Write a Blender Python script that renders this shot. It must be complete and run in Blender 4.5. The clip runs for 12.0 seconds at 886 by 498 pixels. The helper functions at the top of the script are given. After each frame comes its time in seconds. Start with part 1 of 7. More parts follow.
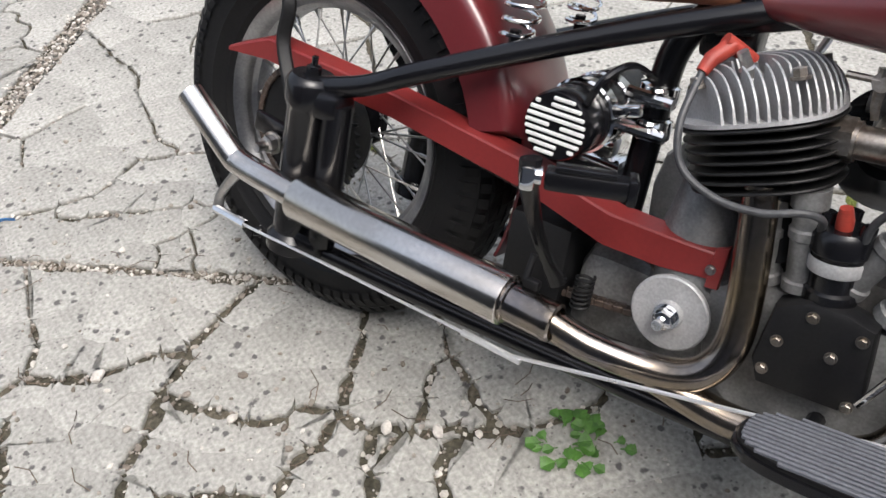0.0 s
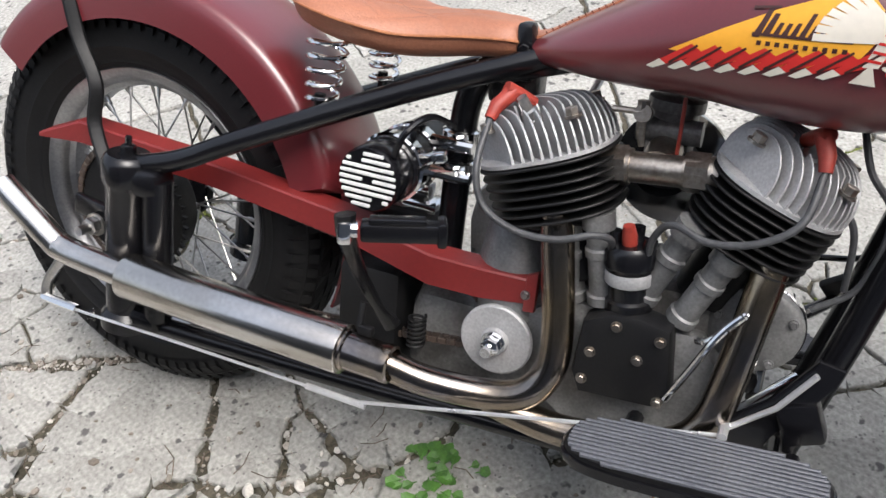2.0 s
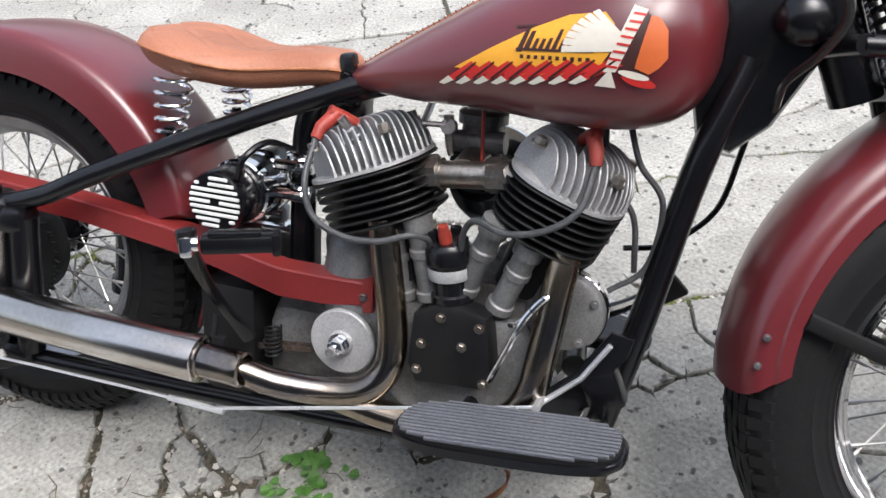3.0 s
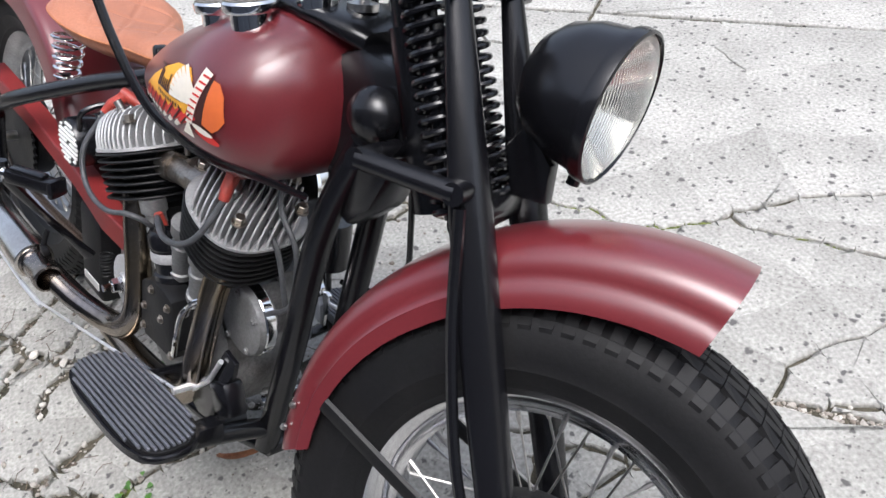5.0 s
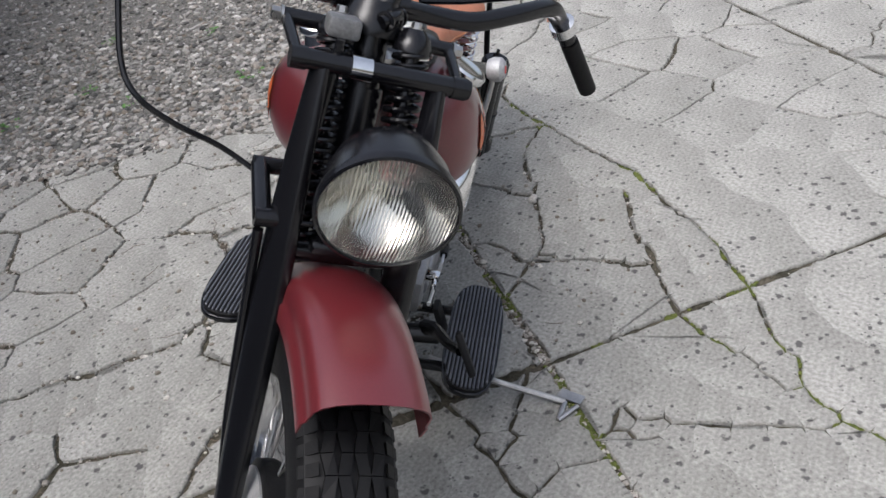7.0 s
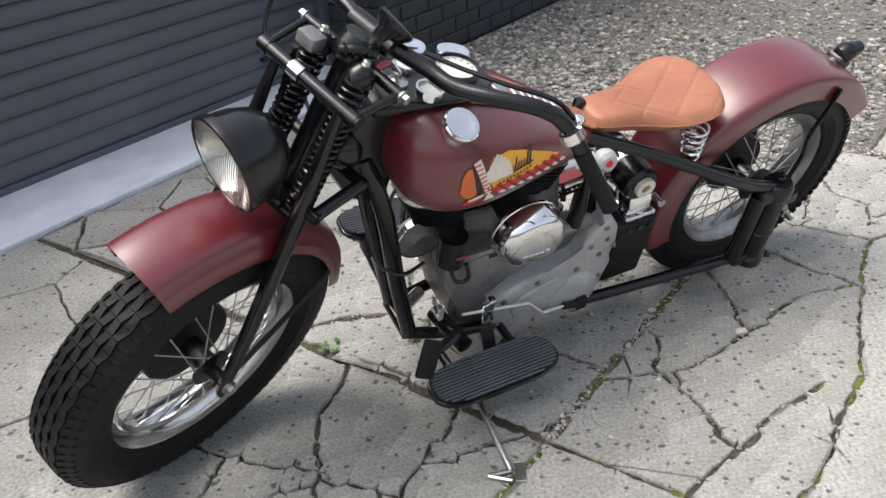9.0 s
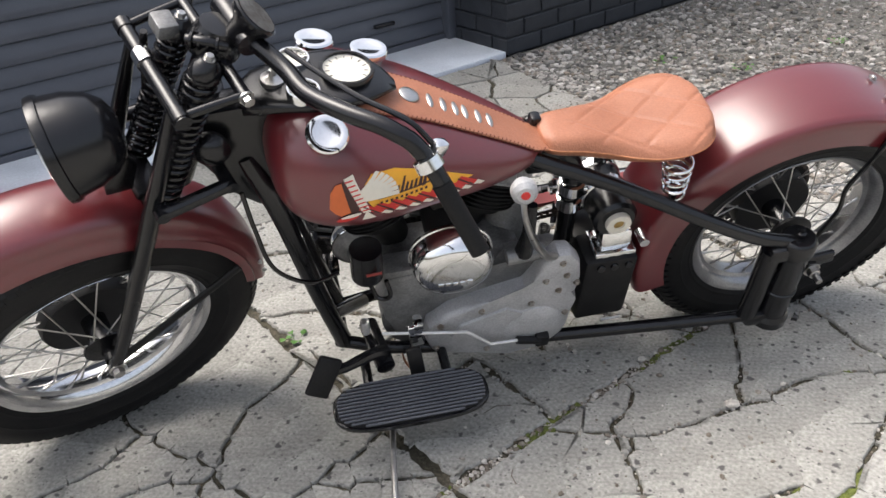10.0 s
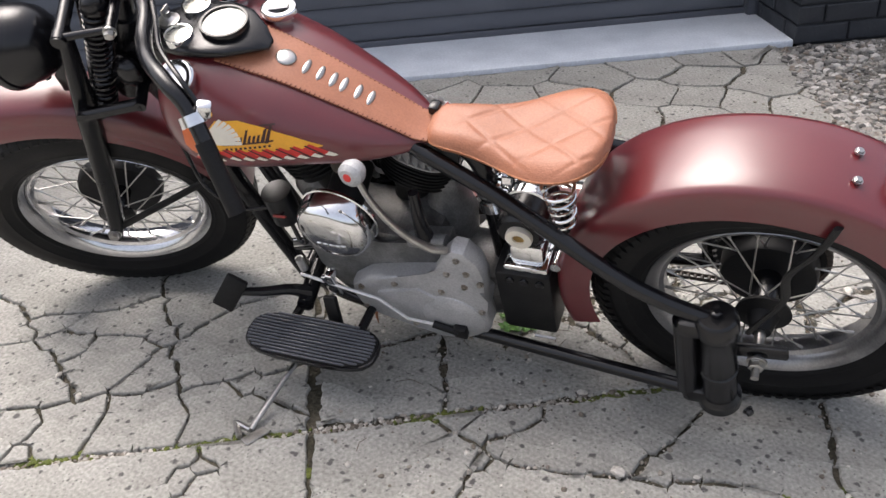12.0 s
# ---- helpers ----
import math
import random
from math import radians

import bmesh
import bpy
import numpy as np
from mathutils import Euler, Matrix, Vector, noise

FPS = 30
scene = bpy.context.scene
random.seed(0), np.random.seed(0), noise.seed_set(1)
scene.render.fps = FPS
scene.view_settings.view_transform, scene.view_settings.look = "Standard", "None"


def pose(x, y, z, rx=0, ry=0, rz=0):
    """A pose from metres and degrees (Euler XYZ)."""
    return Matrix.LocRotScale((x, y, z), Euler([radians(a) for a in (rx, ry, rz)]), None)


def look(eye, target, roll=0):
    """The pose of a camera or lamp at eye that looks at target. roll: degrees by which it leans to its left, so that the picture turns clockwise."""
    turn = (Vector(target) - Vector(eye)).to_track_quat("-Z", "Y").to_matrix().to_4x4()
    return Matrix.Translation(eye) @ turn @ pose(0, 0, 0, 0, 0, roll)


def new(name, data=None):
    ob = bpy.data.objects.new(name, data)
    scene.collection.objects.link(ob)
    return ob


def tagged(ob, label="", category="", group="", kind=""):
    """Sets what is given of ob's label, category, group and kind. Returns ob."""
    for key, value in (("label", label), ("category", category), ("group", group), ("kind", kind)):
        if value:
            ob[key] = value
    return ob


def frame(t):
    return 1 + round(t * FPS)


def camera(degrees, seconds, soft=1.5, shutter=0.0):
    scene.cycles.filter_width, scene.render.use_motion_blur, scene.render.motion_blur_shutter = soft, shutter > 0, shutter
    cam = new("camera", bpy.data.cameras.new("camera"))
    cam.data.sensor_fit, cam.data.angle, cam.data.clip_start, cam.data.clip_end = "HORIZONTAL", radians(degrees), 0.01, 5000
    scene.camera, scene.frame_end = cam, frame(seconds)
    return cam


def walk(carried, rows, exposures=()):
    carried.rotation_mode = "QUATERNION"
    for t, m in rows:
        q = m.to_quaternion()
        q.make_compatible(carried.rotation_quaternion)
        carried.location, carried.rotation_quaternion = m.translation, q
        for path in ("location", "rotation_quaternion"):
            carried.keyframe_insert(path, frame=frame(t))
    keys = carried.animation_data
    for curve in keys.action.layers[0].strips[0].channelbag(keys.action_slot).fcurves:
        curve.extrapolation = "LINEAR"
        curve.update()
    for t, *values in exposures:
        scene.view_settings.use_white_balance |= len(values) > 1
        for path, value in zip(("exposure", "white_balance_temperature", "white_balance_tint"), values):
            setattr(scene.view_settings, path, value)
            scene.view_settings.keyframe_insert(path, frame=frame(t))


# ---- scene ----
cam = camera(55.1, 12.0)
PATH = [
    (0, (-0.493, -1.039, 1.167), (-0.839, 0.339, -0.241), -6.8),
    (0.5, (-0.492, -1.033, 1.171), (-0.793, 0.391, -0.201), -6.5),
    (1, (-0.487, -1.033, 1.178), (-0.737, 0.406, -0.188), -6.5),
    (1.5, (-0.463, -1.043, 1.184), (-0.603, 0.401, -0.192), -5.7),
    (2, (-0.441, -1.067, 1.213), (-0.465, 0.394, -0.153), -5.1),
    (2.5, (-0.421, -1.183, 1.23), (-0.277, 0.319, -0.083), -5.2),
    (2.7, (-0.384, -1.218, 1.226), (-0.232, 0.318, -0.046), -4.9),
    (4.3, (0.269, -1.096, 1.289), (-0.085, 0.328, -0.07), -8.2),
    (4.5, (0.382, -1.085, 1.276), (-0.071, 0.315, -0.079), -8.3),
    (5, (0.651, -1.048, 1.297), (-0.067, 0.264, -0.031), -10.0),
    (5.5, (0.79, -0.919, 1.311), (-0.175, 0.263, 0.019), -13.1),
    (6, (0.942, -0.805, 1.322), (-0.31, 0.139, 0.08), -14.4),
    (6.2, (1.031, -0.769, 1.322), (-0.318, 0.057, 0.099), -15.4),
    (6.5, (1.171, -0.678, 1.321), (-0.304, -0.063, 0.119), -14.6),
    (7, (1.301, -0.404, 1.307), (-0.311, -0.111, 0.161), -13.6),
    (7.2, (1.34, -0.289, 1.319), (-0.312, -0.157, 0.199), -12.7),
    (8.8, (1.329, 0.645, 1.299), (-0.119, -0.344, 0.337), -5.3),
    (9, (1.272, 0.73, 1.299), (-0.119, -0.343, 0.343), -4.6),
    (9.5, (0.986, 0.889, 1.291), (-0.268, -0.338, 0.33), -3.3),
    (10, (0.74, 1.009, 1.268), (-0.302, -0.382, 0.277), -3.9),
    (10.5, (0.481, 1.176, 1.29), (-0.338, -0.345, 0.282), -3.9),
    (11, (0.189, 1.272, 1.269), (-0.468, -0.31, 0.237), -3.7),
    (11.5, (-0.054, 1.403, 1.266), (-0.524, -0.223, 0.2), -3.1),
    (12, (-0.222, 1.379, 1.277), (-0.335, -0.318, 0.224), -4.1),
]
walk(cam, [(t, look(eye, target, roll)) for t, eye, target, roll in PATH], [(0, 0.9, 6400, 10), (2.5, 1.04, 6300, 10), (4.3, 1.12, 6050, 11), (5.5, 0.98, 6100, 11), (6.2, 0.72, 6200, 11), (7.0, 0.42, 6150, 11), (9.0, 0.9, 6450, 9), (9.5, 0.92, 6500, 10), (10.5, 1.2, 6700, 10), (11.0, 1.32, 6800, 10), (12, 0.95, 6600, 13)])

# ---- light ----
SUN_ELEV, SUN_AZ = radians(66), radians(-50)
world = bpy.data.worlds.new("sky")
scene.world = world
world.use_nodes = True
wn = world.node_tree
sky = wn.nodes.new("ShaderNodeTexSky")
sky.sky_type, sky.sun_disc = "NISHITA", False
sky.sun_elevation, sky.sun_rotation = SUN_ELEV, radians(90) - SUN_AZ
sky.air_density, sky.dust_density, sky.ozone_density = 1.0, 6.0, 1.0
haze = wn.nodes.new("ShaderNodeHueSaturation")
haze.inputs["Saturation"].default_value = 0.55
wn.links.new(sky.outputs[0], haze.inputs["Color"])
wn.links.new(haze.outputs[0], wn.nodes["Background"].inputs[0])
wn.nodes["Background"].inputs[1].default_value = 0.15
sun = new("sun", bpy.data.lights.new("sun", "SUN"))
sun.data.energy, sun.data.angle, sun.data.color = 0.85, radians(35), (1.0, 0.97, 0.93)
sun.matrix_world = look((0, 0, 8), (-math.cos(SUN_AZ) * math.cos(SUN_ELEV), -math.sin(SUN_AZ) * math.cos(SUN_ELEV), 8 - math.sin(SUN_ELEV)))


# ---- materials ----
def mat(name, c1, c2=None, rough=0.5, metal=0.0, scale=8.0, fine=120.0, bump=0.0, bump_scale=None, rough_var=0.08, coat=0.0, fine_amount=0.25, spec=0.5, random_shade=0.0, detail=4.0):
    """A two-scale procedural surface: c1 and c2 mixed by broad noise, fine grain on top, bump and uneven gloss."""
    m = bpy.data.materials.new(name)
    m.use_nodes = True
    n, l = m.node_tree.nodes, m.node_tree.links
    b = n["Principled BSDF"]
    c2 = c2 or tuple(v * 0.8 for v in c1)
    co = n.new("ShaderNodeTexCoord")
    def noise_tex(s, d=4.0):
        t = n.new("ShaderNodeTexNoise")
        t.inputs["Scale"].default_value, t.inputs["Detail"].default_value = s, d
        l.new(co.outputs["Object"], t.inputs["Vector"])
        return t
    broad, grain = noise_tex(scale, detail), noise_tex(fine, 3.0)
    ramp = n.new("ShaderNodeValToRGB")
    ramp.color_ramp.elements[0].position, ramp.color_ramp.elements[1].position = 0.35, 0.65
    ramp.color_ramp.elements[0].color, ramp.color_ramp.elements[1].color = (*c2, 1), (*c1, 1)
    l.new(broad.outputs["Fac"], ramp.inputs["Fac"])
    hs = n.new("ShaderNodeHueSaturation")
    l.new(ramp.outputs["Color"], hs.inputs["Color"])
    mr = n.new("ShaderNodeMapRange")
    mr.inputs["From Min"].default_value, mr.inputs["From Max"].default_value = 0.25, 0.75
    mr.inputs["To Min"].default_value, mr.inputs["To Max"].default_value = 1 - fine_amount, 1 + fine_amount
    l.new(grain.outputs["Fac"], mr.inputs["Value"])
    val = mr.outputs["Result"]
    if random_shade:
        oi = n.new("ShaderNodeObjectInfo")
        r2 = n.new("ShaderNodeMapRange")
        r2.inputs["To Min"].default_value, r2.inputs["To Max"].default_value = 1 - random_shade, 1 + random_shade
        l.new(oi.outputs["Random"], r2.inputs["Value"])
        mu = n.new("ShaderNodeMath")
        mu.operation = "MULTIPLY"
        l.new(val, mu.inputs[0])
        l.new(r2.outputs["Result"], mu.inputs[1])
        val = mu.outputs[0]
    l.new(val, hs.inputs["Value"])
    l.new(hs.outputs["Color"], b.inputs["Base Color"])
    rr = n.new("ShaderNodeMapRange")
    rr.inputs["To Min"].default_value, rr.inputs["To Max"].default_value = max(0.02, rough - rough_var), min(1, rough + rough_var)
    l.new(broad.outputs["Fac"], rr.inputs["Value"])
    l.new(rr.outputs["Result"], b.inputs["Roughness"])
    b.inputs["Metallic"].default_value = metal
    b.inputs["Specular IOR Level"].default_value = spec
    b.inputs["Coat Weight"].default_value = coat
    if bump:
        bp = n.new("ShaderNodeBump")
        bp.inputs["Strength"].default_value, bp.inputs["Distance"].default_value = 1.0, bump
        l.new((noise_tex(bump_scale, 4.0) if bump_scale else grain).outputs["Fac"], bp.inputs["Height"])
        l.new(bp.outputs["Normal"], b.inputs["Normal"])
    return m


PAINT = mat("maroon_paint", (0.13, 0.016, 0.02), (0.112, 0.0135, 0.017), rough=0.33, scale=3, fine=300, fine_amount=0.05, rough_var=0.05, bump=0.00012, bump_scale=60, coat=0.9, spec=0.5)
PAINT.node_tree.nodes["Principled BSDF"].inputs["Coat Roughness"].default_value = 0.24
GUARD_RED = mat("guard_red_paint", (0.2, 0.022, 0.02), (0.17, 0.018, 0.018), rough=0.42, scale=6, fine=200, fine_amount=0.08)
BLACK = mat("black_paint", (0.004, 0.004, 0.005), (0.006, 0.006, 0.0075), rough=0.24, spec=0.5, scale=9, fine=250, fine_amount=0.2, bump=0.00015, bump_scale=90)
BLACK_MATT = mat("matt_black", (0.005, 0.005, 0.006), (0.009, 0.009, 0.009), rough=0.5, spec=0.3, scale=14, fine=220, fine_amount=0.3, bump=0.0004, bump_scale=160)
BRIGHT = mat("bright_plated_rod", (0.82, 0.82, 0.83), (0.7, 0.7, 0.71), rough=0.3, metal=0.72, scale=30, fine=200, fine_amount=0.06)
# pale blue-grey base: the sky's sheen on the footboard ribs, put into the colour
RIB_SHEEN = mat("rib_rubber_sky_sheen", (0.08, 0.085, 0.1), (0.1, 0.105, 0.12), rough=0.34, scale=12, fine=200, fine_amount=0.25)
RUBBER = mat("rubber", (0.0055, 0.0055, 0.0062), (0.009, 0.0088, 0.009), rough=0.58, spec=0.25, scale=10, fine=200, fine_amount=0.25, bump=0.0003, bump_scale=200)
CHROME = mat("chrome", (0.86, 0.86, 0.86), (0.8, 0.8, 0.8), rough=0.1, metal=1, scale=12, fine=200, fine_amount=0.04, rough_var=0.05)
STEEL = mat("steel", (0.55, 0.54, 0.52), (0.42, 0.41, 0.4), rough=0.32, metal=1, scale=30, fine=300, fine_amount=0.12, rough_var=0.12)
EXHAUST = mat("stainless_exhaust", (0.68, 0.66, 0.63), (0.52, 0.48, 0.43), rough=0.2, metal=1, scale=5, fine=160, fine_amount=0.06, rough_var=0.05)
HEATED = mat("heat_tinted_steel", (0.36, 0.29, 0.2), (0.24, 0.22, 0.21), rough=0.22, metal=1, scale=9, fine=120, fine_amount=0.15, rough_var=0.08)
RIM = mat("rim_steel", (0.74, 0.74, 0.75), (0.6, 0.6, 0.61), rough=0.14, metal=1, scale=20, fine=200, fine_amount=0.1, rough_var=0.1)
DARK_RIM = mat("worn_rim_steel", (0.42, 0.42, 0.43), (0.28, 0.28, 0.29), rough=0.32, metal=1, scale=16, fine=200, fine_amount=0.15, rough_var=0.1)
ALU = mat("cast_aluminium", (0.47, 0.47, 0.475), (0.37, 0.37, 0.373), rough=0.5, metal=0.35, scale=14, fine=260, fine_amount=0.16, bump=0.0006, bump_scale=260)
ALU_DARK = mat("dull_and_shaded_aluminium", (0.26, 0.26, 0.26), (0.15, 0.15, 0.15), rough=0.5, metal=0.5, scale=18, fine=240, fine_amount=0.2, bump=0.0006, bump_scale=220)
ALU_OILY = mat("oily_grimy_aluminium", (0.2, 0.198, 0.195), (0.07, 0.066, 0.062), rough=0.42, metal=0.3, scale=16, fine=200, fine_amount=0.3, bump=0.0008, bump_scale=180)
NICKEL = mat("worn_nickel", (0.45, 0.42, 0.38), (0.3, 0.26, 0.22), rough=0.38, metal=1, scale=25, fine=200, fine_amount=0.2)
LEATHER = mat("tan_leather", (0.385, 0.156, 0.088), (0.31, 0.12, 0.065), rough=0.46, scale=9, fine=240, fine_amount=0.12, bump=0.0007, bump_scale=300)
SEAM = mat("leather_seam", (0.4, 0.16, 0.07), (0.33, 0.12, 0.05), rough=0.6, scale=20)
THREAD = mat("thread", (0.16, 0.05, 0.03), rough=0.8, scale=40)
RED_RUBBER = mat("red_rubber", (0.33, 0.04, 0.025), (0.25, 0.03, 0.02), rough=0.5, scale=30, fine=200, fine_amount=0.15)
WIRE = mat("grey_cable", (0.06, 0.062, 0.066), (0.045, 0.046, 0.05), rough=0.5, scale=30)
BRASS = mat("brass", (0.55, 0.4, 0.16), (0.4, 0.26, 0.1), rough=0.35, metal=1, scale=40)
OILY = mat("oily_rust", (0.06, 0.04, 0.03), (0.03, 0.022, 0.018), rough=0.45, scale=30, fine=200)
WHITE = mat("white_enamel", (0.72, 0.72, 0.7), (0.64, 0.64, 0.62), rough=0.4, scale=20, fine_amount=0.06)
YELLOW = mat("decal_yellow", (0.82, 0.4, 0.03), (0.78, 0.36, 0.03), rough=0.45, scale=8, fine_amount=0.04)
DECAL_RED = mat("decal_red", (0.62, 0.03, 0.025), (0.56, 0.025, 0.02), rough=0.45, scale=8, fine_amount=0.04)
DECAL_WHITE = mat("decal_white", (0.75, 0.7, 0.6), (0.7, 0.65, 0.55), rough=0.45, scale=8, fine_amount=0.04)
DECAL_ORANGE = mat("decal_orange", (0.62, 0.14, 0.035), (0.58, 0.12, 0.03), rough=0.45, scale=8, fine_amount=0.04)
DECAL_DARK = mat("decal_dark", (0.05, 0.015, 0.012), rough=0.5, scale=8, fine_amount=0.04)
CONCRETE = mat("weathered_concrete", (0.358, 0.35, 0.323), (0.266, 0.26, 0.238), rough=0.85, scale=3.5, fine=110, fine_amount=0.34, bump=0.0032, bump_scale=60, random_shade=0.07, spec=0.25, detail=8.0)


def add_specks(m, scale, size, colour, share):
    """Dark bits of stone showing in the worn surface: small uneven spots, each at its own place."""
    n, l = m.node_tree.nodes, m.node_tree.links
    b = n["Principled BSDF"]
    old = b.inputs["Base Color"].links[0].from_socket
    geo = n.new("ShaderNodeNewGeometry")
    warp = n.new("ShaderNodeTexNoise")
    warp.inputs["Scale"].default_value = scale * 2.2
    l.new(geo.outputs["Position"], warp.inputs["Vector"])
    mixv = n.new("ShaderNodeVectorMath")
    mixv.operation = "MULTIPLY_ADD"
    mixv.inputs[1].default_value = (0.55 / scale,) * 3
    l.new(warp.outputs["Color"], mixv.inputs[0])
    l.new(geo.outputs["Position"], mixv.inputs[2])
    v = n.new("ShaderNodeTexVoronoi")
    v.inputs["Scale"].default_value = scale
    l.new(mixv.outputs[0], v.inputs["Vector"])
    near = n.new("ShaderNodeMapRange")
    near.inputs["From Min"].default_value, near.inputs["From Max"].default_value = size, size * 0.6
    l.new(v.outputs["Distance"], near.inputs["Value"])
    some = n.new("ShaderNodeSeparateColor")
    l.new(v.outputs["Color"], some.inputs["Color"])
    pick = n.new("ShaderNodeMath")
    pick.operation = "LESS_THAN"
    pick.inputs[1].default_value = share
    l.new(some.outputs[0], pick.inputs[0])
    both = n.new("ShaderNodeMath")
    both.operation = "MULTIPLY"
    l.new(near.outputs["Result"], both.inputs[0])
    l.new(pick.outputs[0], both.inputs[1])
    mix = n.new("ShaderNodeMix")
    mix.data_type = "RGBA"
    l.new(both.outputs[0], mix.inputs["Factor"])
    l.new(old, mix.inputs["A"])
    mix.inputs["B"].default_value = (*colour, 1)
    l.new(mix.outputs["Result"], b.inputs["Base Color"])


add_specks(CONCRETE, 46, 0.31, (0.1, 0.098, 0.094), 0.25)
add_specks(CONCRETE, 130, 0.36, (0.16, 0.155, 0.145), 0.13)
add_specks(CONCRETE, 28, 0.27, (0.1, 0.097, 0.093), 0.2)
SOIL = mat("crack_soil", (0.105, 0.093, 0.07), (0.045, 0.042, 0.03), rough=0.95, scale=14, fine=120, fine_amount=0.45, bump=0.012, bump_scale=60, spec=0.2)
GRAVEL_BED = mat("gravel_bed", (0.2, 0.19, 0.175), (0.1, 0.095, 0.085), rough=0.95, scale=60, fine=200, fine_amount=0.45, bump=0.012, bump_scale=70, spec=0.2)
STONE = mat("gravel_stone", (0.36, 0.34, 0.31), (0.2, 0.19, 0.18), rough=0.85, scale=25, fine=120, fine_amount=0.3, random_shade=0.0)
BRICK = mat("dark_painted_brick", (0.023, 0.026, 0.033), (0.032, 0.036, 0.043), rough=0.6, scale=12, fine=150, fine_amount=0.25, bump=0.002, bump_scale=120, random_shade=0.12)
DOOR = mat("charcoal_door_steel", (0.072, 0.078, 0.094), (0.084, 0.091, 0.108), rough=0.38, scale=3, fine=200, fine_amount=0.1)
SILL = mat("pale_painted_concrete", (0.68, 0.72, 0.77), (0.57, 0.61, 0.66), rough=0.7, scale=6, fine=100, fine_amount=0.1, bump=0.001, bump_scale=80)
LEAF = mat("weed_leaf", (0.08, 0.2, 0.03), (0.05, 0.13, 0.02), rough=0.5, scale=40, fine=200, fine_amount=0.2)
MOSS = mat("moss", (0.13, 0.15, 0.03), (0.07, 0.09, 0.02), rough=0.95, scale=60, fine=300, fine_amount=0.4)
TWIG = mat("dry_twig", (0.16, 0.12, 0.085), (0.08, 0.06, 0.045), rough=0.8, scale=30, fine=200)
BLUE = mat("blue_plastic", (0.02, 0.11, 0.32), (0.03, 0.14, 0.36), rough=0.4, scale=20)
DRY_LEAF = mat("dry_leaf", (0.3, 0.13, 0.06), (0.2, 0.08, 0.04), rough=0.7, scale=40)
REFLECTOR = mat("lamp_reflector", (0.85, 0.85, 0.83), rough=0.12, metal=1, scale=20, fine_amount=0.03)


def glass(name, rough=0.02, tint=(1, 1, 1)):
    m = bpy.data.materials.new(name)
    m.use_nodes = True
    b = m.node_tree.nodes["Principled BSDF"]
    b.inputs["Base Color"].default_value = (*tint, 1)
    b.inputs["Roughness"].default_value = rough
    b.inputs["Transmission Weight"].default_value = 1.0
    b.inputs["IOR"].default_value = 1.45
    return m


GLASS = glass("fluted_glass", 0.06, (0.96, 0.95, 0.9))


# ---- mesh helpers ----
def part(name, bm, material, parent=None, label="", smooth=35):
    """Links a bmesh as one mesh object under a thing or a part."""
    me = bpy.data.meshes.new(name)
    bmesh.ops.recalc_face_normals(bm, faces=bm.faces)
    for f in bm.faces:
        f.smooth = True
    bm.to_mesh(me)
    bm.free()
    me.set_sharp_from_angle(angle=radians(smooth))
    me.materials.append(material)
    ob = new(name, me)
    ob.parent = parent
    if label:
        ob["label"] = label
    return ob


def empty(name, parent=None, m=None):
    ob = new(name)
    ob.parent = parent
    ob.empty_display_size = 0.05
    if m is not None:
        ob.matrix_basis = m
    return ob


def basis(axis):
    a = Vector(axis).normalized()
    x = a.orthogonal().normalized()
    return x, a.cross(x), a


def curve(points, steps=6):
    """A smooth line through the points (Catmull-Rom)."""
    p = [Vector(q) for q in points]
    if len(p) < 3:
        return p
    p = [p[0] * 2 - p[1]] + p + [p[-1] * 2 - p[-2]]
    out = []
    for i in range(1, len(p) - 2):
        for k in range(steps):
            t = k / steps
            a, b, c, d = p[i - 1], p[i], p[i + 1], p[i + 2]
            out.append(0.5 * (2 * b + (c - a) * t + (2 * a - 5 * b + 4 * c - d) * t * t + (3 * b - a - 3 * c + d) * t ** 3))
    out.append(p[-2])
    return out


def tube(bm, points, r, seg=12, steps=6, flat=1.0, m=None):
    """A round bar along a line; r is a radius or one radius per point; flat squeezes it across."""
    line = curve(points, steps)
    n = len(line)
    rad = [r] * n if not isinstance(r, (list, tuple)) else [float(np.interp(i / (n - 1), np.linspace(0, 1, len(r)), r)) for i in range(n)]
    d = (line[1] - line[0]).normalized()
    x = d.orthogonal().normalized()
    if abs(d.z) < 0.9:
        x = (Vector((0, 0, 1)) - d * d.z).normalized()
    rings = []
    for i, q in enumerate(line):
        d = (line[min(i + 1, n - 1)] - line[max(i - 1, 0)]).normalized()
        x = (x - d * x.dot(d)).normalized()
        y = d.cross(x)
        ring = []
        for k in range(seg):
            a = 2 * math.pi * k / seg
            v = q + rad[i] * (math.cos(a) * x + flat * math.sin(a) * y)
            ring.append(bm.verts.new(m @ v if m else v))
        rings.append(ring)
    for a, b in zip(rings, rings[1:]):
        for k in range(seg):
            bm.faces.new((a[k], a[(k + 1) % seg], b[(k + 1) % seg], b[k]))
    bm.faces.new(rings[0][::-1])
    bm.faces.new(rings[-1])
    return bm


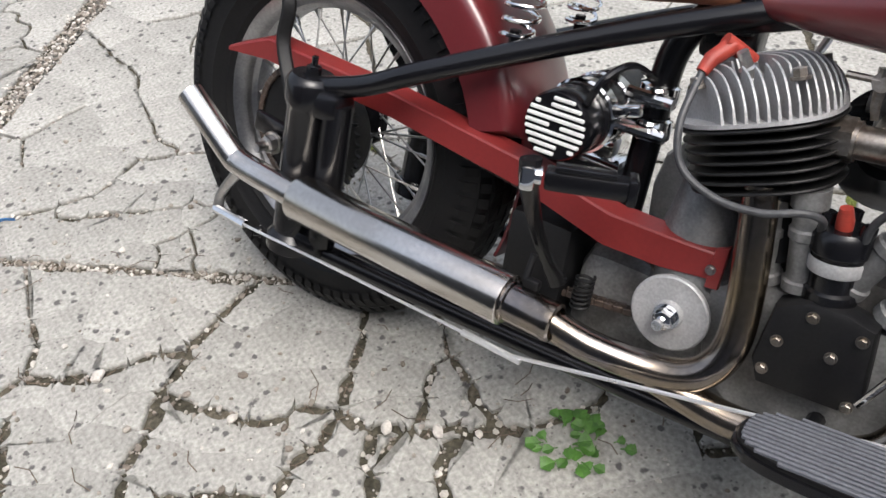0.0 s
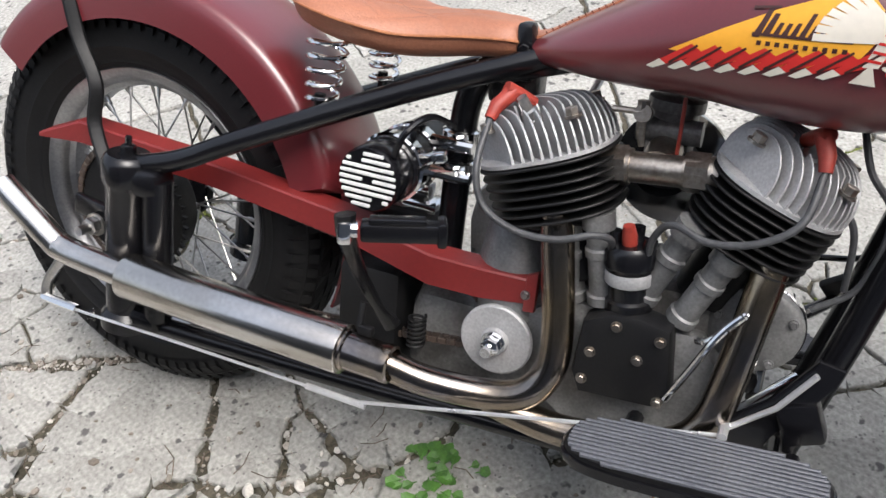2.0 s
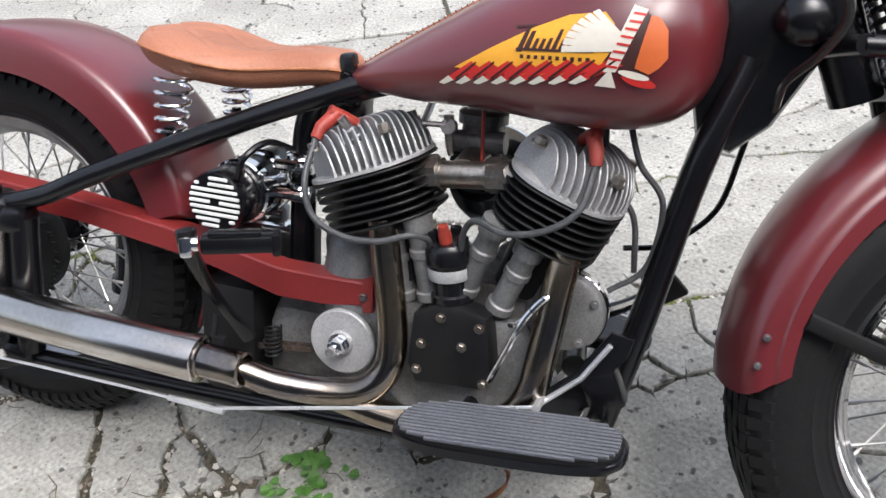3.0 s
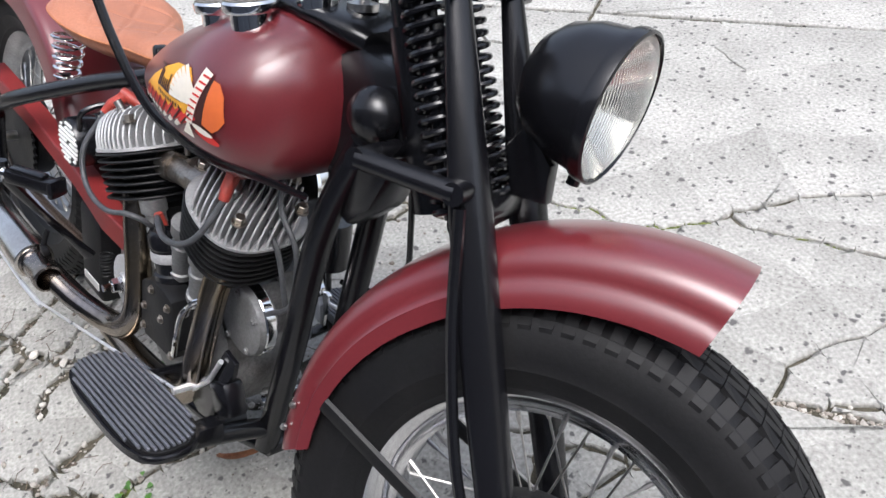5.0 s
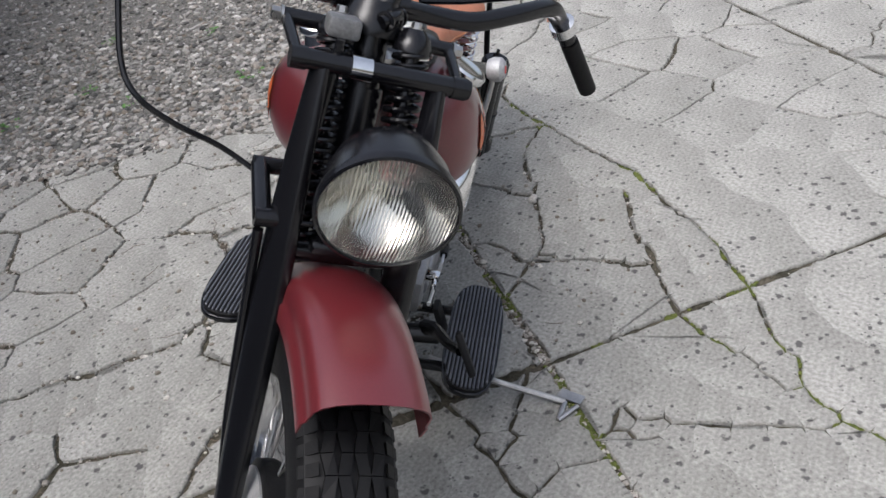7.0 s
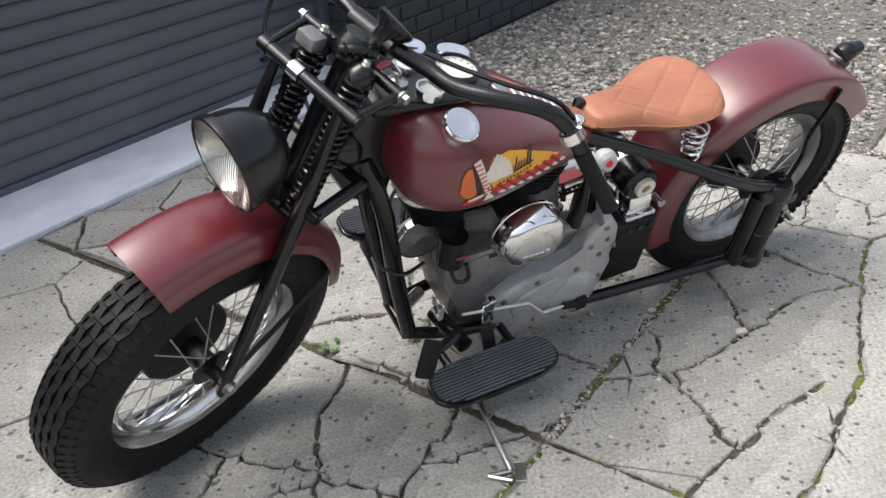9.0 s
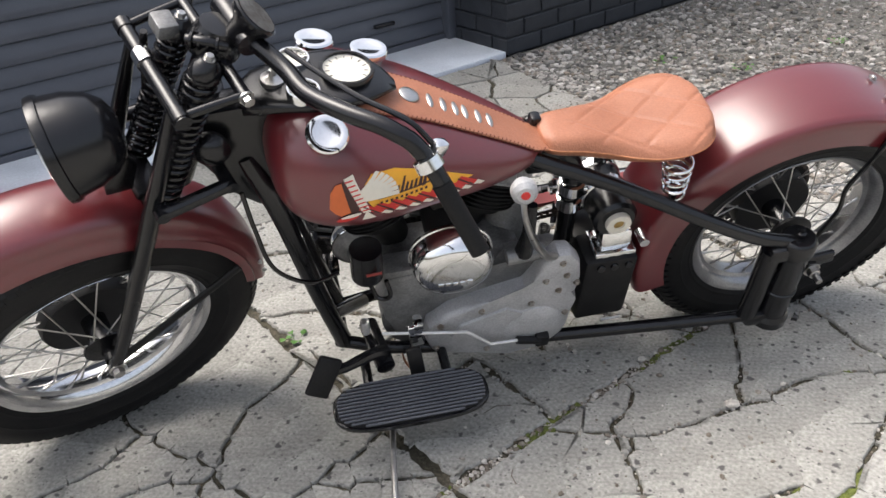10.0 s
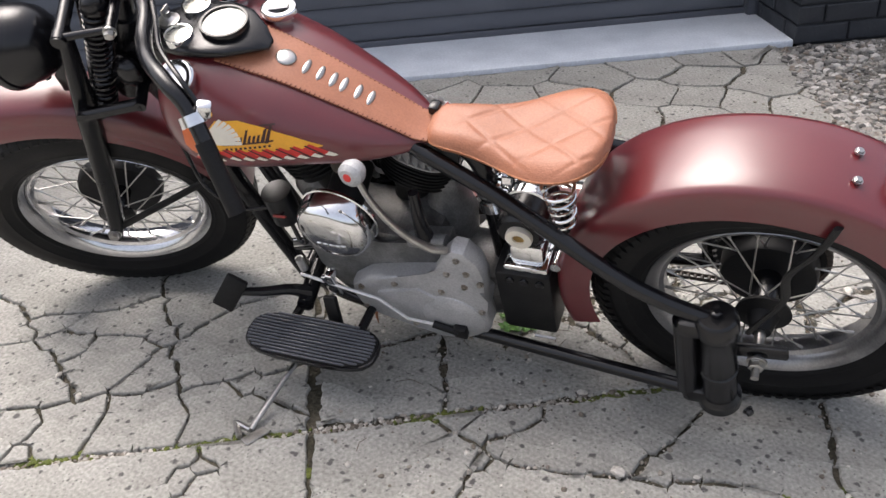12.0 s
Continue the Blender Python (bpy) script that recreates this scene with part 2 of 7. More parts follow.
def lathe(bm, profile, origin, axis, seg=48, closed=False, arc=None):
    """Turns (radius, height) pairs round an axis."""
    x, y, a = basis(axis)
    o = Vector(origin)
    rings = []
    for r, h in ((float(u), float(v)) for u, v in profile):
        if r < 1e-6:
            rings.append([bm.verts.new(o + a * h)])
        else:
            rings.append([bm.verts.new(o + a * h + r * (math.cos(2 * math.pi * k / seg) * x + math.sin(2 * math.pi * k / seg) * y)) for k in range(seg)])
    pairs = list(zip(rings, rings[1:]))
    if closed:
        pairs.append((rings[-1], rings[0]))
    for p, q in pairs:
        for k in range(seg):
            j = (k + 1) % seg
            if len(p) == 1 and len(q) == 1:
                continue
            if len(p) == 1:
                bm.faces.new((p[0], q[j], q[k]))
            elif len(q) == 1:
                bm.faces.new((p[k], p[j], q[0]))
            else:
                bm.faces.new((p[k], p[j], q[j], q[k]))
    return bm


def loft(bm, rings, cap=True, closed=True):
    vs = [[bm.verts.new(p) for p in ring] for ring in rings]
    n = len(vs[0])
    for a, b in zip(vs, vs[1:]):
        for k in range(n if closed else n - 1):
            j = (k + 1) % n
            bm.faces.new((a[k], a[j], b[j], b[k]))
    if cap and closed:
        bm.faces.new(vs[0][::-1])
        bm.faces.new(vs[-1])
    return bm


def box(bm, size, m=None, bevel=0.0, seg=2):
    made = bmesh.ops.create_cube(bm, size=1.0, matrix=(m or Matrix()) @ Matrix.Diagonal((*size, 1)))
    if bevel:
        edges = {e for v in made["verts"] for e in v.link_edges}
        bmesh.ops.bevel(bm, geom=list(edges), offset=bevel, segments=seg, affect="EDGES", profile=0.5)
    return bm


def plate(bm, outline, origin, u, v, thick, bevel=0.0):
    """A flat plate from a 2D outline in the plane of u and v, thick along u x v."""
    u, v, o = Vector(u).normalized(), Vector(v).normalized(), Vector(origin)
    w = u.cross(v)
    bottom = [bm.verts.new(o + u * a + v * b - w * thick / 2) for a, b in outline]
    top = [bm.verts.new(o + u * a + v * b + w * thick / 2) for a, b in outline]
    n = len(top)
    faces = [bm.faces.new(top), bm.faces.new(bottom[::-1])]
    for k in range(n):
        faces.append(bm.faces.new((bottom[k], bottom[(k + 1) % n], top[(k + 1) % n], top[k])))
    if bevel:
        edges = {e for f in faces[:2] for e in f.edges}
        bmesh.ops.bevel(bm, geom=list(edges), offset=bevel, segments=2, affect="EDGES", profile=0.5)
    return bm


def bolt(bm, at, axis, r=0.007, h=0.006):
    x, y, a = basis(axis)
    o = Vector(at)
    lathe(bm, [(0, -0.002), (r * 1.35, -0.002), (r * 1.35, 0.0015), (r, 0.0015)], o, a, 12)
    rings = [[o + a * z + s * r * (math.cos(k * math.pi / 3) * x + math.sin(k * math.pi / 3) * y) for k in range(6)] for z, s in ((0.0015, 1), (h, 1), (h + 0.001, 0.85))]
    loft(bm, rings)
    return bm


def coil(bm, a, b, r, wire, turns, m=None, r2=None, seg=8):
    """A helical spring from a to b."""
    a, b = Vector(a), Vector(b)
    x, y, d = basis(b - a)
    n = int(turns * 16)
    pts = []
    for i in range(n + 1):
        t = i / n
        rr = r + ((r2 if r2 is not None else r) - r) * t
        w = 2 * math.pi * turns * t
        pts.append(a + (b - a) * t + rr * (math.cos(w) * x + math.sin(w) * y))
    return tube(bm, pts, wire, seg, 1, m=m)


BM = bmesh.new


# ---- ground and garage ----
def sheet(name, x0, x1, y0, y1, z, material, kind="structure", label="", n=1):
    bm = BM()
    bmesh.ops.create_grid(bm, x_segments=n, y_segments=n, size=0.5, matrix=Matrix.Translation(((x0 + x1) / 2, (y0 + y1) / 2, z)) @ Matrix.Diagonal((x1 - x0, y1 - y0, 1, 1)))
    return tagged(part(name, bm, material), label, name, kind=kind)


ground = sheet("ground", -400, 400, -400, 400, -0.03, SOIL, label="bare grey soil under the broken concrete drive")

DOOR_Y, PIER_X, WALL_Y = -2.53, -2.05, -2.07


def garage():
    sill = BM()
    box(sill, (6.2, 0.46, 0.06), pose(1.05, -2.305, -0.02), 0.012)
    tagged(part("garage_sill", sill, SILL), "pale painted concrete threshold strip below the garage door", "threshold", kind="structure")
    door = empty("garage_door")
    tagged(door, "charcoal ribbed steel roller door of a garage, closed", "garage door", kind="structure")
    pitch, rows = 0.082, 28
    prof = [(0.0, 0.0), (0.006, 0.003), (0.017, 0.007), (0.019, 0.014), (0.016, 0.034), (0.009, 0.062), (0.003, 0.076), (0.0, 0.082)]
    for i in range(rows):
        z0 = 0.035 + i * pitch
        slat = BM()
        back = [(-0.004, z) for _, z in prof[::-1]]
        outline = prof + back
        rings = [[Vector((x, DOOR_Y + d, z0 + z)) for d, z in outline] for x in (PIER_X + 0.01, 4.1)]
        loft(slat, rings)
        part("slat", slat, DOOR, door)
    rail = BM()
    box(rail, (6.13, 0.035, 0.035), pose(1.02, DOOR_Y + 0.012, 0.02), 0.006)
    part("bottom_rail", rail, DOOR, door)
    guide = BM()
    box(guide, (0.05, 0.06, 2.5), pose(PIER_X + 0.025, DOOR_Y + 0.035, 1.25), 0.005)
    part("guide_rail", guide, DOOR, door)
    handle = BM()
    box(handle, (0.12, 0.025, 0.02), pose(-1.62, DOOR_Y + 0.03, 0.16), 0.006)
    part("handle", handle, BLACK, door)
    # brick pier and wall: a dark core with single bricks in front of recessed joints
    core = BM()
    box(core, (4.0, 0.5, 2.36), pose(PIER_X - 2.012, WALL_Y - 0.262, 1.16))
    wall = tagged(part("wall_brick", core, BRICK), "dark charcoal painted brick garage wall", "wall", kind="structure")
    lintel = BM()
    box(lintel, (6.2, 0.3, 0.3), pose(1.06, DOOR_Y - 0.07, 2.49), 0.005)
    tagged(part("wall_lintel", lintel, BRICK), "dark painted beam over the garage door", "wall", kind="structure")
    east = BM()
    box(east, (2.0, 0.5, 2.64), pose(5.12, DOOR_Y - 0.1, 1.3))
    tagged(part("wall_east", east, BRICK), "dark painted garage wall beside the door", "wall", kind="structure")
    roof = BM()
    box(roof, (12.2, 5.0, 0.08), pose(0.05, DOOR_Y - 2.4, 2.685), 0.01)
    tagged(part("roof", roof, DOOR), "flat dark roof of the garage", "roof", kind="structure")
    bw, bh, j = 0.23, 0.076, 0.010
    def brick_mesh(w, d):
        bm = BM()
        box(bm, (w, d, bh), None, 0.004, 1)
        me = bpy.data.meshes.new("brick")
        bm.to_mesh(me)
        bm.free()
        me.materials.append(BRICK)
        return me
    full, half, header = brick_mesh(bw, 0.014), brick_mesh(bw / 2 - j / 2, 0.014), brick_mesh(0.014, bw)
    short = brick_mesh(0.014, bw / 2 - j / 2)
    rnd = random.Random(4)
    for c in range(12):
        z = c * (bh + j) + bh / 2 - 0.01
        x = PIER_X
        first = c % 2
        while x > PIER_X - 3.2:
            w = bw if not first else bw / 2 - j / 2
            o = new("brick", full if not first else half)
            o.parent = wall
            o.matrix_basis = pose(x - w / 2, WALL_Y - 0.007 + rnd.uniform(-0.002, 0.002), z)
            x -= w + j
            first = 0
        y = WALL_Y - 0.002
        first = 1 - c % 2
        while y > DOOR_Y + 0.02:
            w = bw if not first else bw / 2 - j / 2
            o = new("brick", header if not first else short)
            o.parent = wall
            o.matrix_basis = pose(PIER_X - 0.007 + rnd.uniform(-0.002, 0.002), y - w / 2, z)
            y -= w + j
            first = 0


garage()


# ---- motorcycle ----
BIKE = pose(-0.991, -0.008, 0, 0, 0, -27) @ pose(0, 0, 0, -21, 0, 0)
FORK = pose(1.204, 0, 0.937) @ pose(0, 0, 0, 0, -24, 0) @ pose(0, 0, 0, 0, 0, 23)
bike = tagged(empty("motorcycle", None, BIKE), "vintage maroon motorcycle with tan leather seat leaning on its stand", "motorcycle")
WHEEL_R, SECTION = 0.338, 0.064
REAR_HUB = Vector((0.012, 0, 0.331))
FRONT_HUB = Vector((0.07, 0, -0.668))


def wheel(name, m, rim_material, tread_rows, brake_side):
    """A spoked wheel in its own frame: the axle along y."""
    w = empty(name, bike, m)
    R, r, rim = WHEEL_R, SECTION, 0.205
    prof = [(rim + 0.004, -0.035), (rim + 0.02, -0.043), (rim + 0.026, -0.0475), (rim + 0.029, -0.0505), (rim + 0.033, -0.051), (rim + 0.036, -0.0525), (rim + 0.045, -0.057), (rim + 0.052, -0.0595), (rim + 0.055, -0.0618), (rim + 0.058, -0.0612), (rim + 0.07, -0.063), (R - 0.035, -0.062), (R - 0.018, -0.054), (R - 0.008, -0.036), (R - 0.006, 0.0)]
    prof = prof + [(a, -b) for a, b in prof[-2::-1]]
    bm = BM()
    lathe(bm, prof, (0, 0, 0), (0, 1, 0), 96)
    tyre = part("tyre", bm, RUBBER, w, "black rubber tyre with moulded side rings")
    bm = BM()
    n = 80
    for row, (y0, y1, lift) in enumerate(tread_rows):
        shoulder = abs(y0 + y1) > 0.07
        for k in range(n):
            a0 = 2 * math.pi * k / n
            a1 = a0 + 2 * math.pi / n * (0.6 if shoulder else 0.95)
            z0, z1 = (0.0, 0.0) if shoulder else ((0.0024, -0.0024) if (k + row) % 2 else (-0.0024, 0.0024))
            vs = []
            for rr in (-0.012, 0.0):
                for a, y in ((a0, y0 + z0), (a1, y0 + z1), (a1, y1 + z1), (a0, y1 + z0)):
                    edge = abs(y) / r
                    q = R - 0.055 * max(0, edge - 0.45) ** 1.6 * 1.6 - lift + rr
                    vs.append(bm.verts.new((q * math.cos(a), y, q * math.sin(a))))
            for f in ((0, 1, 2, 3), (4, 7, 6, 5), (0, 4, 5, 1), (1, 5, 6, 2), (2, 6, 7, 3), (3, 7, 4, 0)):
                bm.faces.new([vs[i] for i in f])
    tread = part("tread", bm, RUBBER, tyre, smooth=20)
    tread["kind"] = "stuff"
    bm = BM()
    lathe(bm, [(rim + 0.019, -0.045), (rim + 0.022, -0.041), (rim + 0.016, -0.037), (rim + 0.004, -0.033), (rim - 0.002, -0.024), (rim - 0.013, -0.016), (rim - 0.016, 0), (rim - 0.013, 0.016), (rim - 0.002, 0.024), (rim + 0.004, 0.033), (rim + 0.016, 0.037), (rim + 0.022, 0.041), (rim + 0.019, 0.045), (rim + 0.006, 0.038), (rim - 0.006, 0.02), (rim - 0.009, 0), (rim - 0.006, -0.02), (rim + 0.006, -0.038)], (0, 0, 0), (0, 1, 0), 96, closed=True)
    part("rim", bm, rim_material, w)
    bm = BM()
    lathe(bm, [(0, -0.085), (0.014, -0.085), (0.014, -0.06), (0.034, -0.055), (0.044, -0.052), (0.044, -0.046), (0.026, -0.04), (0.024, 0.04), (0.044, 0.046), (0.044, 0.052), (0.034, 0.055), (0.014, 0.06), (0.014, 0.085), (0, 0.085)], (0, 0, 0), (0, 1, 0), 32)
    part("hub", bm, BLACK, w)
    # spokes: one mesh, turned into place
    for side in (-1, 1):
        for lean in (-1, 1):
            bm = BM()
            a = Vector((0.041 * math.cos(0), side * 0.049, 0))
            ang = lean * radians(58)
            b = Vector(((rim - 0.012) * math.cos(ang * 0.62), side * 0.008, (rim - 0.012) * math.sin(ang * 0.62)))
            tube(bm, [a, b], 0.0017, 6, 1)
            tube(bm, [b + (a - b).normalized() * 0.018, b], 0.0032, 6, 1)
            first = part("spoke", bm, STEEL, w)
            for k in range(1, 10):
                o = new("spoke", first.data)
                o.parent = w
                o.matrix_basis = pose(0, 0, 0, 0, 36 * k, 0)
            first.matrix_basis = Matrix()
            for o in [c for c in w.children if c.data == first.data]:
                o.matrix_basis = o.matrix_basis @ pose(0, 0, 0, 0, 18 * (lean > 0) + 9 * (side > 0), 0)
    return w


front_rows = [(-0.06, -0.041, -0.0025), (-0.036, -0.022, 0), (-0.017, -0.003, 0), (0.003, 0.017, 0), (0.022, 0.036, 0), (0.041, 0.06, -0.0025)]
rear_rows = [(-0.068, -0.042, -0.003), (-0.036, -0.014, 0), (-0.010, 0.010, 0), (0.014, 0.036, 0), (0.042, 0.068, -0.003)]
rear_wheel = wheel("rear_wheel", Matrix.Translation(REAR_HUB), DARK_RIM, rear_rows, -1)
front_wheel = wheel("front_wheel", FORK @ Matrix.Translation(FRONT_HUB), RIM, front_rows, -1)


def fender(name, centre, radius, a0, a1, half, skirt, m, radii=None, bead=False, cut=-90, skirts=None, slant=0.0):
    """A mudguard swept round the wheel from angle a0 to a1 (degrees, 0 ahead, 90 up)."""
    sec = [(-half, -skirt), (-half, -skirt * 0.75), (-half, -skirt * 0.45), (-half * 0.992, -skirt * 0.3), (-half * 0.965, -skirt * 0.18), (-half * 0.91, -skirt * 0.1), (-half * 0.8, -skirt * 0.05), (-half * 0.4, -skirt * 0.012), (0, 0)]
    if bead:
        sec = [(-half - 0.003, -skirt), (-half - 0.003, -skirt * 0.70), (-half + 0.0005, -skirt * 0.66), (-half + 0.0015, -skirt * 0.5), (-half * 0.96, -skirt * 0.36), (-half * 0.86, -skirt * 0.2), (-half * 0.66, -skirt * 0.09), (-half * 0.35, -skirt * 0.022), (0, 0)]
    sec = sec + [(-a, b) for a, b in sec[-2::-1]]
    inner = [(a * (1 - 0.0022 / half), b - (0.0022 if abs(a) < half * 0.95 else 0)) for a, b in sec[::-1]]
    ring2 = sec + inner
    rings = []
    n = 56
    for i in range(n + 1):
        a = radians(a0 + (a1 - a0) * i / n)
        rr = radius if radii is None else float(np.interp(i / n, np.linspace(0, 1, len(radii)), radii))
        deep = 1.0 if skirts is None else float(np.interp(i / n, np.linspace(0, 1, len(skirts)), skirts)) / skirt
        # the right skirt is cut away low down, to clear the chain
        gone = a < radians(cut)
        ring = []
        for y, d in ring2:
            b = a + radians(slant) * (d / skirt) * max(0.0, i / n - 0.8) / 0.2
            d = max(d, -0.008) if gone and y < -0.06 else d * deep
            ring.append(Vector(centre) + Vector((math.cos(b), 0, math.sin(b))) * (rr + d) + Vector((0, max(y, -0.062) if gone else y, 0)))
        rings.append(ring)
    bm = BM()
    loft(bm, rings)
    if m is not None:
        bm.transform(m)
    return part(name, bm, PAINT, bike, smooth=50)


rear_fender = fender("rear_fender", (0.04, 0, 0.345), 0.375, -16, 142, 0.096, 0.072, None, radii=[0.36, 0.366, 0.371, 0.373, 0.373, 0.371, 0.369, 0.368, 0.367, 0.366], cut=17)
front_fender = fender("front_fender", FRONT_HUB, 0.392, 51.4, 157, 0.071, 0.08, FORK, radii=[0.4445, 0.4265, 0.4087, 0.3915, 0.379, 0.366, 0.354], bead=True, skirts=[0.084, 0.081, 0.077, 0.071, 0.064, 0.057, 0.052], slant=7)


def fender_fittings():
    for s in (-1, 1):
        for ang in (143, 149):
            bm = BM()
            e = Vector((math.cos(radians(ang)), 0, math.sin(radians(ang))))
            bolt(bm, FORK @ (FRONT_HUB + e * 0.345 + Vector((0, s * 0.0705, 0))), FORK.to_3x3() @ (e * 0.5 + Vector((0, s, 0))), 0.0035, 0.003)
            part("rivet", bm, STEEL, front_fender)
        for k, (ang, y) in enumerate(((110, 0.031), (110, -0.031))):
            if s > 0:
                bm = BM()
                a = radians(ang)
                bolt(bm, Vector((0.04 + 0.373 * math.cos(a), y, 0.345 + 0.373 * math.sin(a))), (math.cos(a), 0, math.sin(a)), 0.006, 0.004)
                part("rivet", bm, STEEL, rear_fender)
        bm = BM()
        tube(bm, [(-0.07, s * 0.101, 0.66), (-0.05, s * 0.106, 0.60), (-0.012, s * 0.118, 0.54), (-0.014, s * 0.125, 0.48), (0.02, s * 0.14, 0.42), (0.035, s * 0.15, 0.40)], 0.011, 8, flat=0.45)
        part("fender_stay", bm, BLACK_MATT, rear_fender)
        bm = BM()
        tube(bm, [(-0.155, s * 0.075, -0.455), (-0.03, s * 0.085, -0.575), (0.06, s * 0.091, -0.662)], 0.011, 8, flat=0.5, m=FORK)
        part("fender_stay", bm, BLACK_MATT, front_fender)


fender_fittings()

# x, bottom z, top z, half width of the tanks
TANK = [(0.628, 0.674, 0.686, 0.026), (0.652, 0.67, 0.704, 0.054), (0.7, 0.669, 0.733, 0.087), (0.77, 0.668, 0.774, 0.119), (0.86, 0.671, 0.825, 0.149), (0.94, 0.666, 0.86, 0.169), (1.0, 0.665, 0.884, 0.176), (1.052, 0.669, 0.89, 0.171), (1.09, 0.681, 0.881, 0.155), (1.116, 0.701, 0.861, 0.129), (1.131, 0.727, 0.836, 0.094), (1.138, 0.754, 0.808, 0.052)]


def smooth_at(x, xs, ys):
    """Smooth interpolation between stations."""
    i = int(np.clip(np.searchsorted(xs, x) - 1, 0, len(xs) - 2))
    t = (x - xs[i]) / (xs[i + 1] - xs[i])
    def slope(k):
        a, b = max(0, k - 1), min(len(xs) - 1, k + 1)
        return (ys[b] - ys[a]) / (xs[b] - xs[a])
    h = xs[i + 1] - xs[i]
    m0, m1 = slope(i) * h, slope(i + 1) * h
    return (2 * t ** 3 - 3 * t * t + 1) * ys[i] + (t ** 3 - 2 * t * t + t) * m0 + (-2 * t ** 3 + 3 * t * t) * ys[i + 1] + (t ** 3 - t * t) * m1


def tank_station(x):
    xs = [s[0] for s in TANK]
    return (smooth_at(x, xs, [s[k] for s in TANK]) for k in (1, 2, 3))


def tank_ring(x, side, n=30):
    zb, zt, w = tank_station(x)
    zm, low = zb + (zt - zb) * (0.36 if side > 0 else 0.46), (0.45 if side > 0 else 0.4)
    ring = []
    for k in range(n):
        a = -math.pi / 2 + math.pi * k / (n - 1)
        c, s = abs(math.cos(a)), math.sin(a)
        y = 0.003 + (w - 0.003) * c ** (0.78 if s > 0 else low)
        z = zm + ((zt - zm) * s ** 1.0 if s > 0 else -(zm - zb) * (-s) ** 0.95)
        ring.append(Vector((x, side * y, z)))
    return ring


def tank_y(x, z, side):
    """Half width of the tank at a height."""
    zb, zt, w = tank_station(x)
    zm, low = zb + (zt - zb) * (0.36 if side > 0 else 0.46), (0.45 if side > 0 else 0.4)
    s = (z - zm) / (zt - zm) if z > zm else -((zm - z) / (zm - zb)) ** (1 / 0.95)
    c = math.sqrt(max(0.0, 1 - s * s))
    return 0.003 + (w - 0.003) * c ** (0.78 if s > 0 else low)


def tank_half(side):
    """One of the two fuel tanks: a drop that swells towards the front."""
    xs = [TANK[0][0] + (TANK[-1][0] - TANK[0][0]) * (0.5 - 0.5 * math.cos(math.pi * k / 46)) for k in range(47)]
    bm = BM()
    loft(bm, [tank_ring(x, side) for x in xs])
    t = part("fuel_tank", bm, PAINT, bike, smooth=60)
    for x, y in (((1.036, 0.12),) if side > 0 else ((1.03, 0.1), (0.938, 0.088))):
        zb, zt, w = tank_station(x)
        zm = zb + (zt - zb) * 0.46
        c = (y / w) ** (1 / 0.78)
        z = zm + (zt - zm) * math.sqrt(1 - c * c)
        bm = BM()
        axis = Vector((-0.14, 0.45 if side > 0 else -0.12, 1)).normalized()
        lathe(bm, [(0.026, -0.015), (0.026, 0.008), (0.033, 0.01), (0.0345, 0.013), (0.0345, 0.021), (0.032, 0.024), (0.024, 0.025), (0.02, 0.0235), (0, 0.0245)], (x, side * y, z), axis, 36)
        part("filler_cap", bm, CHROME, t, "chrome screw cap")
    return t


tank_l, tank_r = tank_half(1), tank_half(-1)


def decal(parent, side, outline, material, lift, name="decal_shape"):
    """A thin painted shape that lies on the tank's side; the outline is in x and z."""
    if side > 0:
        outline = [(x - 0.028, z + 0.022) for x, z in outline]
    else:
        outline = [(x + 0.009, z + 0.013 + 0.06 * (x - 0.8)) for x, z in outline]
    bm = BM()
    face = bm.faces.new([bm.verts.new((x, 0, z)) for x, z in outline])
    bmesh.ops.triangulate(bm, faces=[face])
    for _ in range(3):
        long = [e for e in bm.edges if e.calc_length() > 0.012]
        if long:
            bmesh.ops.subdivide_edges(bm, edges=long, cuts=1)
            bmesh.ops.triangulate(bm, faces=bm.faces)
    for v in bm.verts:
        v.co.y = side * (tank_y(v.co.x, v.co.z, side) + 0.0008 + lift)
    return part(name, bm, material, parent, smooth=80)


def oval(cx, cz, rx, rz, n=18, turn=0.0):
    t = radians(turn)
    return [(cx + rx * math.cos(a) * math.cos(t) - rz * math.sin(a) * math.sin(t), cz + rx * math.cos(a) * math.sin(t) + rz * math.sin(a) * math.cos(t)) for a in (2 * math.pi * k / n for k in range(n))]


